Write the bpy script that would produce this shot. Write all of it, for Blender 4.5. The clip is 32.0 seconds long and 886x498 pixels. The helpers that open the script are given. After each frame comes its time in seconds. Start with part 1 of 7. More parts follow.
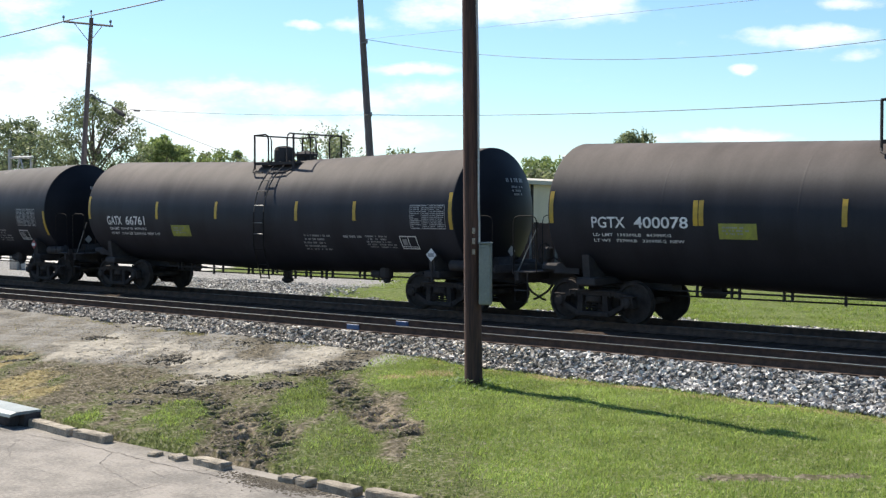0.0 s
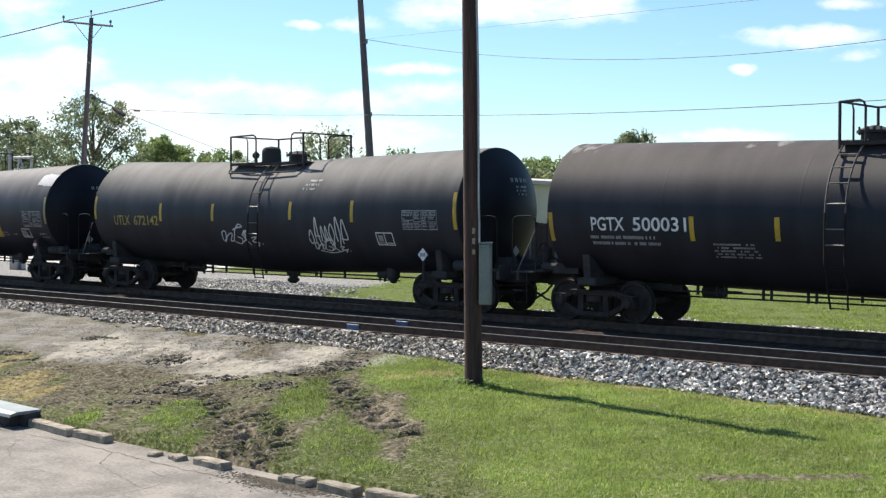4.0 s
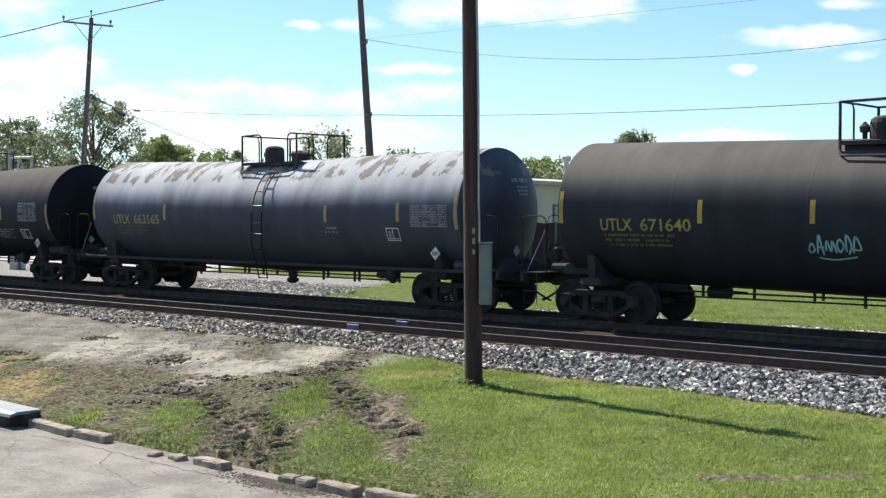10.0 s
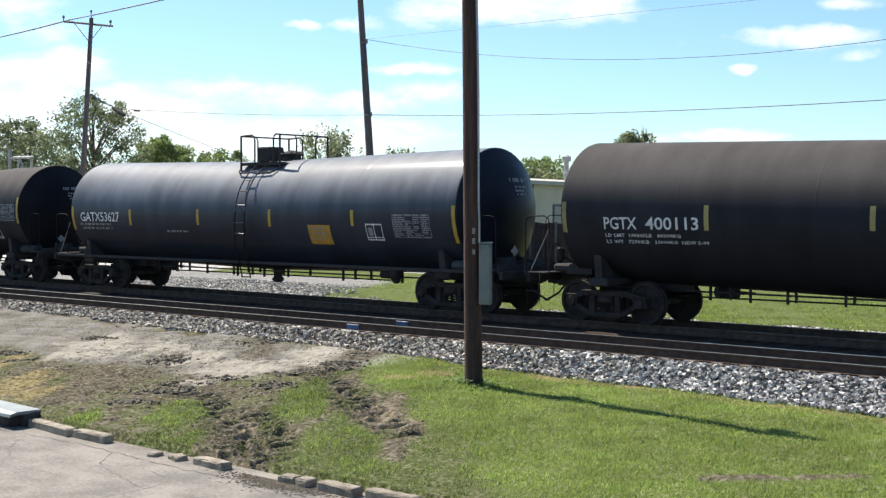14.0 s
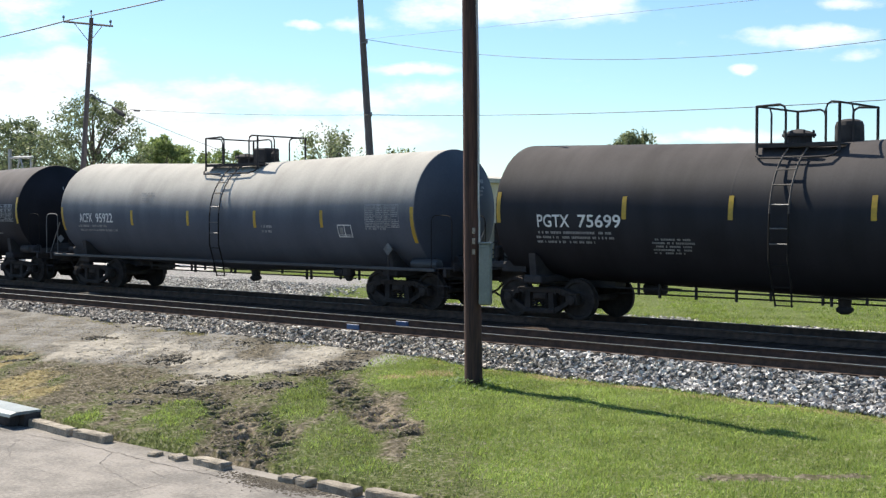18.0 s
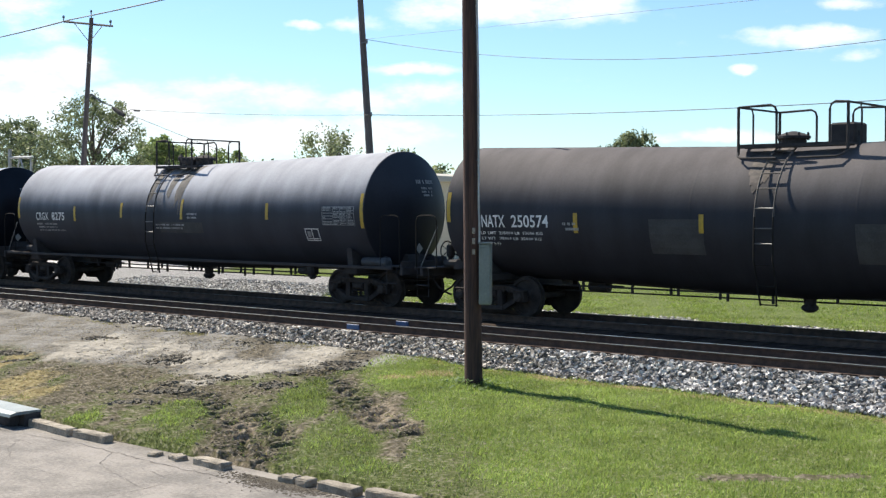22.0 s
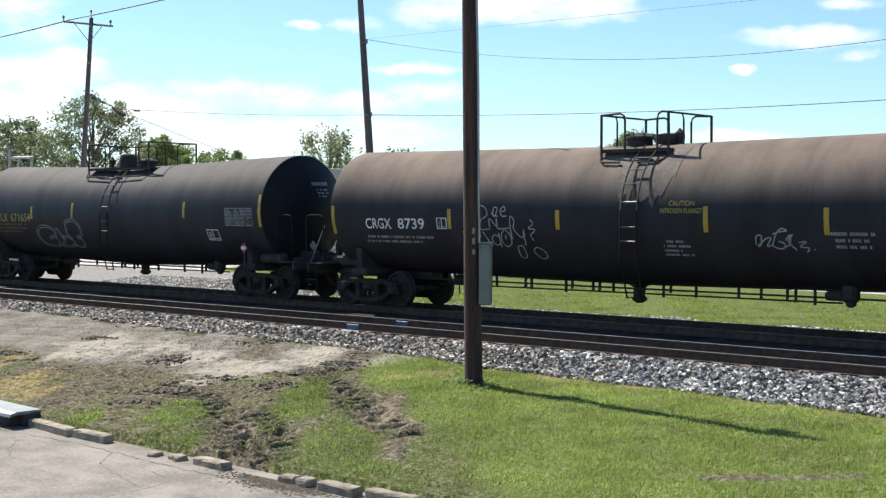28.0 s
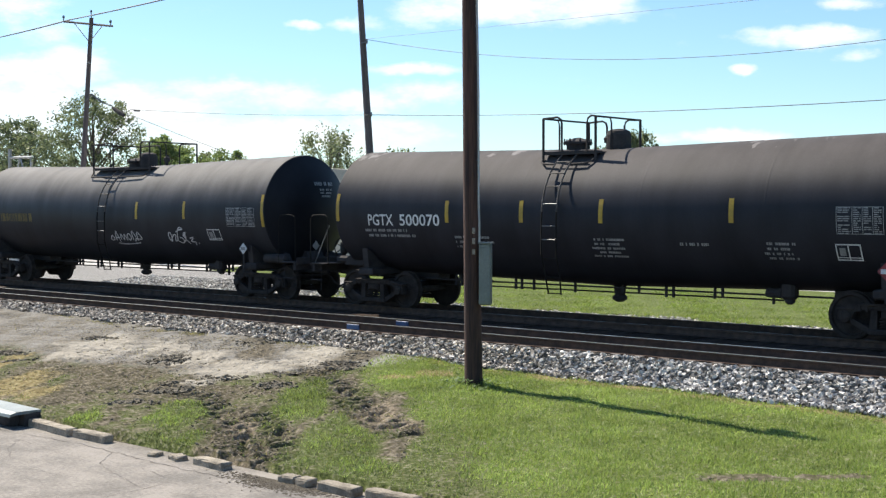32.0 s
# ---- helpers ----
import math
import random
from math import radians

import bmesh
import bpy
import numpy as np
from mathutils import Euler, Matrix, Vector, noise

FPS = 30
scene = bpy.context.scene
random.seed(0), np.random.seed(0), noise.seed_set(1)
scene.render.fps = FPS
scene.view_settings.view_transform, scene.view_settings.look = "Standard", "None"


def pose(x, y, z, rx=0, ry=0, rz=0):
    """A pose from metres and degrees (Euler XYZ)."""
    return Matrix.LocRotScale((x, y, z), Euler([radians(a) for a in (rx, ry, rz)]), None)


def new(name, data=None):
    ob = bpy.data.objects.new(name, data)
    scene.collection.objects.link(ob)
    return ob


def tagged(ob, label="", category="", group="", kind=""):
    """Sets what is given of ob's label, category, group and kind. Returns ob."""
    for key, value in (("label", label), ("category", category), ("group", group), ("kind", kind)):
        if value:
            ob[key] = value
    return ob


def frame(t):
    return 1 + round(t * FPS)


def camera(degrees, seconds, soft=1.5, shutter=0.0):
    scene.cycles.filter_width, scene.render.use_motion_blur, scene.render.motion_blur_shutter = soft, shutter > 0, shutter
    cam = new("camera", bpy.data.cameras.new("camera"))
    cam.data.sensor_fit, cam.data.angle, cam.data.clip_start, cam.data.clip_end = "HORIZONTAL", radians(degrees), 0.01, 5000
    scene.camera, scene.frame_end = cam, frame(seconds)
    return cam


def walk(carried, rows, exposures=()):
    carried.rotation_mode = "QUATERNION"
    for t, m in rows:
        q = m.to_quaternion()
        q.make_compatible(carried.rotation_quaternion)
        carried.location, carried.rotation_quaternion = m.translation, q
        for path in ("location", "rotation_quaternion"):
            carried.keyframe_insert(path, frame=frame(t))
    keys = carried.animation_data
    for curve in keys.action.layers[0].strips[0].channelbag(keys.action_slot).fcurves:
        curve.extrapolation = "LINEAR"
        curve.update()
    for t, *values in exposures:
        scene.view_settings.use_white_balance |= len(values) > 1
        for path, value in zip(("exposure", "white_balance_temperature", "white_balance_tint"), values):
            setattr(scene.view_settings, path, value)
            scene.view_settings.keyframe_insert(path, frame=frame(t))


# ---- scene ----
# The railway runs along x, the rail tops of the main track lie at z = 0.
cam = camera(38.19, 32.0, soft=1.34)
EYE = pose(0, 0, 2.5, 88.205, 0, 41.48)
walk(cam, [(0, EYE), (32, EYE)])

# ---- light ----
SUN_EL, SUN_AZ = radians(50), math.atan2(0.132, -0.991)
sun_dir = Vector((math.cos(SUN_EL) * math.cos(SUN_AZ), math.cos(SUN_EL) * math.sin(SUN_AZ), math.sin(SUN_EL)))
sun = new("sun", bpy.data.lights.new("sun", "SUN"))
sun.data.energy, sun.data.angle, sun.data.color = 5.0, radians(0.53), (1.0, 0.92, 0.79)
sun.rotation_euler = sun_dir.to_track_quat("Z", "Y").to_euler()
scene.view_settings.exposure = 0.8


def make_world():
    w = bpy.data.worlds.new("sky")
    scene.world = w
    w.use_nodes = True
    nt = w.node_tree
    nt.nodes.clear()
    ln = nt.links.new
    out = nt.nodes.new("ShaderNodeOutputWorld")
    bg = nt.nodes.new("ShaderNodeBackground")
    bg.inputs["Strength"].default_value = 0.088
    sky = nt.nodes.new("ShaderNodeTexSky")
    sky.sky_type, sky.sun_disc = "NISHITA", False
    sky.sun_elevation, sky.sun_rotation = SUN_EL, math.pi / 2 - SUN_AZ
    sky.air_density, sky.dust_density, sky.ozone_density, sky.altitude = 1.0, 0.3, 3.0, 200
    tint = nt.nodes.new("ShaderNodeMix")
    tint.data_type, tint.blend_type = "RGBA", "MULTIPLY"
    tint.inputs["Factor"].default_value = 1.0
    tint.inputs["B"].default_value = SKY_TINT
    ln(sky.outputs["Color"], tint.inputs["A"])
    tc = nt.nodes.new("ShaderNodeTexCoord")

    def math_node(op, a, b, c=None):
        n = nt.nodes.new("ShaderNodeMath")
        n.operation = op
        for i, v in enumerate((a, b, c)):
            if v is not None:
                if isinstance(v, (int, float)):
                    n.inputs[i].default_value = v
                else:
                    ln(v, n.inputs[i])
        return n.outputs["Value"]

    def along(axis):
        n = nt.nodes.new("ShaderNodeVectorMath")
        n.operation = "DOT_PRODUCT"
        n.inputs[1].default_value = axis
        ln(tc.outputs["Generated"], n.inputs[0])
        return n.outputs["Value"]

    # the cloud banks stand over the north-west; across and up are tangents about that bearing
    fwd, side = along((-0.6624, 0.7492, 0)), along((0.7492, 0.6624, 0))
    front = math_node("MAXIMUM", fwd, 0.05)
    across, up = math_node("DIVIDE", side, front), math_node("DIVIDE", along((0, 0, 1)), front)
    for wide, high, size, seed in ((0.05, 0.02, 16, 3.0), (0.02, 0.01, 45, 7.0)):
        warp, shift, parts = (nt.nodes.new("ShaderNode" + k) for k in ("TexNoise", "Mapping", "SeparateColor"))
        shift.inputs["Location"].default_value = (seed, seed, seed)
        ln(tc.outputs["Generated"], shift.inputs["Vector"])
        ln(shift.outputs["Vector"], warp.inputs["Vector"])
        warp.inputs["Scale"].default_value, warp.inputs["Detail"].default_value = size, 4
        ln(warp.outputs["Color"], parts.inputs["Color"])
        across = math_node("ADD", across, math_node("MULTIPLY_ADD", parts.outputs["Red"], wide, -wide / 2))
        up = math_node("ADD", up, math_node("MULTIPLY_ADD", parts.outputs["Green"], high, -high / 2))
    mp = nt.nodes.new("ShaderNodeMapping")
    mp.inputs["Scale"].default_value = (1, 1, 2.6)
    ln(tc.outputs["Generated"], mp.inputs["Vector"])
    puff = nt.nodes.new("ShaderNodeTexNoise")
    puff.inputs["Scale"].default_value, puff.inputs["Detail"].default_value, puff.inputs["Roughness"].default_value = 12, 9, 0.66
    ln(mp.outputs["Vector"], puff.inputs["Vector"])
    total = None
    for u, v, su, sv in CLOUDS:
        du = math_node("MULTIPLY", math_node("SUBTRACT", across, u), 1 / su)
        dv = math_node("MULTIPLY", math_node("SUBTRACT", up, v), 1 / sv)
        d = math_node("MULTIPLY_ADD", du, du, math_node("MULTIPLY", dv, dv))
        g = math_node("SUBTRACT", 1.0, math_node("MULTIPLY", d, 0.5))
        total = g if total is None else math_node("MAXIMUM", total, g)
    total = math_node("MAXIMUM", total, -0.6)
    dense = math_node("MULTIPLY_ADD", puff.outputs["Fac"], 4.2, total)
    mr = nt.nodes.new("ShaderNodeMapRange")
    mr.interpolation_type = "SMOOTHSTEP"
    for k, v in (("From Min", 1.9), ("From Max", 3.5), ("To Min", 0.0), ("To Max", 0.92)):
        mr.inputs[k].default_value = v
    ln(dense, mr.inputs["Value"])
    mix = nt.nodes.new("ShaderNodeMix")
    mix.data_type = "RGBA"
    mix.inputs["B"].default_value = CLOUD_WHITE
    ln(mr.outputs["Result"], mix.inputs["Factor"])
    ln(tint.outputs["Result"], mix.inputs["A"])
    ln(mix.outputs["Result"], bg.inputs["Color"])
    ln(bg.outputs["Background"], out.inputs["Surface"])


SKY_TINT, CLOUD_WHITE = (0.84, 0.99, 1.08, 1), (8.0, 8.1, 8.2, 1)
CLOUDS = (
    (-0.3241, 0.1523, 0.0397, 0.0199),
    (-0.2887, 0.1126, 0.0265, 0.0110),
    (-0.3263, 0.1060, 0.0309, 0.0110),
    (-0.3329, 0.0751, 0.0309, 0.0199),
    (-0.1740, 0.0874, 0.0662, 0.0115),
    (-0.2137, 0.0773, 0.0397, 0.0110),
    (-0.1166, 0.0848, 0.0353, 0.0079),
    (-0.0636, 0.0848, 0.0265, 0.0071),
    (-0.0150, 0.0892, 0.0309, 0.0088),
    (-0.0106, 0.1545, 0.0265, 0.0124),
    (-0.0636, 0.1466, 0.0221, 0.0053),
    (0.0512, 0.1598, 0.0574, 0.0124),
    (0.1130, 0.1554, 0.0309, 0.0110),
    (-0.1077, 0.1435, 0.0097, 0.0031),
    (0.2808, 0.1325, 0.0464, 0.0066),
    (0.3227, 0.1192, 0.0199, 0.0049),
    (0.3117, 0.1607, 0.0221, 0.0053),
    (0.2278, 0.1068, 0.0110, 0.0035),
    (-0.0194, 0.1095, 0.0309, 0.0044),
    (0.2190, 0.0583, 0.0530, 0.0044),
    (-0.1519, 0.0574, 0.1148, 0.0132),
)
make_world()


# ---- materials ----
def mat(name, c1, c2=None, rough=0.7, metal=0.0, scale=6.0, fine=60.0, bump=0.1, space="Object", split=(0.4, 0.6), spec=0.5, by_object=0.0, depth=0.02, stretch=1.0):
    """Two colours mixed by a broad and a fine noise, with fine relief."""
    m = bpy.data.materials.new(name)
    m.use_nodes = True
    nt = m.node_tree
    b = nt.nodes["Principled BSDF"]
    b.inputs["Roughness"].default_value, b.inputs["Metallic"].default_value = rough, metal
    b.inputs["Specular IOR Level"].default_value = spec
    c2 = c2 or tuple(x * 0.7 for x in c1)
    tc = nt.nodes.new("ShaderNodeTexCoord")
    ln = nt.links.new
    grain = nt.nodes.new("ShaderNodeMapping")
    grain.inputs["Scale"].default_value = (1, 1, stretch)
    ln(tc.outputs[space], grain.inputs["Vector"])
    broad, small = nt.nodes.new("ShaderNodeTexNoise"), nt.nodes.new("ShaderNodeTexNoise")
    for n, s in ((broad, scale), (small, fine)):
        n.inputs["Scale"].default_value, n.inputs["Detail"].default_value = s, 5
        ln(grain.outputs["Vector"], n.inputs["Vector"])
    add = nt.nodes.new("ShaderNodeMix")
    add.inputs["Factor"].default_value = 0.4
    ln(broad.outputs["Fac"], add.inputs["A"])
    ln(small.outputs["Fac"], add.inputs["B"])
    ramp = nt.nodes.new("ShaderNodeValToRGB")
    e = ramp.color_ramp.elements
    e[0].position, e[0].color = split[0], (*c1, 1)
    e[1].position, e[1].color = split[1], (*c2, 1)
    ln(add.outputs["Result"], ramp.inputs["Fac"])
    colour = ramp.outputs["Color"]
    if by_object:
        info, hsv = nt.nodes.new("ShaderNodeObjectInfo"), nt.nodes.new("ShaderNodeHueSaturation")
        rng = nt.nodes.new("ShaderNodeMapRange")
        rng.inputs["To Min"].default_value, rng.inputs["To Max"].default_value = 1 - by_object, 1 + by_object
        ln(info.outputs["Random"], rng.inputs["Value"])
        ln(rng.outputs["Result"], hsv.inputs["Value"])
        ln(colour, hsv.inputs["Color"])
        colour = hsv.outputs["Color"]
    ln(colour, b.inputs["Base Color"])
    if bump:
        bp = nt.nodes.new("ShaderNodeBump")
        bp.inputs["Strength"].default_value, bp.inputs["Distance"].default_value = bump, depth
        ln(small.outputs["Fac"], bp.inputs["Height"])
        ln(bp.outputs["Normal"], b.inputs["Normal"])
    return m


def island_mat(name, dark, light, rough=0.8, hue=0.0):
    """Each loose piece of the mesh takes its own tone between two colours."""
    m = bpy.data.materials.new(name)
    m.use_nodes = True
    nt = m.node_tree
    b = nt.nodes["Principled BSDF"]
    b.inputs["Roughness"].default_value = rough
    g, ramp = nt.nodes.new("ShaderNodeNewGeometry"), nt.nodes.new("ShaderNodeValToRGB")
    e = ramp.color_ramp.elements
    e[0].color, e[1].color = (*dark, 1), (*light, 1)
    if hue:
        mid = e.new(hue)
        mid.color = tuple(0.7 * a + 0.3 * b for a, b in zip(dark, light)) + (1,)
    nt.links.new(g.outputs["Random Per Island"], ramp.inputs["Fac"])
    nt.links.new(ramp.outputs["Color"], b.inputs["Base Color"])
    return m


def leaf_mat(name, dark, light, drift=0.0):
    """Leaves or blades, each with its own tone; drift lets the tone wander over the ground."""
    m = island_mat(name, dark, light, 0.55)
    nt = m.node_tree
    tone = nt.nodes["Color Ramp"].outputs["Color"]
    if drift:
        tc, nz, mr, mu = (nt.nodes.new("ShaderNode" + k) for k in ("TexCoord", "TexNoise", "MapRange", "Mix"))
        nz.inputs["Scale"].default_value, nz.inputs["Detail"].default_value = 0.9, 5
        nt.links.new(tc.outputs["Object"], nz.inputs["Vector"])
        for k, v in (("From Min", 0.3), ("From Max", 0.7), ("To Min", 1 - drift), ("To Max", 1 + drift)):
            mr.inputs[k].default_value = v
        nt.links.new(nz.outputs["Fac"], mr.inputs["Value"])
        mu.data_type, mu.blend_type = "RGBA", "MULTIPLY"
        mu.inputs["Factor"].default_value = 1.0
        nt.links.new(tone, mu.inputs["A"])
        nt.links.new(mr.outputs["Result"], mu.inputs["B"])
        tone = mu.outputs["Result"]
        nt.links.new(tone, nt.nodes["Principled BSDF"].inputs["Base Color"])
    b, out = nt.nodes["Principled BSDF"], nt.nodes["Material Output"]
    tr, mx = nt.nodes.new("ShaderNodeBsdfTranslucent"), nt.nodes.new("ShaderNodeMixShader")
    mx.inputs["Fac"].default_value = 0.5
    nt.links.new(tone, tr.inputs["Color"])
    nt.links.new(b.outputs["BSDF"], mx.inputs[1])
    nt.links.new(tr.outputs["BSDF"], mx.inputs[2])
    nt.links.new(mx.outputs["Shader"], out.inputs["Surface"])
    return m


def tank_mat(name, paint, dust, amount, rough, low=-0.15, high=0.95, patchy=0.0, patch=(0.2, 0.14, 0.09), coat=0.0, patch_low=0.75, streaks=0.26, ends=0.58):
    """Tank paint, streaks, worn patches on some cars; dust with sunlight painted in above, shade on the ends."""
    paint = tuple(c * k for c, k in zip(paint, (1.3, 1.36, 1.56)))
    m = bpy.data.materials.new(name)
    m.use_nodes = True
    nt = m.node_tree
    ln = nt.links.new
    b = nt.nodes["Principled BSDF"]
    tc, sep = nt.nodes.new("ShaderNodeTexCoord"), nt.nodes.new("ShaderNodeSeparateXYZ")
    ln(tc.outputs["Object"], sep.inputs["Vector"])
    mp = nt.nodes.new("ShaderNodeMapping")
    mp.inputs["Scale"].default_value = (1.6, 0.35, 0.35)
    ln(tc.outputs["Object"], mp.inputs["Vector"])
    streak, spot, fine = (nt.nodes.new("ShaderNodeTexNoise") for _ in range(3))
    for n, s, d in ((streak, 1.3, 6), (spot, 0.9, 4), (fine, 22, 4)):
        n.inputs["Scale"].default_value, n.inputs["Detail"].default_value = s, d
    ln(mp.outputs["Vector"], streak.inputs["Vector"])
    ln(tc.outputs["Object"], spot.inputs["Vector"])
    ln(tc.outputs["Object"], fine.inputs["Vector"])
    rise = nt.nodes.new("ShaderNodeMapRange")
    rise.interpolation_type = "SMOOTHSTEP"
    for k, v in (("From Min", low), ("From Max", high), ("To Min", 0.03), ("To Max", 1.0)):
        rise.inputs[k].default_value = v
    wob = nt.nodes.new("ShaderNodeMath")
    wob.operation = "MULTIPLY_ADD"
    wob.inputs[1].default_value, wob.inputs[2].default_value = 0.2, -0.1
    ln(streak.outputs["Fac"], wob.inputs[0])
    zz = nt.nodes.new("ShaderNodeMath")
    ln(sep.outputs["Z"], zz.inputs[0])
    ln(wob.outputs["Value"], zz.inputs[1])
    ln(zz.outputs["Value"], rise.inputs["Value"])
    # dust and painted sunlight stay on the barrel, much less on the unlit domed ends
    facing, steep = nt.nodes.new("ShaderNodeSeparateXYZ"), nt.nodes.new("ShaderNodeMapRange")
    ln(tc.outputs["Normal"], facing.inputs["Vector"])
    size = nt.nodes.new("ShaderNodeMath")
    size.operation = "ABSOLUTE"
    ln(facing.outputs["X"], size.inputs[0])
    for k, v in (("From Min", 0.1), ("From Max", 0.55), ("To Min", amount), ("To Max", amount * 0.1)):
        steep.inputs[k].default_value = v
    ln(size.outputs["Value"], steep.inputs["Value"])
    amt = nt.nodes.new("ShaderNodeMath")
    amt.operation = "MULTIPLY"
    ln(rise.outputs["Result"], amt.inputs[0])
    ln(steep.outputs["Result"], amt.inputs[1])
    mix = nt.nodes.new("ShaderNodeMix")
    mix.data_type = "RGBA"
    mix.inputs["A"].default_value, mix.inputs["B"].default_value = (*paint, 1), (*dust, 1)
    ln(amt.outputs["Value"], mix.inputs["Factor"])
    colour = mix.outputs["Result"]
    if patchy:
        rag = nt.nodes.new("ShaderNodeMath")
        rag.operation = "MULTIPLY"
        high_up = nt.nodes.new("ShaderNodeMapRange")
        high_up.inputs["From Min"].default_value, high_up.inputs["From Max"].default_value = patch_low, patch_low + 0.5
        ln(zz.outputs["Value"], high_up.inputs["Value"])
        flake, fm = nt.nodes.new("ShaderNodeTexNoise"), nt.nodes.new("ShaderNodeMapping")
        fm.inputs["Scale"].default_value = (1.5, 0.7, 0.7)
        flake.inputs["Scale"].default_value, flake.inputs["Detail"].default_value, flake.inputs["Roughness"].default_value = 1.5, 6, 0.62
        ln(tc.outputs["Object"], fm.inputs["Vector"])
        ln(fm.outputs["Vector"], flake.inputs["Vector"])
        ln(flake.outputs["Fac"], rag.inputs[0])
        ln(high_up.outputs["Result"], rag.inputs[1])
        rp = nt.nodes.new("ShaderNodeValToRGB")
        rp.color_ramp.elements[0].position, rp.color_ramp.elements[1].position = 1 - patchy, 1.03 - patchy
        ln(rag.outputs["Value"], rp.inputs["Fac"])
        mx2 = nt.nodes.new("ShaderNodeMix")
        mx2.data_type = "RGBA"
        mx2.inputs["B"].default_value = (*patch, 1)
        ln(rp.outputs["Color"], mx2.inputs["Factor"])
        ln(colour, mx2.inputs["A"])
        colour = mx2.outputs["Result"]
    var = nt.nodes.new("ShaderNodeMix")
    var.data_type, var.blend_type = "RGBA", "MULTIPLY"
    var.inputs["Factor"].default_value = 0.5
    grain = nt.nodes.new("ShaderNodeMapRange")
    grain.inputs["From Min"].default_value, grain.inputs["From Max"].default_value = 0.3, 0.7
    grain.inputs["To Min"].default_value, grain.inputs["To Max"].default_value = 0.86, 1.1
    ln(fine.outputs["Fac"], grain.inputs["Value"])
    ln(colour, var.inputs["A"])
    ln(grain.outputs["Result"], var.inputs["B"])
    wash, veil = nt.nodes.new("ShaderNodeMix"), nt.nodes.new("ShaderNodeMapRange")
    wash.data_type, wash.blend_type = "RGBA", "MULTIPLY"
    wash.inputs["Factor"].default_value = 1.0
    blot = nt.nodes.new("ShaderNodeMath")
    ln(streak.outputs["Fac"], blot.inputs[0])
    ln(spot.outputs["Fac"], blot.inputs[1])
    for k, v in (("From Min", 0.72), ("From Max", 1.28), ("To Min", 1 - streaks), ("To Max", 1 + streaks)):
        veil.inputs[k].default_value = v
    ln(blot.outputs["Value"], veil.inputs["Value"])
    ln(var.outputs["Result"], wash.inputs["A"])
    ln(veil.outputs["Result"], wash.inputs["B"])
    # shade of the domed ends put into the colour by their facing
    end_shade, shaded_paint = nt.nodes.new("ShaderNodeMapRange"), nt.nodes.new("ShaderNodeMix")
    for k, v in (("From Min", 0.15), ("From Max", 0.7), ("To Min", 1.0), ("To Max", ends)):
        end_shade.inputs[k].default_value = v
    ln(size.outputs["Value"], end_shade.inputs["Value"])
    shaded_paint.data_type, shaded_paint.blend_type = "RGBA", "MULTIPLY"
    shaded_paint.inputs["Factor"].default_value = 1.0
    ln(wash.outputs["Result"], shaded_paint.inputs["A"])
    ln(end_shade.outputs["Result"], shaded_paint.inputs["B"])
    ln(shaded_paint.outputs["Result"], b.inputs["Base Color"])
    dull = nt.nodes.new("ShaderNodeMapRange")
    for k, v in (("From Min", 0.15), ("From Max", 0.6), ("To Min", 0.18), ("To Max", 0.09)):
        dull.inputs[k].default_value = v
    ln(size.outputs["Value"], dull.inputs["Value"])
    ln(dull.outputs["Result"], b.inputs["Specular IOR Level"])
    rr = nt.nodes.new("ShaderNodeMapRange")
    rr.inputs["To Min"].default_value, rr.inputs["To Max"].default_value = rough, min(1, rough + 0.35 * (1 - coat))
    ln(amt.outputs["Value"], rr.inputs["Value"])
    ln(rr.outputs["Result"], b.inputs["Roughness"])
    b.inputs["Coat Roughness"].default_value = 0.16
    sheen = nt.nodes.new("ShaderNodeMapRange")
    for k, v in (("From Min", 0.1), ("From Max", 0.5), ("To Min", coat), ("To Max", coat * 0.15)):
        sheen.inputs[k].default_value = v
    ln(size.outputs["Value"], sheen.inputs["Value"])
    ln(sheen.outputs["Result"], b.inputs["Coat Weight"])
    bp = nt.nodes.new("ShaderNodeBump")
    bp.inputs["Strength"].default_value, bp.inputs["Distance"].default_value = 0.06, 0.02
    ln(spot.outputs["Fac"], bp.inputs["Height"])
    ln(bp.outputs["Normal"], b.inputs["Normal"])
    return m


M_STEEL = mat("black_steel", (0.035, 0.033, 0.034), (0.06, 0.053, 0.051), 0.85, 0.0, 3, 40, 0.15, spec=0.18)
M_TRUCK = mat("sooty_cast_steel", (0.026, 0.022, 0.0205), (0.055, 0.045, 0.039), 0.95, 0.0, 4, 50, 0.3, spec=0.2)
M_WHEEL = mat("wheel_steel", (0.027, 0.0225, 0.021), (0.056, 0.046, 0.04), 0.95, 0.0, 5, 50, 0.2, spec=0.2)
M_HANDRAIL = mat("near_black_pipe", (0.013, 0.0125, 0.012), (0.024, 0.022, 0.02), 0.8, 0.0, 5, 40, 0.05, spec=0.12)
M_GREYSTEEL = mat("grey_steel", (0.16, 0.17, 0.18), (0.09, 0.09, 0.09), 0.6, 0.3, 3, 40, 0.1)
M_PALESTEEL = mat("pale_steel", (0.5, 0.5, 0.48), (0.3, 0.3, 0.29), 0.5, 0.3, 3, 40, 0.1)
M_WHITE = mat("white_stencil_paint", (0.78, 0.78, 0.76), (0.55, 0.55, 0.54), 0.6, 0, 3, 30, 0)
M_DIM = mat("faded_stencil_paint", (0.3, 0.3, 0.3), (0.18, 0.18, 0.18), 0.7, 0, 3, 30, 0)
M_YELLOW = mat("yellow_reflective_film", (0.5, 0.32, 0.02), (0.34, 0.22, 0.025), 0.45, 0, 3, 30, 0)
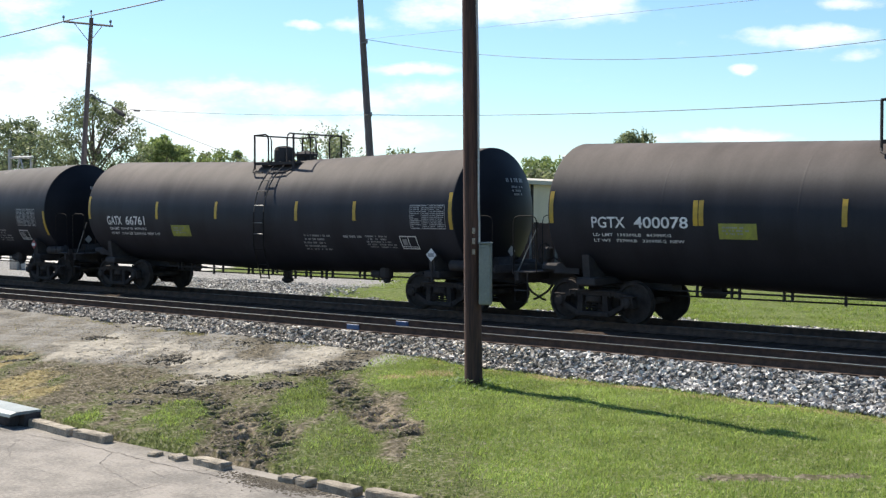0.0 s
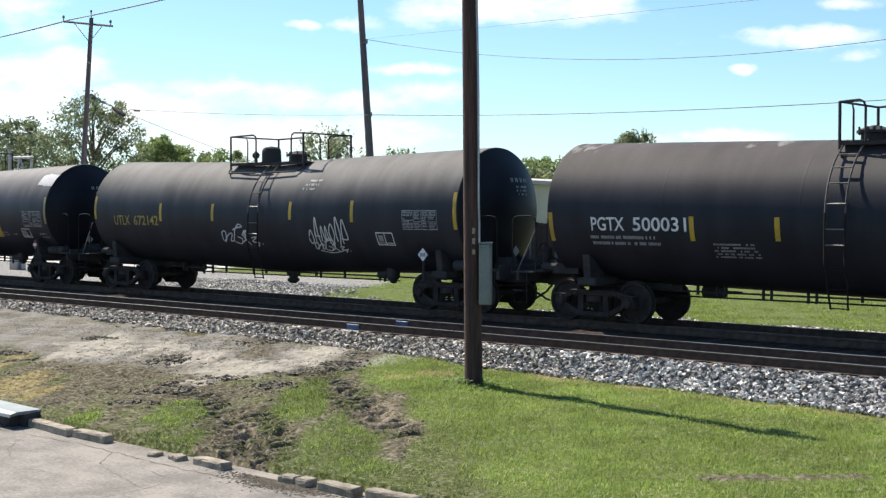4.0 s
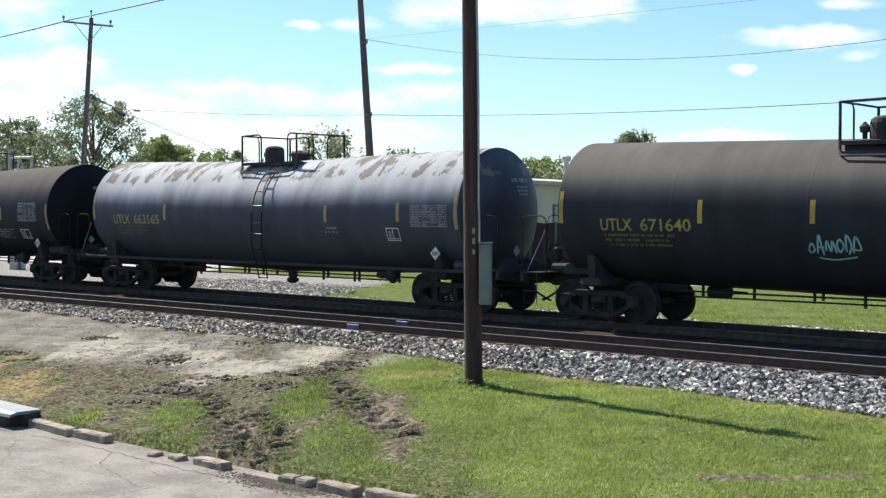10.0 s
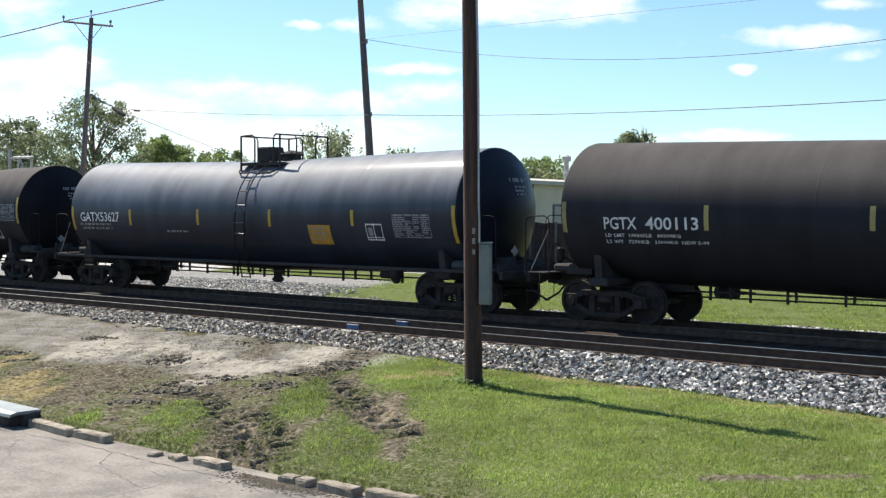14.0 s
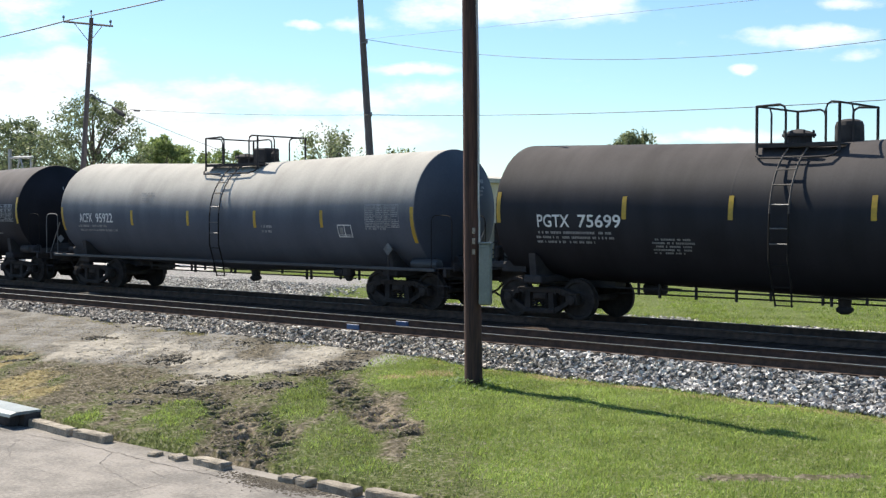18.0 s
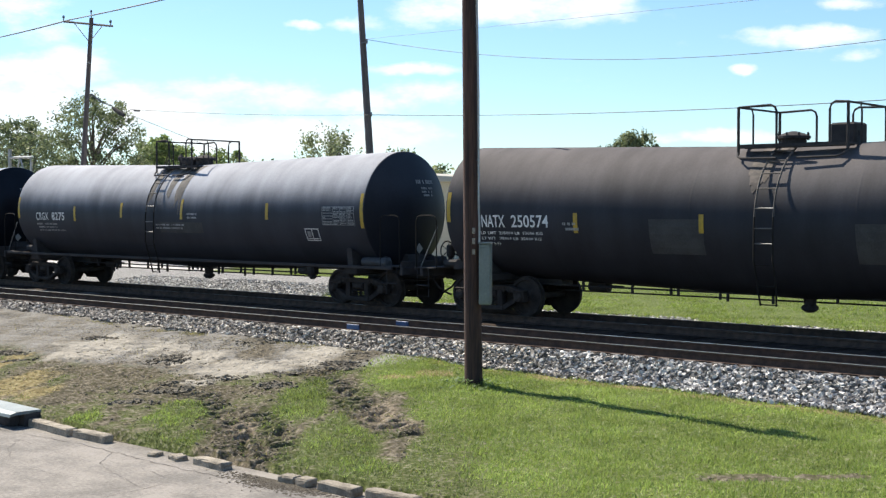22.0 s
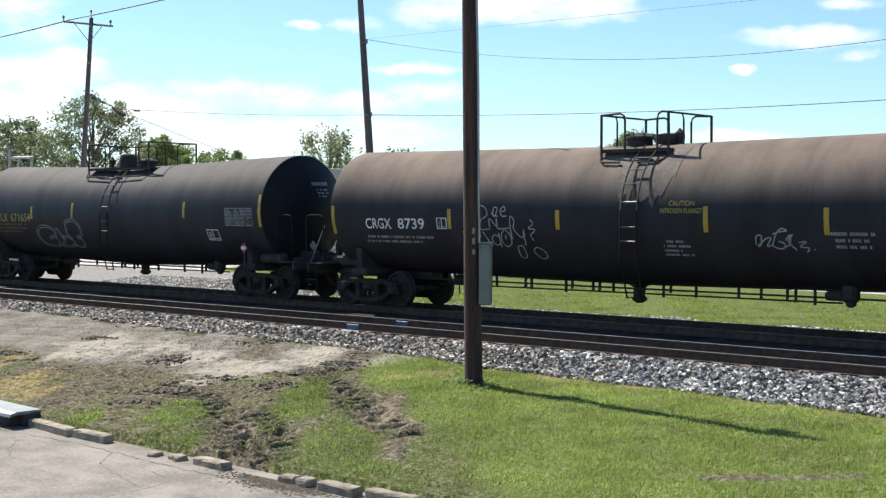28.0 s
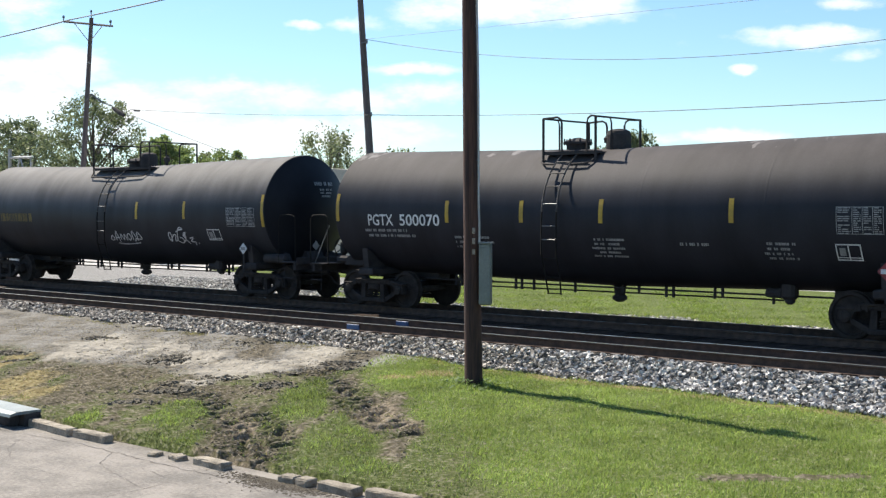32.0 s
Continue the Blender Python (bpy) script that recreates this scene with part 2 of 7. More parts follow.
M_FADED = mat("faded_yellow_film", (0.38, 0.31, 0.1), (0.25, 0.2, 0.08), 0.6, 0, 3, 30, 0)
M_YTEXT = mat("yellow_stencil_paint", (0.4, 0.31, 0.055), (0.24, 0.185, 0.045), 0.6, 0, 3, 30, 0)
M_LIME = mat("lime_panel_paint", (0.29, 0.3, 0.04), (0.2, 0.205, 0.045), 0.6, 0, 6, 40, 0)
M_AMBER = mat("amber_panel_paint", (0.5, 0.27, 0.02), (0.34, 0.18, 0.03), 0.6, 0, 6, 40, 0)
M_LADDER = mat("dusty_sunlit_ladder_steel", (0.11, 0.096, 0.086), (0.05, 0.045, 0.042), 0.8, 0, 5, 40, 0.1)
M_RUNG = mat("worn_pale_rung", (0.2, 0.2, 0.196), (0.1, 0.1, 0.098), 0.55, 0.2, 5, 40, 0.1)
M_BARE = mat("bare_primer_patch", (0.5, 0.5, 0.52), (0.34, 0.34, 0.36), 0.7, 0, 2, 18, 0.05)
M_CREAM = mat("cream_panel_paint", (0.32, 0.3, 0.2), (0.22, 0.205, 0.14), 0.6, 0, 6, 40, 0)
M_RED = mat("placard_red", (0.3, 0.035, 0.045), (0.2, 0.03, 0.035), 0.5, 0, 6, 40, 0)
M_TEAL = mat("teal_spray_paint", (0.25, 0.5, 0.48), (0.15, 0.35, 0.35), 0.6, 0, 6, 40, 0)
M_PALE = mat("pale_spray_paint", (0.34, 0.38, 0.375), (0.2, 0.225, 0.225), 0.6, 0, 6, 40, 0)
M_SOOTRUN = mat("sooty_spill", (0.06, 0.05, 0.044), (0.13, 0.106, 0.09), 0.8, 0, 2.5, 12, 0)
M_SMUDGE = mat("grey_overpaint", (0.055, 0.054, 0.054), (0.036, 0.035, 0.035), 0.8, 0, 3, 30, 0)
M_RAIL = mat("rail_steel", (0.12, 0.078, 0.057), (0.066, 0.046, 0.037), 0.9, 0.0, 6, 60, 0.2, spec=0.15)
M_RAILTOP = mat("polished_rail_head", (0.66, 0.64, 0.62), (0.55, 0.53, 0.5), 0.32, 1.0, 6, 60, 0.02)
M_TIE = mat("creosoted_timber", (0.046, 0.035, 0.027), (0.088, 0.066, 0.051), 0.95, 0, 5, 40, 0.4, by_object=0.35, spec=0.06)
M_POLE = mat("weathered_pole_wood", (0.1, 0.05, 0.037), (0.035, 0.02, 0.017), 0.9, 0, 9, 45, 0.7, stretch=0.06)
M_FARPOLE = mat("grey_pole_wood", (0.145, 0.12, 0.115), (0.085, 0.07, 0.07), 0.9, 0, 6, 40, 0.4, stretch=0.06)
M_BARK = mat("bark", (0.13, 0.11, 0.09), (0.08, 0.066, 0.052), 0.9, 0, 4, 40, 0.5)
M_WIRE = mat("cable_black", (0.03, 0.03, 0.035), (0.05, 0.05, 0.055), 0.6, 0, 3, 30, 0)
M_CONCRETE = mat("kerb_concrete", (0.32, 0.276, 0.214), (0.155, 0.132, 0.1), 0.9, 0, 5, 40, 0.5, by_object=0.15)
M_TAN = mat("tan_stucco", (0.66, 0.57, 0.42), (0.56, 0.48, 0.35), 0.9, 0, 0.6, 20, 0.2)
M_ROOFPALE = mat("pale_roofing", (0.46, 0.43, 0.37), (0.36, 0.34, 0.29), 0.8, 0, 1, 20, 0.1)
M_BROWN = mat("brown_fence_boards", (0.075, 0.046, 0.04), (0.04, 0.027, 0.025), 0.85, 0, 3, 30, 0.3, by_object=0.3, stretch=0.1)
M_GLASS = mat("dark_window_glass", (0.02, 0.025, 0.03), (0.03, 0.035, 0.04), 0.1, 0, 2, 20, 0)


# ---- mesh helpers ----
def box(bm, x0, x1, y0, y1, z0, z1, bevel=0.0):
    vs = [bm.verts.new((x, y, z)) for x in (x0, x1) for y in (y0, y1) for z in (z0, z1)]
    fs = [bm.faces.new([vs[i] for i in q]) for q in ((0, 1, 3, 2), (4, 6, 7, 5), (0, 4, 5, 1), (2, 3, 7, 6), (0, 2, 6, 4), (1, 5, 7, 3))]
    if bevel:
        es = {e for f in fs for e in f.edges}
        bmesh.ops.bevel(bm, geom=list(es), offset=bevel, segments=1, affect="EDGES", profile=0.5)


def tube(bm, pts, r, seg=6, r_end=None):
    """A round bar along the points."""
    pts = [Vector(p) for p in pts]
    rings, up = [], Vector((0.13, 0.21, 0.97))
    for i, p in enumerate(pts):
        d = (pts[min(i + 1, len(pts) - 1)] - pts[max(i - 1, 0)]).normalized()
        u = up if abs(d.dot(up)) < 0.95 else Vector((1, 0, 0))
        a = d.cross(u).normalized()
        b = d.cross(a)
        rr = r if r_end is None else r + (r_end - r) * i / (len(pts) - 1)
        rings.append([bm.verts.new(p + (a * math.cos(k * 2 * math.pi / seg) + b * math.sin(k * 2 * math.pi / seg)) * rr) for k in range(seg)])
    for q, w in zip(rings, rings[1:]):
        for k in range(seg):
            bm.faces.new((q[k], q[(k + 1) % seg], w[(k + 1) % seg], w[k]))
    bm.faces.new(rings[0][::-1])
    bm.faces.new(rings[-1])


def lathe(bm, profile, seg=24, axis="x", at=(0, 0, 0)):
    """Turns (position, radius) pairs about an axis."""
    o, rings = Vector(at), []
    for s, r in profile:
        ring = []
        for k in range(seg):
            c, d = math.cos(k * 2 * math.pi / seg) * r, math.sin(k * 2 * math.pi / seg) * r
            ring.append(bm.verts.new(o + Vector({"x": (s, c, d), "y": (d, s, c), "z": (c, d, s)}[axis])))
        rings.append(ring)
    for q, w in zip(rings, rings[1:]):
        for k in range(seg):
            bm.faces.new((q[k], q[(k + 1) % seg], w[(k + 1) % seg], w[k]))
    for ring, flip in ((rings[0], True), (rings[-1], False)):
        bm.faces.new(ring[::-1] if flip else ring)


def done(bm, smooth=False):
    """Closes a bmesh into a mesh."""
    bmesh.ops.recalc_face_normals(bm, faces=bm.faces)
    me = bpy.data.meshes.new("mesh")
    bm.to_mesh(me)
    bm.free()
    if smooth:
        me.shade_smooth()
        me.set_sharp_from_angle(angle=radians(35))
    return me


def part(name, me, material=None, parent=None, label="", m=None):
    """One mesh object, as a thing or under one."""
    if isinstance(me, bmesh.types.BMesh):
        me = done(me)
    if material and not me.materials:
        me.materials.append(material)
    me.name = name
    ob = new(name, me)
    if parent:
        ob.parent = parent
    if m is not None:
        ob.matrix_basis = m
    return tagged(ob, label)


def thing(name, label, category, m=None, group="", kind=""):
    ob = new(name)
    ob.empty_display_size = 0.3
    if m is not None:
        ob.matrix_basis = m
    return tagged(ob, label, category, group, kind)


def raw_mesh(verts, faces):
    me = bpy.data.meshes.new("mesh")
    me.from_pydata(verts, [], faces)
    return me
# ---- ground ----
def smooth(a, b, v):
    t = np.clip((v - a) / (b - a), 0, 1)
    return t * t * (3 - 2 * t)


def rough_noise(x, y, s, seed=0.0):
    """Cheap smooth noise of two coordinates, about -1 to 1."""
    n = 0
    for k, (a, b, c) in enumerate(((1.0, 0.7, 0.3), (-0.6, 1.3, 1.7), (1.9, -1.1, 4.1), (-2.3, -1.7, 2.2), (3.1, 2.3, 5.3))):
        n = n + np.sin((x * a + y * b) * s + c + seed * (k + 1)) / (1 + 0.5 * k)
    return n / 2.6


def lumps(x, y, size, seed=0):
    """Value noise on a lattice of that cell size, 0 to 1, uneven like broken earth."""
    u, v = np.asarray(x) / size, np.asarray(y) / size
    i, j = np.floor(u).astype(np.int64), np.floor(v).astype(np.int64)
    fu, fv = u - i, v - j
    fu, fv = fu * fu * (3 - 2 * fu), fv * fv * (3 - 2 * fv)

    def at(a, b):
        h = (a * 374761393 + b * 668265263 + seed * 974711) & 0x7FFFFFFF
        h = ((h ^ (h >> 13)) * 1274126177) & 0x7FFFFFFF
        return ((h ^ (h >> 16)) & 0xFFFF) / 65535.0

    return (at(i, j) * (1 - fu) + at(i + 1, j) * fu) * (1 - fv) + (at(i, j + 1) * (1 - fu) + at(i + 1, j + 1) * fu) * fv


def toe(x):
    """Where the shoulder of the ballast meets the lawn."""
    return np.minimum(18.7 - 0.45 * smooth(-13, -7, x) + 0.2 * smooth(-26, -20, x) * (1 - smooth(-20, -13, x)) + 0.12 * rough_noise(x, 0 * x, 2.1), 18.92)


def ground_height(x, y):
    drive = 1 - smooth(-31, -19, x)
    z = -0.63 + 0.10 * smooth(10.4, 17.4, y) + drive * 0.22 * smooth(13, 18, y)
    z = z + 0.09 * smooth(17.3, 18.5, y) * (1 - smooth(-17.2, -15.4, x)) * smooth(-27, -21, x)
    t = toe(x)
    bank = smooth(0, 1, (y - t) / (19.2 - t))
    z = z + (-0.19 - z) * bank
    z = z + (-0.42 + 0.19) * smooth(26.2, 27.4, y)
    heap = np.exp(-((x + 37.5) / 4.5) ** 2 - ((y - 31.2) / 1.8) ** 2)
    z = z + heap * (0.22 + 0.05 * rough_noise(x, y, 1.2, 0.6))
    z = np.where(y < 10.36, -0.9, z)
    lawn = smooth(10.4, 11, y) * (1 - smooth(17.5, 18.6, y))
    return z + lawn * (0.02 * rough_noise(x, y, 1.3) + 0.012 * rough_noise(x, y, 5.1, 2.0))


def spots(x, y, rows, wob=0.35):
    """Ragged ovals: middle, half width across and half depth along the bearing of the near street corner."""
    out = 0 * x
    w = wob * rough_noise(x, y, 2.7, 1.3) + 0.6 * wob * rough_noise(x, y, 9.1, 0.4)
    for cx, cy, ra, rb in rows:
        a, b = (x - cx) * 0.7492 + (y - cy) * 0.6624, -(x - cx) * 0.6624 + (y - cy) * 0.7492
        out = np.maximum(out, 1 - smooth(0.5, 1.3, np.hypot(a / ra, b / rb) + w))
    return out


KERB_SOIL = ((-12.09, 13.09, 0.24, 0.64), (-14.67, 11.76, 0.49, 2.83), (-12.54, 10.46, 0.47, 1.94), (-11.13, 9.6, 0.39, 0.9), (-17.06, 13.04, 0.37, 0.79), (-17.89, 12.73, 0.75, 1.3),
             (-17.2, 11.92, 0.27, 0.43), (-16.18, 10.76, 0.25, 0.53), (-11.47, 11.93, 0.29, 0.99), (-13.83, 12.5, 0.26, 2.54), (-15.2, 10.9, 0.3, 0.6), (-16.9, 11.3, 0.4, 0.6),
             (-13.6, 11.0, 0.3, 0.7))
DRIVE_SOIL = ((-13.74, 13.98, 0.52, 1.9), (-15.72, 15.1, 0.29, 1.51), (-19.98, 13.48, 0.93, 1.8), (-17.27, 13.55, 0.53, 1.03), (-16.73, 14.21, 0.48, 0.97), (-21.65, 12.87, 0.64, 1.4),
              (-18.53, 11.74, 0.56, 0.94), (-16.64, 13.41, 0.65, 1.44), (-18.3, 16.98, 0.88, 1.08), (-19.4, 12.9, 0.95, 1.5), (-20.6, 13.6, 0.9, 1.6), (-18.2, 13.6, 0.8, 1.0),
              (-15.65, 15.17, 0.39, 2.07), (-13.39, 13.57, 0.5, 1.6), (-19.18, 12.04, 0.58, 1.57), (-21.41, 13.08, 0.5, 1.57), (-21.25, 15.61, 0.35, 1.4), (-21.68, 18.29, 0.35, 1.15),
              (-18.3, 18.22, 0.57, 0.86), (-7.05, 13.3, 0.6, 0.24), (-6.35, 13.95, 0.5, 0.12))
ROUGH = ((-22.16, 13.36, 0.44, 2.34), (-20.12, 11.96, 0.4, 0.91), (-19.89, 12.95, 0.56, 1.75), (-19.47, 13.74, 0.62, 1.45), (-17.99, 12.46, 0.66, 0.68), (-17.69, 13.17, 0.29, 0.83),
         (-21.07, 15.54, 0.34, 1.37), (-20.1, 15.77, 0.5, 1.12), (-20.56, 17.31, 0.53, 1.46), (-17.05, 13.74, 0.57, 0.69), (-17.01, 14.71, 0.3, 0.88), (-17.85, 17.16, 0.49, 0.71),
         (-17.55, 16.28, 0.42, 0.66), (-19.03, 17.35, 0.23, 0.77), (-21.2, 13.9, 0.7, 1.6), (-18.6, 14.3, 0.6, 1.0))
BROWN = ((-13.45, 13.73, 0.29, 1.07), (-12.59, 13.27, 0.23, 0.58), (-14.21, 11.71, 0.2, 0.68), (-19.9, 11.4, 0.39, 1.01))
SAND = ((-23.95, 15.74, 0.92, 2.08), (-23.51, 17.35, 0.63, 2.44), (-18.67, 15.86, 0.75, 0.69), (-19.5, 18.25, 0.47, 1.24), (-18.12, 13.91, 0.3, 0.3), (-18.68, 17.03, 0.56, 0.65),
        (-24.21, 16.05, 0.87, 1.89), (-24.28, 18.07, 0.63, 2.3), (-19.0, 15.44, 0.86, 1.37), (-19.25, 17.6, 0.44, 1.3), (-20.78, 16.02, 0.68, 1.37))
LUSH = ((-14.45, 13.22, 0.4, 1.1), (-16.65, 10.73, 0.3, 0.99), (-15.81, 11.76, 0.38, 1.56), (-14.41, 10.16, 0.42, 0.8), (-14.03, 10.62, 0.23, 1.07), (-15.8, 14.4, 0.4, 1.46), (-12.48, 11.99, 0.38, 1.22), (-11.75, 11.8, 0.22, 0.81),
        (-15.56, 11.66, 0.32, 1.2), (-14.14, 10.3, 0.45, 0.5), (-16.5, 10.62, 0.26, 0.55), (-15.16, 13.88, 0.26, 1.9), (-12.87, 12.09, 0.34, 1.6), (-10.76, 10.62, 0.42, 1.0), (-17.3, 18.2, 0.51, 0.6))
DRY = ((-15.95, 16.74, 0.4, 0.35), (-15.66, 17.42, 0.45, 0.35), (-20.61, 11.92, 0.45, 1.72), (-19.61, 11.66, 0.39, 0.86), (-23.64, 13.49, 0.29, 1.42))
RUTS = (((-17.63, 13.41), (-15.62, 12.31), (-14.01, 11.38), (-12.54, 10.46), (-11.27, 9.32)), ((-15.2, 12.69), (-13.59, 11.75), (-12.38, 10.6)), ((-17.67, 16.39), (-15.17, 14.7), (-13.45, 13.51), (-12.02, 12.84)))


def tread(x, y):
    """Depth of the wheel ruts, with the cross bars of the tyre tread."""
    out = 0 * x
    for line in RUTS:
        run = 0.0
        for (ax, ay), (bx, by) in zip(line, line[1:]):
            ll = math.hypot(bx - ax, by - ay)
            ux, uy = (bx - ax) / ll, (by - ay) / ll
            s = np.clip((x - ax) * ux + (y - ay) * uy, 0, ll)
            d = np.hypot(x - ax - ux * s, y - ay - uy * s)
            m = 1 - smooth(0.22, 0.5, d + 0.08 * rough_noise(x, y, 6.0, 0.2))
            out = np.where(m > 0.01, np.minimum(out, m * (-0.06 + 0.07 * np.sin((run + s + 0.5 * d) * 2 * math.pi / 0.3 + 4 * lumps(x, y, 0.5, 3)) * (0.45 + lumps(x, y, 0.3, 5)))), out)
            run += ll
    return out


def thin_lawn(x, y):
    """Where the lawn is worn thin by wheels."""
    d = (x + 17.82) * 0.603 + (y - 17.74) * 0.798 + 0.5 * rough_noise(x, y, 1.4, 0.9)
    return (1 - smooth(-0.7, 0.5, d)) * (y < 18.6)


def ground_zones(x, y):
    edge = 14.1 + 0.18 * (x + 22) * (x > -22) - 0.12 * (x + 22) * (x <= -22) + 0.3 * rough_noise(x, y, 1.6) + 3.4 * smooth(-18.6, -16.6, x)
    gravel = smooth(-0.5, 0.5, y - edge) * (1 - smooth(-18.6, -15.6, x + 0.4 * rough_noise(x, y, 1.9) + 0.25 * (y - 17)))
    gravel = np.where(y > 27, 0, gravel)
    lush = spots(x, y, LUSH)
    sand = spots(x, y, SAND, 0.45) * (y < 19) * (1 - 0.9 * smooth(17.0, 17.9, y + 0.3 * rough_noise(x, y, 1.5, 0.7)) * (1 - smooth(-21.5, -19.5, x)))
    soil = np.maximum(0.95 * np.maximum(np.maximum(spots(x, y, KERB_SOIL), spots(x, y, ROUGH)), np.maximum(spots(x, y, DRIVE_SOIL), -8 * tread(x, y))), thin_lawn(x, y) * (0.6 - 0.32 * smooth(-14.2, -12.6, x) + 0.25 * rough_noise(x, y, 4.1, 2.2) + 0.15 * rough_noise(x, y, 13, 1.2)))
    soil = np.clip(soil - 0.8 * lush, 0, 1) * (y < 20)
    brown = spots(x, y, BROWN)
    dry = np.maximum(spots(x, y, DRY), 1.1 * (1 - smooth(0.1, 0.42, np.abs(y - toe(x) + 0.3))) * lumps(x, y, 0.5, 21) * smooth(-17.5, -15.5, x))
    bank = smooth(-0.15, 0.15, (y - toe(x)) / 1.0) * (y < 19.75)
    bed = smooth(19.4, 19.6, y) * (1 - smooth(26.4, 27.0, y))
    stone = smooth(26.4, 27.0, y) * (1 - smooth(28.9, 29.7, y + 0.5 * rough_noise(x, y, 1.7)))
    lot = smooth(27.6, 28.4, y) * (1 - smooth(-45.5, -42.0, x + 0.6 * (y - 30) + 0.4 * rough_noise(x, y, 0.9)))
    lot = np.maximum(lot, 0.85 * smooth(42.4, 43.0, y) * (1 - smooth(46.8, 47.4, y)))
    shoulder = smooth(27.5, 28.5, y) * (1 - smooth(-34, -31, x + 0.45 * (y - 30) + 0.8 * rough_noise(x, y, 0.8))) * (y < 38)
    pale = np.maximum(stone, shoulder)
    patch = spots(x, y, ((-36.5, 22.7, 2.4, 2.4), (-42.5, 22.9, 2.0, 2.0)), 0.2) * smooth(22.2, 22.5, y) * (1 - smooth(22.9, 23.1, y))
    bed = bed * (1 - 0.9 * patch)
    return gravel, soil, np.maximum(bank, patch), bed, lot, sand, dry, lush, brown, pale


def make_ground():
    xs = np.concatenate([[-2500, -1200, -600, -380, -250, -180, -140, -110, -90, -75, -65, -58], np.arange(-52, -25, 0.14), np.arange(-25, -9, 0.034), np.arange(-9, 4, 0.14), [6, 9, 14, 22, 35, 60, 110, 200, 380, 800, 2500]])
    ys = np.concatenate([[-2500, -900, -300, -100, -40, -10, 0, 5, 9, 10.2, 10.355], np.arange(10.365, 18.8, 0.046), np.arange(18.8, 20.2, 0.1), np.arange(20.5, 26.2, 0.35), np.arange(26.3, 48, 0.28),
                         [50, 55, 62, 75, 100, 160, 300, 700, 2500]])
    X, Y = np.meshgrid(xs, ys, indexing="ij")
    Z = ground_height(X, Y)
    zones = ground_zones(X, Y)
    g = np.random.default_rng(8)
    broken = np.clip(zones[1], 0, 1) * (1 - zones[3]) * (1 - zones[2])
    ridge = 1 - np.abs(2 * lumps(X + 0.15 * lumps(X, Y, 0.5, 9), Y, 0.33, 1) - 1)
    crumbs = np.maximum(0, lumps(X, Y, 0.085, 6) - 0.62) * (0.5 + lumps(X, Y, 0.9, 4))
    Z = Z + broken * (g.normal(0, 0.006, X.shape) + 0.055 * (ridge - 0.55) * (0.4 + lumps(X, Y, 1.3, 2)) + 0.045 * (lumps(X, Y, 0.15, 3) - 0.5) + 0.09 * crumbs)
    Z = Z + zones[0] * (1 - zones[3]) * (g.normal(0, 0.003, X.shape) + 0.09 * (lumps(X, Y, 1.1, 7) - 0.5) + 0.045 * (lumps(X, Y, 0.3, 8) - 0.5) + 0.03 * (lumps(X, Y, 0.12, 10) - 0.5))
    Z = Z + np.where(Y > 10.36, tread(X, Y), 0) * smooth(0.05, 0.5, zones[1]) * (1 - 0.7 * zones[7])
    nx, ny = X.shape
    idx = np.arange(nx * ny).reshape(nx, ny)
    faces = np.stack([idx[:-1, :-1], idx[1:, :-1], idx[1:, 1:], idx[:-1, 1:]], -1).reshape(-1, 4)
    me = raw_mesh(np.stack([X, Y, Z], -1).reshape(-1, 3).tolist(), faces.tolist())
    me.shade_smooth()
    zones = zones[:7] + (np.maximum(zones[7], 0.85 * thin_lawn(X, Y) * (1 - zones[1])),) + zones[8:]
    for name, v in zip(("gravel", "soil", "stone", "bed", "lot", "sand", "dry", "lush", "brown", "pale"), zones):
        me.attributes.new(name, "FLOAT", "POINT").data.foreach_set("value", np.ascontiguousarray(v.reshape(-1), dtype=np.float32))
    return me


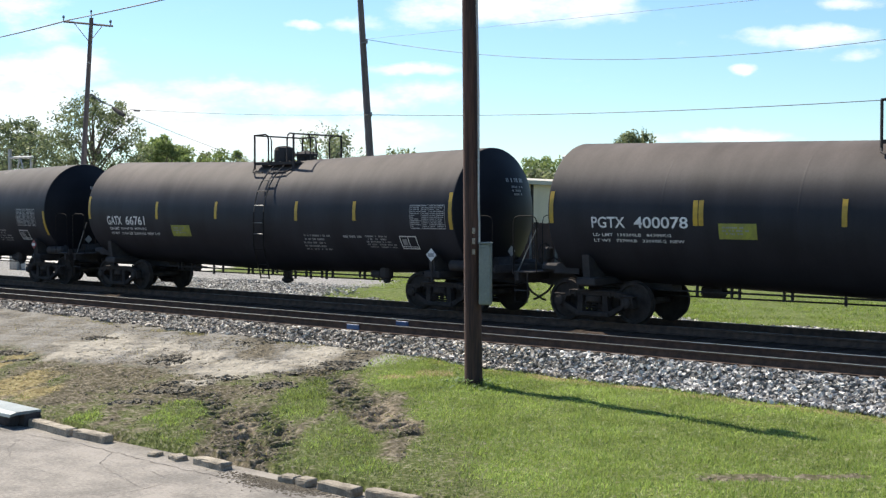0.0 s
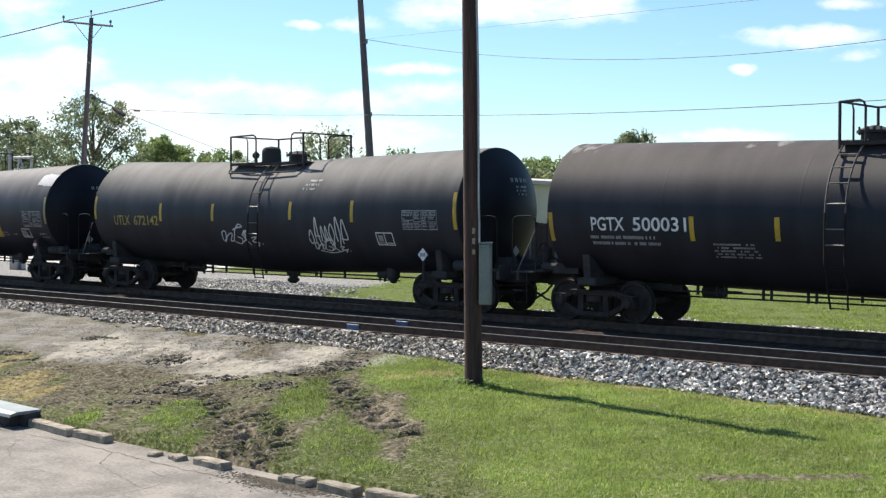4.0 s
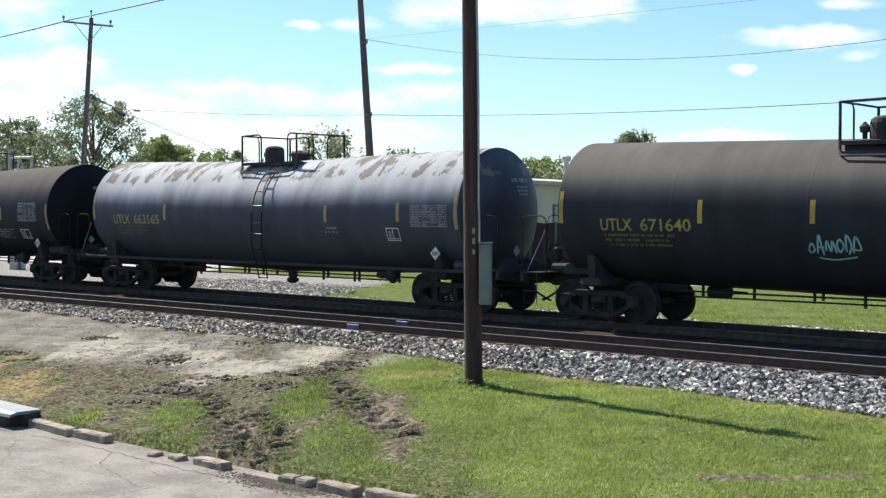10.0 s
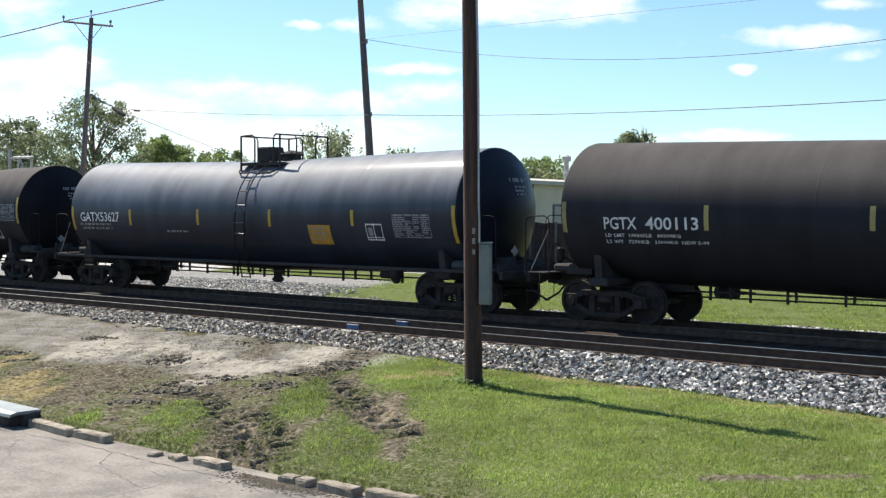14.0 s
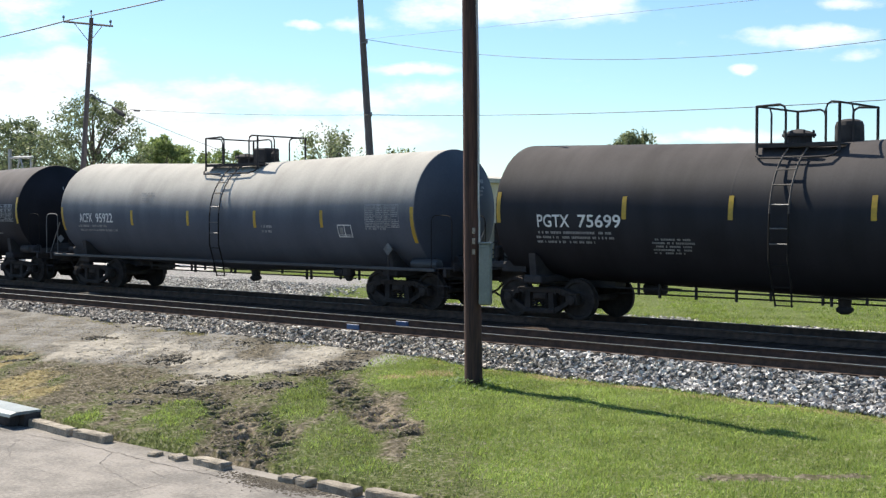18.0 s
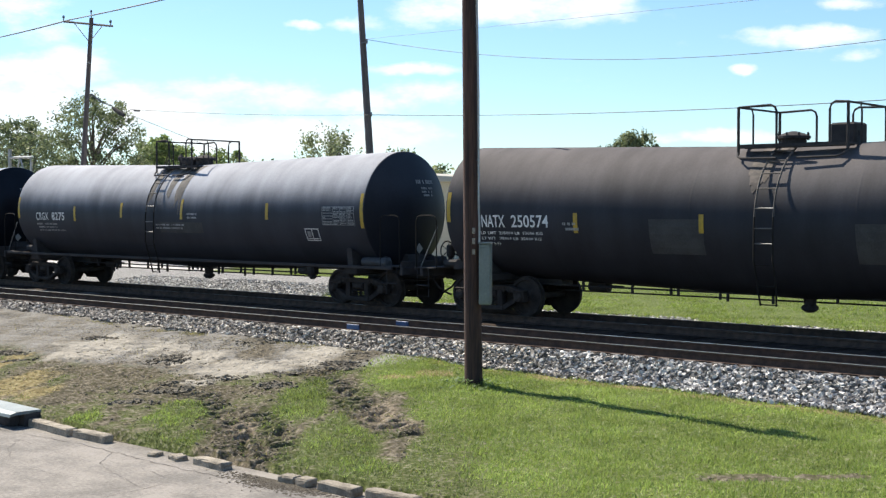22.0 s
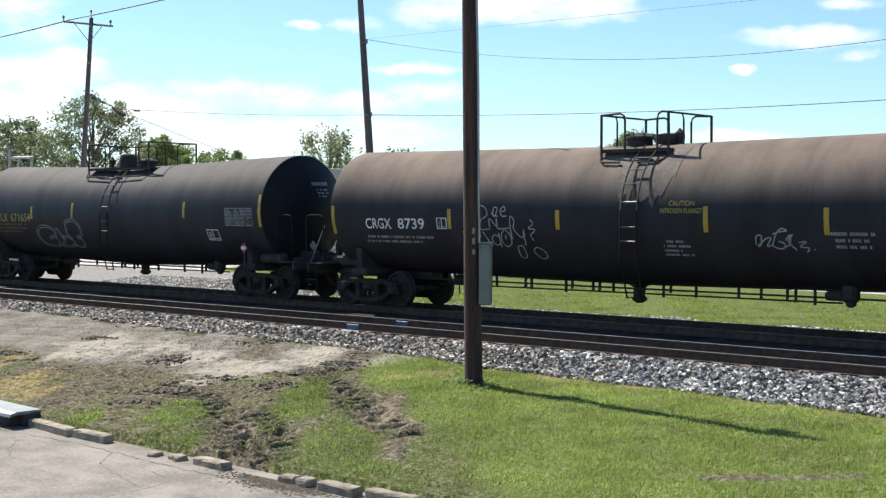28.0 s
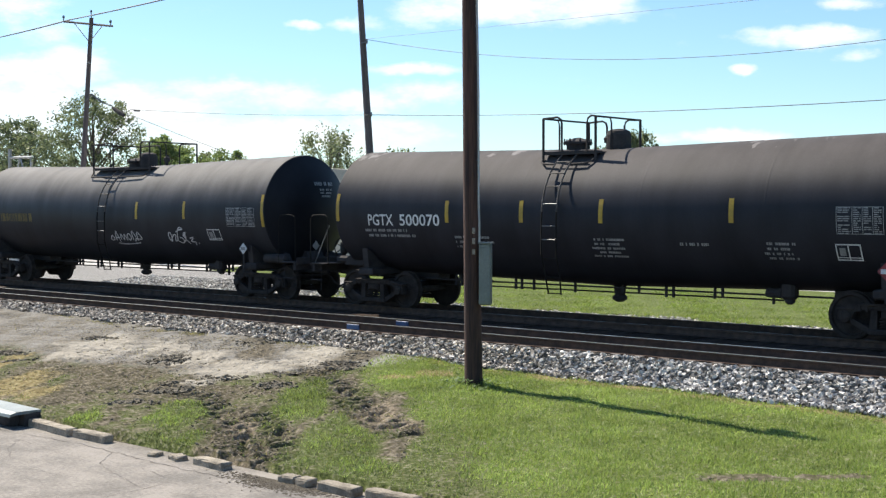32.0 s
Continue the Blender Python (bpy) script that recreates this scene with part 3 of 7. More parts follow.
def ground_material():
    m = bpy.data.materials.new("lawn_soil_and_gravel")
    m.use_nodes = True
    nt = m.node_tree
    ln = nt.links.new
    b = nt.nodes["Principled BSDF"]
    b.inputs["Roughness"].default_value, b.inputs["Specular IOR Level"].default_value = 0.95, 0.06
    tc = nt.nodes.new("ShaderNodeTexCoord")

    def noise_of(scale, detail=6):
        n = nt.nodes.new("ShaderNodeTexNoise")
        n.inputs["Scale"].default_value, n.inputs["Detail"].default_value = scale, detail
        ln(tc.outputs["Object"], n.inputs["Vector"])
        return n.outputs["Fac"]

    def two(fac, a, c, lo=0.35, hi=0.65):
        r = nt.nodes.new("ShaderNodeValToRGB")
        e = r.color_ramp.elements
        e[0].position, e[0].color, e[1].position, e[1].color = lo, (*a, 1), hi, (*c, 1)
        ln(fac, r.inputs["Fac"])
        return r.outputs["Color"]

    def blend(name, base, over, wob=0.35, soft=0.2):
        at = nt.nodes.new("ShaderNodeAttribute")
        at.attribute_name = name
        ma = nt.nodes.new("ShaderNodeMath")
        ma.operation = "MULTIPLY_ADD"
        ma.inputs[1].default_value, ma.inputs[2].default_value = wob * 2, -wob
        ln(fine, ma.inputs[0])
        ad = nt.nodes.new("ShaderNodeMath")
        ln(at.outputs["Fac"], ad.inputs[0])
        ln(ma.outputs["Value"], ad.inputs[1])
        mr = nt.nodes.new("ShaderNodeMapRange")
        mr.inputs["From Min"].default_value, mr.inputs["From Max"].default_value = 0.5 - soft, 0.5 + soft
        ln(ad.outputs["Value"], mr.inputs["Value"])
        mx = nt.nodes.new("ShaderNodeMix")
        mx.data_type = "RGBA"
        ln(mr.outputs["Result"], mx.inputs["Factor"])
        ln(base, mx.inputs["A"])
        ln(over, mx.inputs["B"])
        return mx.outputs["Result"]

    fine, mid, broad, grit = noise_of(14), noise_of(3.1), noise_of(0.55), noise_of(45, 3)
    grass = two(mid, (0.075, 0.108, 0.025), (0.125, 0.165, 0.042))
    worn = two(fine, (0.065, 0.085, 0.023), (0.125, 0.145, 0.044))
    gm = nt.nodes.new("ShaderNodeMix")
    gm.data_type = "RGBA"
    ln(broad, gm.inputs["Factor"])
    ln(grass, gm.inputs["A"])
    ln(worn, gm.inputs["B"])
    col = gm.outputs["Result"]
    col = blend("lush", col, two(fine, (0.045, 0.055, 0.02), (0.11, 0.135, 0.04)), 0.5, 0.4)
    col = blend("gravel", col, two(grit, (0.16, 0.155, 0.145), (0.43, 0.42, 0.398), 0.32, 0.68), 0.4, 0.4)
    col = blend("soil", col, two(fine, (0.04, 0.034, 0.024), (0.165, 0.14, 0.1), 0.3, 0.7), 0.6, 0.45)
    col = blend("brown", col, two(fine, (0.12, 0.098, 0.07), (0.23, 0.19, 0.138)), 0.5, 0.4)
    col = blend("dry", col, two(fine, (0.14, 0.108, 0.055), (0.29, 0.24, 0.112)), 0.5, 0.4)
    col = blend("sand", col, two(mid, (0.265, 0.243, 0.203), (0.385, 0.355, 0.3), 0.3, 0.7), 0.75, 0.5)
    col = blend("lot", col, two(mid, (0.42, 0.4, 0.38), (0.52, 0.5, 0.47)), 0.1)
    col = blend("stone", col, two(grit, (0.03, 0.027, 0.024), (0.2, 0.185, 0.165)))
    col = blend("pale", col, two(grit, (0.085, 0.082, 0.077), (0.4, 0.388, 0.37)))
    col = blend("bed", col, two(grit, (0.034, 0.0265, 0.0235), (0.082, 0.063, 0.051)), 0.12)
    ln(col, b.inputs["Base Color"])
    bp = nt.nodes.new("ShaderNodeBump")
    bp.inputs["Strength"].default_value, bp.inputs["Distance"].default_value = 0.75, 0.06
    ln(fine, bp.inputs["Height"])
    ln(bp.outputs["Normal"], b.inputs["Normal"])
    return m


ground = part("ground", make_ground(), ground_material())
tagged(ground, "mown green lawn with bare soil, tyre ruts and pale gravel", "ground", kind="structure")


# ---- street and kerb ----
def make_road():
    bm = bmesh.new()
    xs, ys = [-400, -120, -60, -40, -25, -15, -5, 5, 20, 60, 400], [-60, -20, -5, 2, 6, 8.5, 10.4]
    grid = [[bm.verts.new((x, y, -0.76 - 0.02 * max(0, (8.5 - y) / 8 if y > 2 else 0))) for y in ys] for x in xs]
    for a, c in zip(grid, grid[1:]):
        for k in range(len(ys) - 1):
            bm.faces.new((a[k], c[k], c[k + 1], a[k + 1]))
    return done(bm)


M_STREET = mat("worn_pale_asphalt", (0.262, 0.236, 0.206), (0.138, 0.125, 0.109), 0.92, 0, 1.3, 22, 0.6, split=(0.4, 0.6))
road = tagged(part("road", make_road(), M_STREET), "worn pale asphalt street with cracks and crumbling edge", "road", kind="structure")
M_CRACK = mat("dark_crack_filler", (0.115, 0.103, 0.09), (0.16, 0.143, 0.126), 0.95, 0, 4, 40, 0)


def crack(points, width, seed):
    rng, bm, last = random.Random(seed), bmesh.new(), None
    pts = []
    for (ax, ay), (bx, by) in zip(points, points[1:]):
        n = max(2, int(math.hypot(bx - ax, by - ay) / 0.12))
        pts += [(ax + (bx - ax) * k / n, ay + (by - ay) * k / n) for k in range(n)]
    for px, py in pts:
        px, py, w = px + rng.uniform(-0.02, 0.02), py + rng.uniform(-0.025, 0.025), width * rng.uniform(0.3, 1.2)
        z = -0.755 - 0.02 * max(0, (8.5 - py) / 8 if py > 2 else 0)
        cur = [bm.verts.new((px, py - w, z)), bm.verts.new((px + 0.01, py + w, z))]
        if last:
            bm.faces.new((last[0], cur[0], cur[1], last[1]))
        last = cur
    part("crack", bm, M_CRACK, road, "dark crack in the asphalt")


crack([(-22, 9.7), (-17.05, 9.76), (-15.5, 9.9), (-13.3, 9.78), (-12.0, 9.8), (-11.3, 9.6), (-9, 9.7)], 0.009, 1)
crack([(-13.2, 7.6), (-12.4, 8.2), (-12.45, 9.05), (-12.0, 9.75)], 0.006, 2)
crack([(-19, 8.6), (-16.2, 8.4), (-13.4, 8.6)], 0.004, 4)
crack([(-18.2, 9.3), (-16.4, 9.5), (-15.0, 9.35), (-13.6, 9.5), (-12.6, 9.3)], 0.0025, 5)
crack([(-16.4, 9.5), (-15.9, 9.05), (-15.2, 8.7)], 0.002, 6)
crack([(-14.6, 9.85), (-14.1, 9.3), (-13.2, 9.0), (-12.3, 8.75)], 0.002, 7)


# ---- tracks ----
FAR_Y, NEAR_Y, HALF = 24.35, 20.55, 0.7525


def rail_meshes(x0, x1):
    body, head = bmesh.new(), bmesh.new()
    prof = ((-0.07, -0.172), (0.07, -0.172), (0.07, -0.16), (0.012, -0.14), (0.01, -0.045), (0.036, -0.036), (0.036, -0.004), (-0.036, -0.004), (-0.036, -0.036), (-0.01, -0.045), (-0.012, -0.14), (-0.07, -0.16))
    rings = [[body.verts.new((x, y, z)) for y, z in prof] for x in (x0, x1)]
    for k in range(len(prof)):
        body.faces.new((rings[0][k], rings[0][(k + 1) % len(prof)], rings[1][(k + 1) % len(prof)], rings[1][k]))
    body.faces.new(rings[0][::-1])
    body.faces.new(rings[1])
    box(head, x0, x1, -0.034, 0.034, -0.004, 0.0)
    return done(body), done(head)


rail_body, rail_head = rail_meshes(-360, 330)
far_head = rail_head.copy()
M_DULLTOP = mat("grimy_rail_head", (0.12, 0.1, 0.085), (0.07, 0.055, 0.045), 0.6, 0.5, 6, 60, 0.05, spec=0.2)
tie_bm = bmesh.new()
box(tie_bm, -0.115, 0.115, -1.3, 1.3, -0.37, -0.178, 0.012)
tie_mesh = done(tie_bm)
plate_bm = bmesh.new()
box(plate_bm, -0.095, 0.095, -0.19, 0.19, -0.18, -0.163, 0.004)
plate_mesh = done(plate_bm)
M_PLATE = mat("worn_plate_steel", (0.2, 0.18, 0.165), (0.09, 0.075, 0.065), 0.7, 0.2, 9, 60, 0.1, by_object=0.3)
for ty, words in ((FAR_Y, "main railway track on dark oil-stained ballast"), (NEAR_Y, "siding track with shiny rail heads on dark ballast")):
    track = thing("railway_track", words, "railway track", pose(0, ty, 0) if ty == FAR_Y else pose(0, ty, -0.016, rx=-1.0), kind="structure")
    for s in (-1, 1):
        r = part("rail", rail_body, M_RAIL, track, "brown steel rail", pose(0, s * HALF, 0))
        part("rail_head", rail_head if ty == NEAR_Y else far_head, M_RAILTOP if ty == NEAR_Y else M_DULLTOP, r, "polished bright rail top" if ty == NEAR_Y else "dull grimy rail top")
    for k in range(150):
        x = -72 + k * 0.53
        part("tie", tie_mesh, M_TIE, track, m=pose(x + 0.02 * math.sin(k * 7.1), 0.03 * math.sin(k * 3.7), 0.012 * math.sin(k * 2.3), rz=1.2 * math.sin(k * 5.9)))
    if ty == NEAR_Y:
        for k in range(150):
            for s in (-1, 1):
                part("tie_plate", plate_mesh, M_PLATE, track, m=pose(-72 + k * 0.53 + 0.02 * math.sin(k * 7.1), s * HALF, 0.002))
    rest = bmesh.new()
    for k in list(range(-360, -72)) + list(range(8, 330)):
        box(rest, k - 0.115, k + 0.115, -1.3, 1.3, -0.37, -0.178)
    tagged(part("far_ties", rest, M_TIE, track), kind="stuff")

# blue-painted joint bars opposite one another on the siding
for s, jx in ((-1, -20.12), (1, -20.05)):
    jb = bmesh.new()
    box(jb, jx - 0.19, jx + 0.19, s * HALF - 0.05, s * HALF - 0.014, -0.15, -0.04, 0.008)
    joint = part("joint_bar", jb, mat("blue_joint_paint", (0.03, 0.07, 0.17), (0.04, 0.09, 0.2), 0.5, 0, 4, 30, 0.1), track, "blue-painted rail joint bar")
    jb = bmesh.new()
    box(jb, jx - 0.25, jx + 0.22, s * HALF - 0.2, s * HALF - 0.06, -0.176, -0.165, 0.004)
    part("joint_plate", jb, M_PALESTEEL, joint)
# ---- tank cars ----
TANK_Z, TANK_R = 2.45, 1.55


BEND = {"half": 7.5, "sag": 0.15}


def drop(x):
    """The tanks slope down from both ends to the outlet in the middle."""
    return BEND["sag"] * max(0.0, 1 - abs(x) / BEND["half"])


def beside_shell(x, deg, out):
    """A point beside the shell, at an angle above the tank's own waist."""
    return Vector((x, -(TANK_R + out) * math.cos(radians(deg)), TANK_Z - drop(x) + (TANK_R + out) * math.sin(radians(deg))))


def on_shell(x, deg, out=0.0):
    """A point on the near side of the shell, at an angle above the line 2.5 m over the rails, in the car's space."""
    s = max(-0.98, min(0.97, (0.05 + drop(x) + 1.5 * math.sin(radians(deg))) / TANK_R))
    return Vector((x, -(TANK_R + out) * math.sqrt(1 - s * s), TANK_Z - drop(x) + (TANK_R + out) * s))


def shell_patch(bm, x0, x1, d0, d1, out=0.006, n=5):
    """A thin film that follows the curve of the shell."""
    lo = [[bm.verts.new(on_shell(x, d0 + (d1 - d0) * k / n, out)) for k in range(n + 1)] for x in (x0, x1)]
    for k in range(n):
        bm.faces.new((lo[0][k], lo[1][k], lo[1][k + 1], lo[0][k + 1]))


def tank_mesh(half, seg=72):
    """Cylinder with ellipsoidal ends, along x, about the origin."""
    bm = bmesh.new()
    knuckle = [(0.05 * math.sin(a), TANK_R - 0.05 + 0.05 * math.cos(a)) for a in np.linspace(0, 1.1, 4)]
    dish = knuckle + [(0.045 + 0.56 * (1 - (r / 1.51) ** 2), r) for r in (1.45, 1.3, 1.05, 0.8, 0.5, 0.2, 0.02)]
    prof = [(-half - d, r) for d, r in reversed(dish)]
    prof += [(-half + 0.04, TANK_R)] + [(-half + 2 * half * k / 8, TANK_R) for k in range(1, 8)] + [(half - 0.04, TANK_R)]
    prof += [(half + d, r) for d, r in dish]
    lathe(bm, prof, seg)
    for v in bm.verts:
        v.co.z -= drop(v.co.x)
    return done(bm, True)


def letters_mesh(text, x0, x1, d0, d1, material, name, parent, label, fine=3):
    """Built-in font, laid on the shell."""
    cu = bpy.data.curves.new("letters", "FONT")
    cu.body, cu.size, cu.resolution_u = text, 1.0, fine
    cu.offset = 0.014
    ob = bpy.data.objects.new("letters", cu)
    src = bpy.data.meshes.new_from_object(ob)
    bpy.data.objects.remove(ob)
    bpy.data.curves.remove(cu)
    co = np.empty(len(src.vertices) * 3)
    src.vertices.foreach_get("co", co)
    co = co.reshape(-1, 3)
    lo, hi = co.min(0), co.max(0)
    for v, c in zip(src.vertices, co):
        v.co = on_shell(x0 + (x1 - x0) * (c[0] - lo[0]) / (hi[0] - lo[0]), d0 + (d1 - d0) * (c[1] - lo[1]) / (hi[1] - lo[1]), 0.012)
    src.materials.clear()
    if fine < 3:
        return tagged(part(name, src, material, parent, label), kind="stuff")
    bm = bmesh.new()
    bm.from_mesh(src)
    left = set(bm.faces)
    while left:
        heap, shape = [left.pop()], []
        while heap:
            f = heap.pop()
            shape.append(f)
            for v in f.verts:
                for g in v.link_faces:
                    if g in left:
                        left.discard(g)
                        heap.append(g)
        one, seen = bmesh.new(), {}
        for f in shape:
            for v in f.verts:
                if v not in seen:
                    seen[v] = one.verts.new(v.co)
            one.faces.new([seen[v] for v in f.verts])
        part(name, one, material, parent, label)
    bm.free()


def bars_mesh(x0, x1, d0, d1, rows, seed, fill=0.55):
    """Lines of writing too small to read, as short bars."""
    rng, bm = random.Random(seed), bmesh.new()
    pitch = (d1 - d0) / rows
    for r in range(rows):
        x, stop = x0 + rng.choice((0, 0, 0.08)), x1 - rng.choice((0, 0.1, 0.25)) * (x1 - x0)
        while x < stop - 0.03:
            w = rng.uniform(0.022, 0.042)
            if rng.random() < 0.92:
                shell_patch(bm, x, min(x + w, x1), d1 - (r + fill) * pitch, d1 - r * pitch, 0.008, 1)
            x += w + rng.choice((0.01, 0.012, 0.012, 0.012, 0.06))
    return done(bm)


def data_panel(car, x0, x1, d0, d1, seed):
    rng, bm = random.Random(seed), bmesh.new()
    t = 0.4
    shell_patch(bm, x0, x1, d1 - t, d1, 0.008, 1)
    shell_patch(bm, x0, x1, d0, d0 + t, 0.008, 1)
    cols = (x0, x0 + 0.34 * (x1 - x0), x0 + 0.56 * (x1 - x0), x0 + 0.78 * (x1 - x0), x1)
    for x in cols:
        shell_patch(bm, x - 0.006, x + 0.006, d0, d1, 0.009, 4)
    rows = 13
    for r in range(rows):
        a = d1 - (r + 0.35) * (d1 - d0) / rows
        for c0, c1 in zip(cols, cols[1:]):
            x, stop = c0 + 0.025, c1 - rng.choice((0.03, 0.03, 0.08))
            while x < stop and rng.random() < 0.93:
                w = min(rng.uniform(0.05, 0.15), stop - x)
                shell_patch(bm, x, x + w, a - (d1 - d0) / rows * 0.48, a, 0.008, 1)
                x += w + rng.choice((0.014, 0.02))
    panel = part("data_panel", bm, M_PANEL, car, "grid of white stencilled lines")
    return panel


M_PANEL = mat("panel_stencil_paint", (0.36, 0.36, 0.36), (0.24, 0.24, 0.24), 0.6, 0, 3, 30, 0)
M_STENCIL = mat("grey_stencil_paint", (0.34, 0.34, 0.34), (0.22, 0.22, 0.22), 0.6, 0, 3, 30, 0)


def end_lettering(car, half, seed):
    """Rows of small writing high on the domed end."""
    rng, bm = random.Random(seed), bmesh.new()

    def at(y, z):
        return (half + 0.06 + 0.56 * (1 - (y * y + z * z) / 1.51 ** 2), y, TANK_Z + z)

    for z, h, y0, y1 in ((0.7, 0.1, -0.1, 0.62), (0.56, 0.05, 0.05, 0.55), (0.47, 0.05, 0.05, 0.5), (0.38, 0.05, 0.1, 0.45)):
        y = y0
        while y < y1:
            w = rng.uniform(0.03, 0.055)
            bm.faces.new([bm.verts.new(at(*p)) for p in ((y, z), (y + w, z), (y + w, z + h), (y, z + h))])
            y += w + rng.choice((0.018, 0.02, 0.02, 0.09))
    tagged(part("end_lettering", bm, M_DIM, car), "rows of faded writing on the domed end", kind="stuff")


def stain(car, x0, x1, d0, d1, material, seed):
    """Ragged streaks run down the shell from the top."""
    bm, x, k = bmesh.new(), x0, 0
    while x < x1:
        w = 0.012
        edge = min(x - x0, x1 - x) / (x1 - x0)
        run = 0.3 * float(lumps(x, seed * 3.1, 0.12, seed)) + 0.12 * float(lumps(x, seed * 1.7, 0.03, seed + 1)) + 1.3 * max(0, 0.2 - edge)
        shell_patch(bm, x, x + w + 0.001, d0 + min(0.9, run) * (d1 - d0), d1 - 0.1 * float(lumps(x, 5.0, 0.06, seed)) * (d1 - d0), 0.006 + 0.0003 * (k % 2), 14)
        x, k = x + w, k + 1
    part("spill_stain", bm, material, car, "dark spill streaks run down the shell" if material is M_SOOTRUN else "tan stained band round the shell")


def stencil_box(car, x0, x1, d0, d1):
    bm = bmesh.new()
    w, h, m = 0.024, (d1 - d0) * 0.075, (x0 + x1) / 2
    for a, c, e, f in ((x0, x1, d1 - h, d1), (x0, x1, d0, d0 + h), (x0, x1, d0 + 2.2 * h, d0 + 2.9 * h)):
        shell_patch(bm, a, c, e, f, 0.008, 1)
    for x in (x0, m - w / 2, x1 - w):
        shell_patch(bm, x, x + w, d0, d1, 0.009, 3)
    part("stencil_box", bm, M_WHITE, car, "white outlined stencil boxes")
    bm = bmesh.new()
    shell_patch(bm, x0 + 0.07, m - 0.06, d0 + 4 * h, d1 - 3 * h, 0.008, 1)
    part("stencil_mark", bm, M_DIM, car)


# sprayed tags as strokes in a unit field, across and up
TAG_ROUND = (((0.02, 0.25), (0.03, 0.65), (0.12, 0.7), (0.1, 0.35), (0.05, 0.3), (0.2, 0.6), (0.28, 0.6), (0.2, 0.3), (0.3, 0.35)),
             ((0.3, 0.75), (0.42, 0.85), (0.55, 0.9), (0.47, 0.98), (0.38, 0.8), (0.33, 0.55), (0.3, 0.3), (0.45, 0.2), (0.5, 0.4), (0.4, 0.5)),
             ((0.5, 0.5), (0.6, 0.75), (0.58, 0.4), (0.48, 0.25)), ((0.52, 0.6), (0.64, 0.75), (0.56, 0.5), (0.68, 0.15)),
             ((0.7, 0.45), (0.85, 0.5), (0.74, 0.3), (0.88, 0.25), (0.84, 0.08)), ((0.95, 0.2), (0.98, 0.2)))
TAG_LOOPS = (((0.03, 0.45), (0.1, 0.65), (0.14, 0.4), (0.06, 0.3), (0.03, 0.45)), ((0.18, 0.15), (0.24, 0.95), (0.3, 0.2)), ((0.16, 0.5), (0.32, 0.5)),
             ((0.34, 0.3), (0.38, 0.75), (0.44, 0.35), (0.48, 0.75), (0.54, 0.3)), ((0.6, 0.3), (0.56, 0.6), (0.62, 0.8), (0.68, 0.55), (0.6, 0.3)),
             ((0.72, 0.25), (0.74, 0.95), (0.82, 0.6), (0.76, 0.25)), ((0.84, 0.2), (0.9, 0.9), (0.99, 0.45), (0.82, 0.45)), ((0.15, 0.1), (0.5, 0.02), (0.9, 0.15)))
TAG_ARROW = (((0.0, 0.55), (0.2, 0.8), (0.1, 0.35), (0.0, 0.55)), ((0.07, 0.4), (0.1, 0.2), (0.2, 0.1)), ((0.22, 0.35), (0.22, 0.95), (0.3, 0.97), (0.33, 0.85), (0.25, 0.75), (0.24, 0.6), (0.36, 0.6)),
             ((0.24, 0.6), (0.35, 0.28)), ((0.36, 0.6), (0.36, 0.78), (0.45, 0.65), (0.45, 0.8), (0.46, 0.62), (0.6, 0.62)), ((0.38, 0.9), (0.43, 0.82), (0.46, 0.95), (0.42, 0.97), (0.41, 0.85), (0.47, 0.82)),
             ((0.5, 0.9), (0.56, 0.92), (0.54, 0.99), (0.5, 0.92), (0.52, 0.83), (0.58, 0.83)), ((0.46, 0.45), (0.4, 0.5), (0.36, 0.4), (0.4, 0.3), (0.46, 0.33)), ((0.46, 0.58), (0.46, 0.25)))
TAG_ARROW_END = (((0.54, 0.6), (0.49, 0.5), (0.49, 0.35), (0.54, 0.27), (0.6, 0.35), (0.6, 0.5), (0.54, 0.6)), ((0.54, 0.5), (0.54, 0.42)), ((0.62, 0.35), (0.62, 0.8), (0.67, 0.75), (0.66, 0.6), (0.75, 0.45), (0.78, 0.6), (0.77, 0.3)),
                 ((0.66, 0.28), (0.73, 0.28), (0.73, 0.05), (0.66, 0.05), (0.66, 0.28)), ((0.86, 0.78), (0.9, 0.7), (0.84, 0.62), (0.92, 0.6), (0.86, 0.5), (0.88, 0.4)), ((0.84, 0.2), (0.9, 0.27), (0.98, 0.18), (0.98, 0.05), (0.9, 0.03), (0.84, 0.2)))
TAG_BUBBLE = (((0.09, 0.75), (0.02, 0.55), (0.03, 0.3), (0.12, 0.08), (0.3, 0.02), (0.4, 0.1), (0.41, 0.3), (0.38, 0.45), (0.3, 0.4), (0.24, 0.35)), ((0.09, 0.75), (0.2, 0.8), (0.35, 0.75), (0.42, 0.65), (0.4, 0.45)),
              ((0.44, 0.12), (0.52, 0.2), (0.56, 0.4), (0.52, 0.6), (0.46, 0.75)), ((0.42, 0.1), (0.5, 0.02), (0.62, 0.02), (0.72, 0.1), (0.75, 0.25), (0.7, 0.4), (0.6, 0.45), (0.52, 0.42)),
              ((0.66, 0.85), (0.75, 0.98), (0.88, 0.98), (0.98, 0.8), (0.99, 0.6), (0.92, 0.45), (0.86, 0.45)), ((0.86, 0.45), (0.94, 0.35), (0.95, 0.15), (0.88, 0.02), (0.78, 0.05), (0.73, 0.15)), ((0.7, 0.9), (0.68, 0.6), (0.74, 0.35)))
TAG_PILE = TAG_LOOPS + tuple(tuple((0.1 + 0.85 * u, 0.45 * v) for u, v in st) for st in TAG_ROUND)
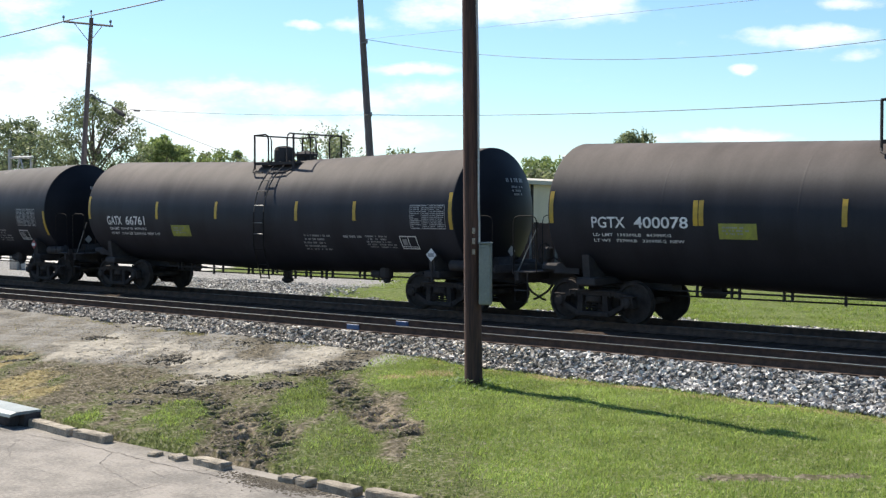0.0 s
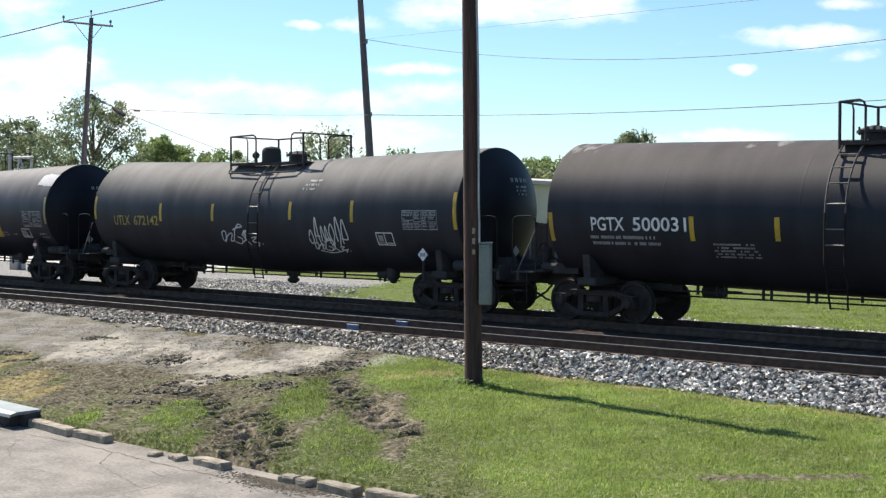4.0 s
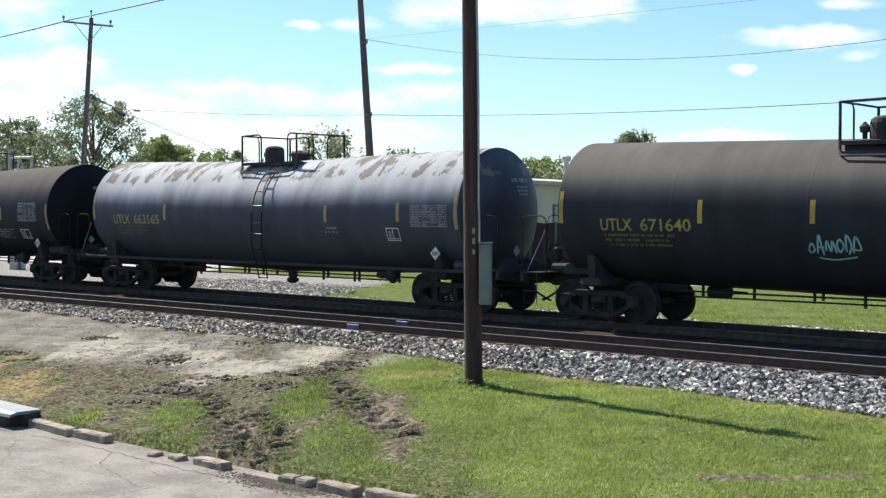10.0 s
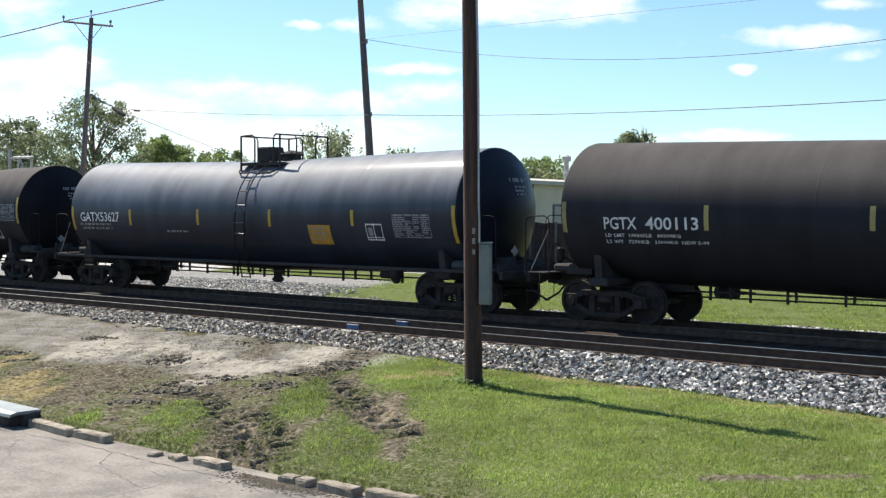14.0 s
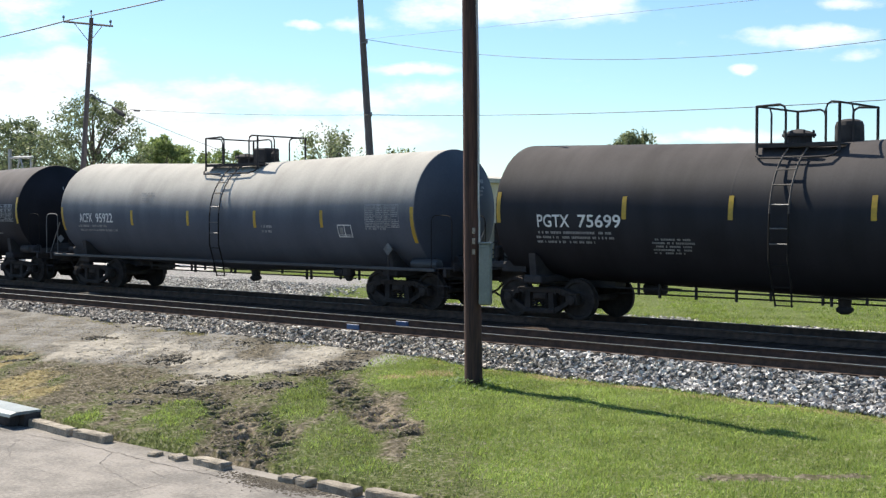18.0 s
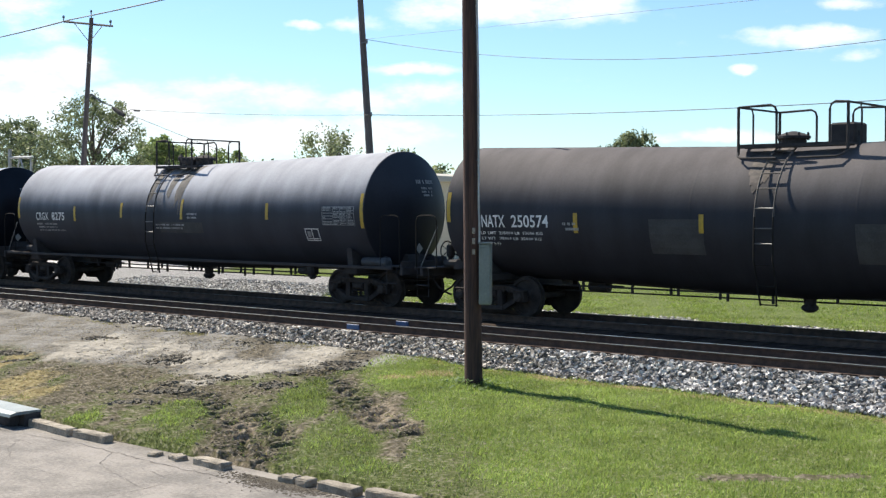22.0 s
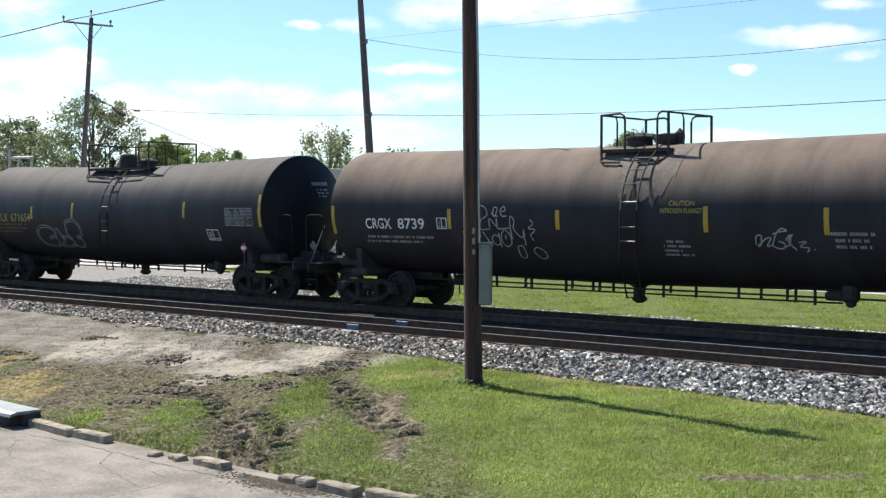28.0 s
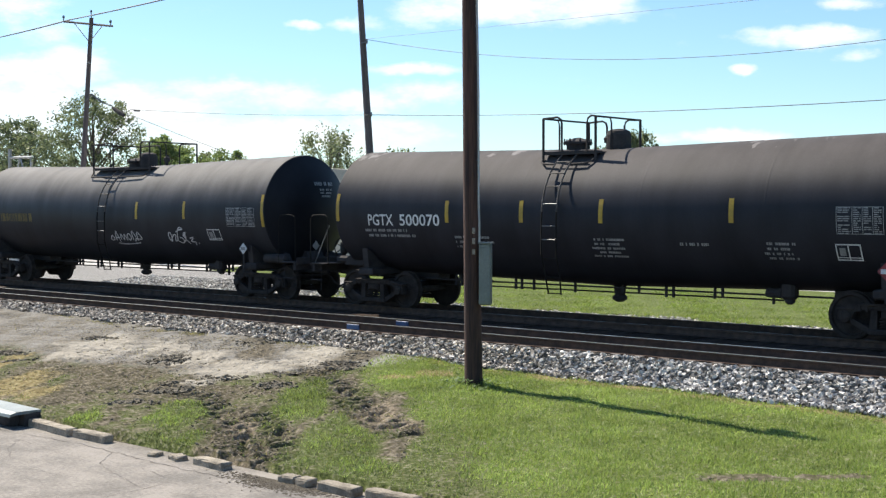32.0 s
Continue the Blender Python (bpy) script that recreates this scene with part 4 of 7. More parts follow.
TAGS = {"round": TAG_ROUND, "loops": TAG_LOOPS, "arrow": TAG_ARROW + TAG_ARROW_END, "bubble": TAG_BUBBLE, "pile": TAG_PILE}


def flow(pts, n=7):
    """A smooth line through the points."""
    pts = [Vector((*p, 0)) for p in pts]
    pts = [2 * pts[0] - pts[1]] + pts + [2 * pts[-1] - pts[-2]]
    out = []
    for a, b, c, d in zip(pts, pts[1:], pts[2:], pts[3:]):
        for k in range(n):
            t = k / n
            out.append(0.5 * (2 * b + (c - a) * t + (2 * a - 5 * b + 4 * c - d) * t * t + (3 * b - a - 3 * c + d) * t ** 3))
    return [(p.x, p.y) for p in out + [pts[-2]]]


def scrawl(car, kind, tag, x0, x1, d0, d1):
    """Sprayed strokes laid on the shell."""
    bm = bmesh.new()
    thick = {"bubble": 0.026, "pale": 0.03}.get(kind, 0.04)

    def stroke(pts, shift=0.0):
        last = None
        for (ua, va), (ub, vb) in zip(pts, pts[1:]):
            xa, xb, da, db = x0 + (x1 - x0) * ua, x0 + (x1 - x0) * ub, d0 + (d1 - d0) * va, d0 + (d1 - d0) * vb
            dx, dy = xb - xa, (db - da) * radians(1) * TANK_R
            ll = math.hypot(dx, dy) or 1
            nx, nd = -dy / ll, dx / ll / (radians(1) * TANK_R)
            cur = [bm.verts.new(on_shell(xb + nx * (shift + q * thick / 2), db + nd * (shift + q * thick / 2), 0.009)) for q in (1, -1)]
            if last:
                bm.faces.new((last[0], cur[0], cur[1], last[1]))
            last = cur

    for st in TAGS[tag]:
        line = flow(st)
        if kind == "bubble":
            stroke(line, 0.04), stroke(line, -0.04)
        else:
            stroke(line)
    part("graffiti", bm, {"teal": M_TEAL, "white": M_SPRAY, "pale": M_PALE, "bubble": M_STENCIL}[kind], car, "sprayed graffiti strokes, not legible")


M_SPRAY = mat("white_spray_paint", (0.62, 0.62, 0.62), (0.42, 0.42, 0.42), 0.6, 0, 6, 40, 0)


def placard(car, kind, x, z):
    """A diamond plate on a bracket at the lower side."""
    y, bm = -1.46, bmesh.new()
    tube(bm, [(x, y + 0.03, 0.75), (x, y + 0.03, z - 0.1)], 0.03, 6)
    box(bm, x - 0.16, x + 0.16, y + 0.02, y + 0.04, z - 0.05, z + 0.05)
    holder = part("placard_holder", bm, M_STEEL, car)
    bm = bmesh.new()
    r = 0.16
    vs = [[bm.verts.new((x + a, y + dy, z + c)) for a, c in ((0, -r), (r, 0), (0, r), (-r, 0))] for dy in (0, 0.012)]
    bm.faces.new(vs[0]), bm.faces.new(vs[1][::-1])
    for k in range(4):
        bm.faces.new((vs[0][k], vs[1][k], vs[1][(k + 1) % 4], vs[0][(k + 1) % 4]))
    part("placard", bm, {"red": M_RED, "white": M_WHITE, "grey": M_GREYSTEEL}[kind], holder, "diamond hazard placard")
    bm = bmesh.new()
    box(bm, x - 0.09, x + 0.09, y - 0.01, y - 0.004, z - 0.045, z + 0.045)
    if kind != "grey":
        part("placard_panel", bm, M_WHITE if kind == "red" else M_STENCIL, holder)
    else:
        bm.free()


# -- trucks, shared by all cars --
def slab(bm, outline, y0, y1):
    """A plate cut to an outline in x and z."""
    a, c = [bm.verts.new((x, y0, z)) for x, z in outline], [bm.verts.new((x, y1, z)) for x, z in outline]
    bm.faces.new(a), bm.faces.new(c[::-1])
    for k in range(len(outline)):
        bm.faces.new((a[k], c[k], c[(k + 1) % len(outline)], a[(k + 1) % len(outline)]))


def side_frame_mesh():
    """Cast side frame: arched top chord, sloping tension members, columns and spring seat round two open windows."""
    bm = bmesh.new()
    slab(bm, ((-1.02, 0.56), (-0.9, 0.63), (-0.6, 0.7), (0.6, 0.7), (0.9, 0.63), (1.02, 0.56), (0.72, 0.54), (0.55, 0.6), (-0.55, 0.6), (-0.72, 0.54)), -0.08, 0.08)
    for s in (-1, 1):
        slab(bm, [(s * x, z) for x, z in ((1.02, 0.56), (1.06, 0.36), (0.78, 0.36), (0.72, 0.54))], -0.07, 0.07)
        slab(bm, [(s * x, z) for x, z in ((0.79, 0.44), (0.78, 0.33), (0.42, 0.13), (0.34, 0.2), (0.42, 0.26))], -0.075, 0.075)
        slab(bm, [(s * x, z) for x, z in ((0.26, 0.62), (0.38, 0.62), (0.42, 0.22), (0.27, 0.22))], -0.08, 0.08)
        box(bm, s * 0.889 - 0.17, s * 0.889 + 0.17, -0.1, 0.1, 0.58, 0.62, 0.015)
        for x in (0.46, 0.6):
            box(bm, s * x - 0.02, s * x + 0.02, -0.1, -0.07, 0.56, 0.7, 0.008)
    box(bm, -0.44, 0.44, -0.12, 0.12, 0.13, 0.24, 0.02)
    box(bm, -0.58, 0.58, -0.105, 0.04, 0.67, 0.715, 0.012)
    return done(bm)


def wheelset_mesh():
    bm = bmesh.new()
    for s in (-1, 1):
        y = s * 0.72
        pr = [(y - s * 0.03, 0.487), (y + s * 0.0, 0.487), (y + s * 0.005, 0.46), (y + s * 0.10, 0.455), (y + s * 0.105, 0.39), (y + s * 0.06, 0.37), (y + s * 0.055, 0.17), (y + s * 0.1, 0.14), (y + s * 0.1, 0.09)]
        lathe(bm, pr, 30, "y")
    lathe(bm, [(-1.05, 0.075), (1.05, 0.075)], 10, "y")
    return done(bm, True)


def bearing_mesh():
    bm = bmesh.new()
    lathe(bm, [(-0.12, 0.05), (-0.1, 0.11), (0.0, 0.13), (0.1, 0.13)], 14, "y")
    for k in range(3):
        a = k * 2.094
        box(bm, 0.065 * math.cos(a) - 0.018, 0.065 * math.cos(a) + 0.018, -0.125, -0.1, 0.065 * math.sin(a) - 0.018, 0.065 * math.sin(a) + 0.018)
    return done(bm)


def spring_mesh():
    bm = bmesh.new()
    for x in (-0.18, 0.0, 0.18):
        tube(bm, [(x + 0.07 * math.cos(a), 0.07 * math.sin(a), 0.24 + 0.22 * a / 25.1) for a in np.linspace(0, 25.1, 33)], 0.018, 4)
    return done(bm)


def bolster_mesh():
    bm = bmesh.new()
    box(bm, -0.2, 0.2, -1.08, 1.08, 0.44, 0.6, 0.03)
    box(bm, -0.28, 0.28, -0.35, 0.35, 0.55, 0.72, 0.02)
    return done(bm)


def beam_mesh():
    bm = bmesh.new()
    box(bm, -0.05, 0.05, -0.8, 0.8, 0.36, 0.44, 0.01)
    for s in (-1, 1):
        box(bm, -0.09, 0.03, s * 0.76 - 0.05, s * 0.76 + 0.05, 0.3, 0.55, 0.01)
    return done(bm)


FRAME_ME, WHEEL_ME, CAP_ME, SPRING_ME, BOLSTER_ME, BEAM_ME = side_frame_mesh(), wheelset_mesh(), bearing_mesh(), spring_mesh(), bolster_mesh(), beam_mesh()
wheelsets = []


def truck(car, x):
    tr = part("truck", BOLSTER_ME, M_TRUCK, car, "sooty cast-steel freight truck", pose(x, 0, 0))
    for s in (-1, 1):
        part("side_frame", FRAME_ME, M_TRUCK, tr, m=pose(0, s * 1.0, 0, rz=0 if s < 0 else 180))
        part("spring_nest", SPRING_ME, M_TRUCK, tr, m=pose(0, s * 0.98, 0))
        part("brake_beam", BEAM_ME, M_TRUCK, tr, m=pose(s * 0.36, 0, 0, rz=0 if s < 0 else 180))
        ws = part("wheelset", WHEEL_ME, M_WHEEL, tr, "steel wheels on an axle", pose(s * 0.889, 0, 0.457))
        wheelsets.append(ws)
        for q in (-1, 1):
            part("bearing_cap", CAP_ME, M_TRUCK, tr, "round axle-box cap", pose(s * 0.889, q * 1.02, 0.457, rz=0 if q < 0 else 180))


def coupler_mesh():
    bm = bmesh.new()
    box(bm, -0.55, 0.18, -0.08, 0.08, 0.8, 0.96, 0.02)
    box(bm, 0.15, 0.42, -0.14, 0.1, 0.74, 1.02, 0.04)
    box(bm, 0.36, 0.5, 0.04, 0.17, 0.76, 1.0, 0.03)
    tube(bm, [(0.05, -0.25, 0.86), (0.22, -0.28, 0.78), (0.42, -0.2, 0.52), (0.62, -0.05, 0.36), (0.68, 0.0, 0.34)], 0.028, 6)
    tube(bm, [(0.1, -0.1, 0.72), (0.2, -0.5, 0.7), (0.1, -1.3, 0.72)], 0.018, 5)
    return done(bm)


COUPLER_ME = coupler_mesh()


def sill_mesh():
    """Stub sill with the bolster web and the end beam, for the end at +x, about the truck's centre."""
    bm = bmesh.new()
    box(bm, -1.5, 1.9, -0.22, 0.22, 0.72, 1.06, 0.02)
    box(bm, -0.25, 0.25, -1.35, 1.35, 0.82, 1.0, 0.03)
    for s in (-1, 1):
        vs = [bm.verts.new((dx, s * y, z)) for dx in (-0.09, 0.09) for y, z in ((0.25, 1.0), (1.3, 1.0), (1.36, 1.5), (0.9, 1.28))]
        bm.faces.new(vs[:4]), bm.faces.new(vs[4:][::-1])
        for k in range(4):
            bm.faces.new((vs[k], vs[4 + k], vs[4 + (k + 1) % 4], vs[(k + 1) % 4]))
    box(bm, 1.82, 1.92, -1.4, 1.4, 0.86, 1.05, 0.015)
    return done(bm)


SILL_ME = sill_mesh()


def end_platform_mesh():
    bm = bmesh.new()
    box(bm, 0.6, 1.22, -1.4, 1.4, 1.05, 1.085, 0.01)
    return done(bm)


END_ME = end_platform_mesh()


def end_rail_mesh(r=0.016):
    """Hand hold at one side of an end, a tall bent pipe."""
    bm = bmesh.new()
    tube(bm, [(0.5, -1.4, 1.06), (0.5, -1.4, 2.2), (0.53, -1.4, 2.29), (0.62, -1.4, 2.34), (1.0, -1.4, 2.34), (1.12, -1.4, 2.3), (1.16, -1.4, 2.2), (1.16, -1.4, 1.06)], r, 6)
    return done(bm)


def step_mesh():
    bm = bmesh.new()
    tube(bm, [(0.74, -1.42, 1.05), (0.74, -1.42, 0.38), (1.1, -1.42, 0.38), (1.1, -1.42, 1.05)], 0.011, 5)
    box(bm, 0.74, 1.1, -1.46, -1.38, 0.64, 0.66)
    return done(bm)


def stay_mesh():
    bm = bmesh.new()
    tube(bm, [(1.1, -1.3, 1.08), (0.6, -1.25, 2.06)], 0.016, 5)
    return done(bm)


def brake_housing_mesh():
    """Hand-brake gear case on its post at the end of a car."""
    bm = bmesh.new()
    box(bm, 0.8, 0.96, -0.55, -0.33, 1.3, 1.62, 0.04)
    box(bm, 0.85, 0.93, -0.49, -0.39, 1.05, 1.32, 0.01)
    tube(bm, [(0.9, -0.3, 1.4), (0.8, 0.1, 1.2), (0.5, 0.3, 1.08)], 0.02, 5)
    return done(bm)


def brake_wheel_mesh():
    bm = bmesh.new()
    ring = [(1.0, -0.44 + 0.24 * math.cos(a), 1.46 + 0.24 * math.sin(a)) for a in np.linspace(0, 2 * math.pi, 21)]
    tube(bm, ring, 0.018, 5)
    for a in range(5):
        tube(bm, [(0.96, -0.44, 1.46), (1.0, -0.44 + 0.24 * math.cos(a * 1.2566), 1.46 + 0.24 * math.sin(a * 1.2566))], 0.012, 4)
    return done(bm)


def cradle_mesh():
    """Head brace between the stub sill and the underside of the domed end."""
    bm = bmesh.new()
    slab(bm, ((-0.6, 1.04), (0.5, 1.04), (0.42, 1.3), (0.1, 1.42), (-0.6, 1.3)), -0.3, 0.3)
    for y in (-0.85, 0.85):
        slab(bm, ((-0.3, 1.04), (0.42, 1.04), (0.3, 1.26), (-0.3, 1.4)), y - 0.03, y + 0.03)
    box(bm, 1.18, 1.215, -1.38, 1.38, 1.0, 1.2, 0.008)
    box(bm, 0.3, 0.8, 0.45, 0.85, 1.08, 1.26, 0.05)
    return done(bm)


def end_placard_mesh():
    bm = bmesh.new()
    vs = [[bm.verts.new((x, -0.5 + a, 1.5 + c)) for a, c in ((0, -0.13), (0.13, 0), (0, 0.13), (-0.13, 0))] for x in (1.0, 1.012)]
    bm.faces.new(vs[0][::-1]), bm.faces.new(vs[1])
    for k in range(4):
        bm.faces.new((vs[0][k], vs[0][(k + 1) % 4], vs[1][(k + 1) % 4], vs[1][k]))
    return done(bm)


def end_holder_mesh():
    bm = bmesh.new()
    tube(bm, [(0.98, -0.5, 1.08), (0.98, -0.5, 1.56)], 0.02, 5)
    box(bm, 0.97, 0.995, -0.6, -0.4, 1.45, 1.55, 0.005)
    return done(bm)


BRAKE_ME, BWHEEL_ME, CRADLE_ME, ENDCARD_ME, ENDHOLD_ME = brake_housing_mesh(), brake_wheel_mesh(), cradle_mesh(), end_placard_mesh(), end_holder_mesh()
RAIL_ME, RAIL_PALE_ME, RAIL_THIN_ME, STEP_ME, STAY_ME = end_rail_mesh(), end_rail_mesh(), end_rail_mesh(0.011), step_mesh(), stay_mesh()


def platform_deck_mesh(w):
    bm = bmesh.new()
    for k in range(int(w / 0.045)):
        for s in (-1, 1):
            y0, y1 = sorted((s * 0.62, s * 0.9))
            box(bm, -w / 2 + k * 0.045, -w / 2 + k * 0.045 + 0.034, y0, y1, -0.03, 0.0)
    for y in (-0.9, -0.62, 0.62, 0.9):
        box(bm, -w / 2, w / 2, y - 0.02, y + 0.02, -0.08, -0.02)
    for x in (-w / 2, w / 2):
        box(bm, x - 0.02, x + 0.02, -0.9, 0.9, -0.06, -0.02)
    return done(bm)


bolt_bm = bmesh.new()
tube(bolt_bm, [(0, 0, 0), (0, 0, 0.15)], 0.02, 5)
BOLT_ME = done(bolt_bm)


def top_platform(car, x0, x1, dome, kind, aside):
    """Walkway, guard rails, ladder and fittings on top of the shell."""
    z, zd = TANK_Z + TANK_R - 0.01 - drop(dome), 3.8
    w, cx, hi, d = x1 - x0, (x0 + x1) / 2, 0.75, 0.9
    deck = part("platform", platform_deck_mesh(w), M_STEEL, car, "steel grating walkway on the tank top", pose(cx, 0, zd))
    r = 0.024
    for s in (-1, 1):
        y = s * d
        bm = bmesh.new()
        e = -w / 2 + 0.36 * w
        tube(bm, [(-w / 2, y, hi), (e - 0.12, y, hi + 0.02), (e - 0.03, y, hi - 0.03), (e, y, hi - 0.12), (e, y, -0.05)], r, 6)
        part("guard_rail", bm, M_STEEL, deck)
        bm = bmesh.new()
        e = w / 2 - (0.16 if s < 0 else 0.3) * w
        tube(bm, [(w / 2, y, hi), (e + 0.12, y, hi + 0.02), (e + 0.03, y, hi - 0.03), (e, y, hi - 0.12), (e, y, -0.05)], r, 6)
        part("guard_rail", bm, M_STEEL, deck)
        for e in (-1, 1):
            bm = bmesh.new()
            tube(bm, [(e * w / 2, y, -0.2), (e * w / 2, y, hi + 0.01)], r * 1.25, 6)
            part("corner_post", bm, M_STEEL, deck)
            bm = bmesh.new()
            tube(bm, [(e * w / 2, y, -0.16), (e * (w / 2 - 0.04), s * 1.0, -0.24), (e * (w / 2 - 0.16), s * 1.1, -0.29), (e * 0.22, s * 1.12, -0.3)], r, 6)
            part("support_bar", bm, M_STEEL, deck)
    for e in (-1, 1):
        bm = bmesh.new()
        tube(bm, [(e * w / 2, -d, hi), (e * w / 2, d, hi)], r, 6)
        part("end_bar", bm, M_STEEL, deck)
        bm = bmesh.new()
        tube(bm, [(e * w / 2, -0.28, -0.05), (e * w / 2, -0.28, hi - 0.12), (e * w / 2, -0.34, hi)], r * 0.9, 5)
        part("end_stay", bm, M_STEEL, deck)
    # ladder down near and far side: dusty sunlit tone above, shade painted dark below
    lx = cx + aside
    for s in (-1, 1):
        bm = bmesh.new()
        for dx in (-0.2, 0.2):
            pts = []
            for d in np.linspace(66, 4 if s < 0 else 30, 8):
                q = beside_shell(lx + dx, d, 0.1)
                pts.append((q.x, s * -q.y, q.z))
            tube(bm, pts, 0.02, 5)
        lad = part("ladder", bm, M_LADDER, car, "curved side ladder, dusty and tinted as sunlit")
        for d in (60, 48, 36, 24, 10):
            if s > 0 and d < 30:
                continue
            bm = bmesh.new()
            q = beside_shell(lx, d, 0.1)
            tube(bm, [(lx - 0.2, s * -q.y, q.z), (lx + 0.2, s * -q.y, q.z)], 0.016, 5)
            part("rung", bm, M_LADDER if d > 12 else M_RUNG, lad)
    top = beside_shell(lx, 4, 0.1)
    bm = bmesh.new()
    for dx in (-0.2, 0.2):
        tube(bm, [(lx + dx, top.y, top.z), (lx + dx, -1.66, 2.2), (lx + dx, -1.66, 1.5), (lx + dx, -1.5, 0.98), (lx + dx * 0.85, -1.42, 0.6)], 0.02, 5)
    # near-black pipe paints in the shade below the tank's waist
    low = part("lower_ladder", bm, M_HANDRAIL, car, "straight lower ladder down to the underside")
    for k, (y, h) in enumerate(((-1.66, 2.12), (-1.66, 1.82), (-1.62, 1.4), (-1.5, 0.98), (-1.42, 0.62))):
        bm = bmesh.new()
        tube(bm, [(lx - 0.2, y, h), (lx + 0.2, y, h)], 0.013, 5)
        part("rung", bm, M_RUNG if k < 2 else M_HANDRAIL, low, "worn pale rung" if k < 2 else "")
    bm = bmesh.new()
    if kind == "round":
        lathe(bm, [(-0.03, 0.28), (0.04, 0.285), (0.3, 0.28), (0.38, 0.25), (0.42, 0.18), (0.44, 0.05)], 18, "z", (dome, 0, z + 0.02))
    elif kind == "square":
        box(bm, dome - 0.27, dome + 0.27, -0.28, 0.28, z - 0.03, z + 0.42, 0.04)
    else:
        lathe(bm, [(0, 0.3), (0.12, 0.34), (0.2, 0.34), (0.24, 0.12)], 18, "z", (dome, 0, z + 0.02))
    part("valve_housing", bm, M_STEEL, car, "dark round valve housing" if kind == "round" else "dark valve housing")
    bm = bmesh.new()
    hx = cx + (0.32 if dome < cx else -0.4)
    lathe(bm, [(0, 0.26), (0.14, 0.26), (0.15, 0.34), (0.2, 0.34), (0.26, 0.2), (0.3, 0.05)], 18, "z", (hx, 0, z))
    cover = part("manway", bm, M_STEEL, car, "bolted manway cover")
    for k in range(8):
        a = k * math.pi / 4
        part("eye_bolt", BOLT_ME, M_STEEL, cover, m=pose(hx + 0.31 * math.cos(a), 0.31 * math.sin(a), z + 0.12))
    bm = bmesh.new()
    vx = x0 + 0.15 if dome < cx + 0.1 else x1 - 0.2
    lathe(bm, [(0, 0.05), (0.18, 0.05), (0.2, 0.1), (0.3, 0.11), (0.36, 0.05), (0.4, 0.02)], 10, "z", (vx, -0.1, z - 0.05))
    part("relief_valve", bm, M_STEEL, car, "small safety valve")


def under_gear(car, half, tc, sill, seed):
    """Piping, hangers, outlet, brake cylinder and reservoir below the shell."""
    rng = random.Random(seed)
    bm = bmesh.new()
    lathe(bm, [(1.06, 0.2), (0.9, 0.22), (0.84, 0.14), (0.66, 0.12), (0.62, 0.17), (0.56, 0.17), (0.5, 0.08)], 14, "z", (0.05, 0, -0.1))
    part("bottom_outlet", bm, M_STEEL, car, "bottom outlet valve")
    bm = bmesh.new()
    tube(bm, [(-tc + 0.6, -0.35, 0.74), (tc - 0.6, -0.35, 0.74)], 0.022, 6)
    pipe = part("brake_pipe", bm, M_STEEL, car, "long air-brake pipe")
    bm = bmesh.new()
    tube(bm, [(-tc + 1.0, 0.25, 0.58), (tc - 2.8, 0.25, 0.6)], 0.02, 6)
    part("brake_rod", bm, M_STEEL, car)
    x = -tc + 2.2
    while x < tc - 2:
        for dx in ((0, 0.18) if rng.random() < 0.45 else (0,)):
            bm = bmesh.new()
            box(bm, x + dx - 0.02, x + dx + 0.02, -0.38, -0.32, 0.6 + rng.uniform(-0.05, 0.08), 1.06)
            part("hanger", bm, M_STEEL, pipe)
        x += rng.uniform(0.4, 1.4)
    bm = bmesh.new()
    lathe(bm, [(-0.46, 0.06), (-0.42, 0.13), (0.42, 0.13), (0.46, 0.06)], 14, "x", (half + 0.05, -1.12, 1.14))
    part("air_reservoir", bm, M_SILL if sill else M_STEEL, car, "cylindrical brake air reservoir")
    bm = bmesh.new()
    box(bm, tc - 2.45, tc - 2.15, -0.66, -0.36, 0.68, 1.1, 0.06)
    lathe(bm, [(tc - 2.82, 0.04), (tc - 2.78, 0.1), (tc - 2.45, 0.11)], 10, "x", (0, -0.52, 0.8))
    lathe(bm, [(0.58, 0.05), (0.62, 0.1), (0.72, 0.11)], 10, "z", (tc - 2.3, -0.5, 0))
    part("control_valve", bm, M_STEEL, car, "brake control valve")
    bm = bmesh.new()
    lathe(bm, [(-0.3, 0.13), (0.2, 0.13), (0.22, 0.04), (0.6, 0.03)], 12, "x", (-tc + 2.4, 0.1, 0.72))
    part("brake_cylinder", bm, M_STEEL, car)
    if sill:
        for s in (-1, 1):
            bm = bmesh.new()
            box(bm, -tc - 1.6, tc + 1.6, s * 1.43 - 0.04, s * 1.43 + 0.04, 0.98, 1.06, 0.012)
            part("side_sill", bm, M_SILL if sill == "grey" else M_STEEL, car, "narrow side sill along the car")


M_DIMYELLOW = mat("dim_yellow_stencil", (0.2, 0.15, 0.04), (0.12, 0.09, 0.035), 0.7, 0, 3, 30, 0)
M_TANSTAIN = mat("tan_stain", (0.16, 0.143, 0.125), (0.085, 0.078, 0.072), 0.85, 0, 3, 20, 0)
M_SILL = mat("dark_grey_sill_paint", (0.05, 0.052, 0.056), (0.03, 0.03, 0.032), 0.6, 0, 3, 40, 0.1)
cars = []


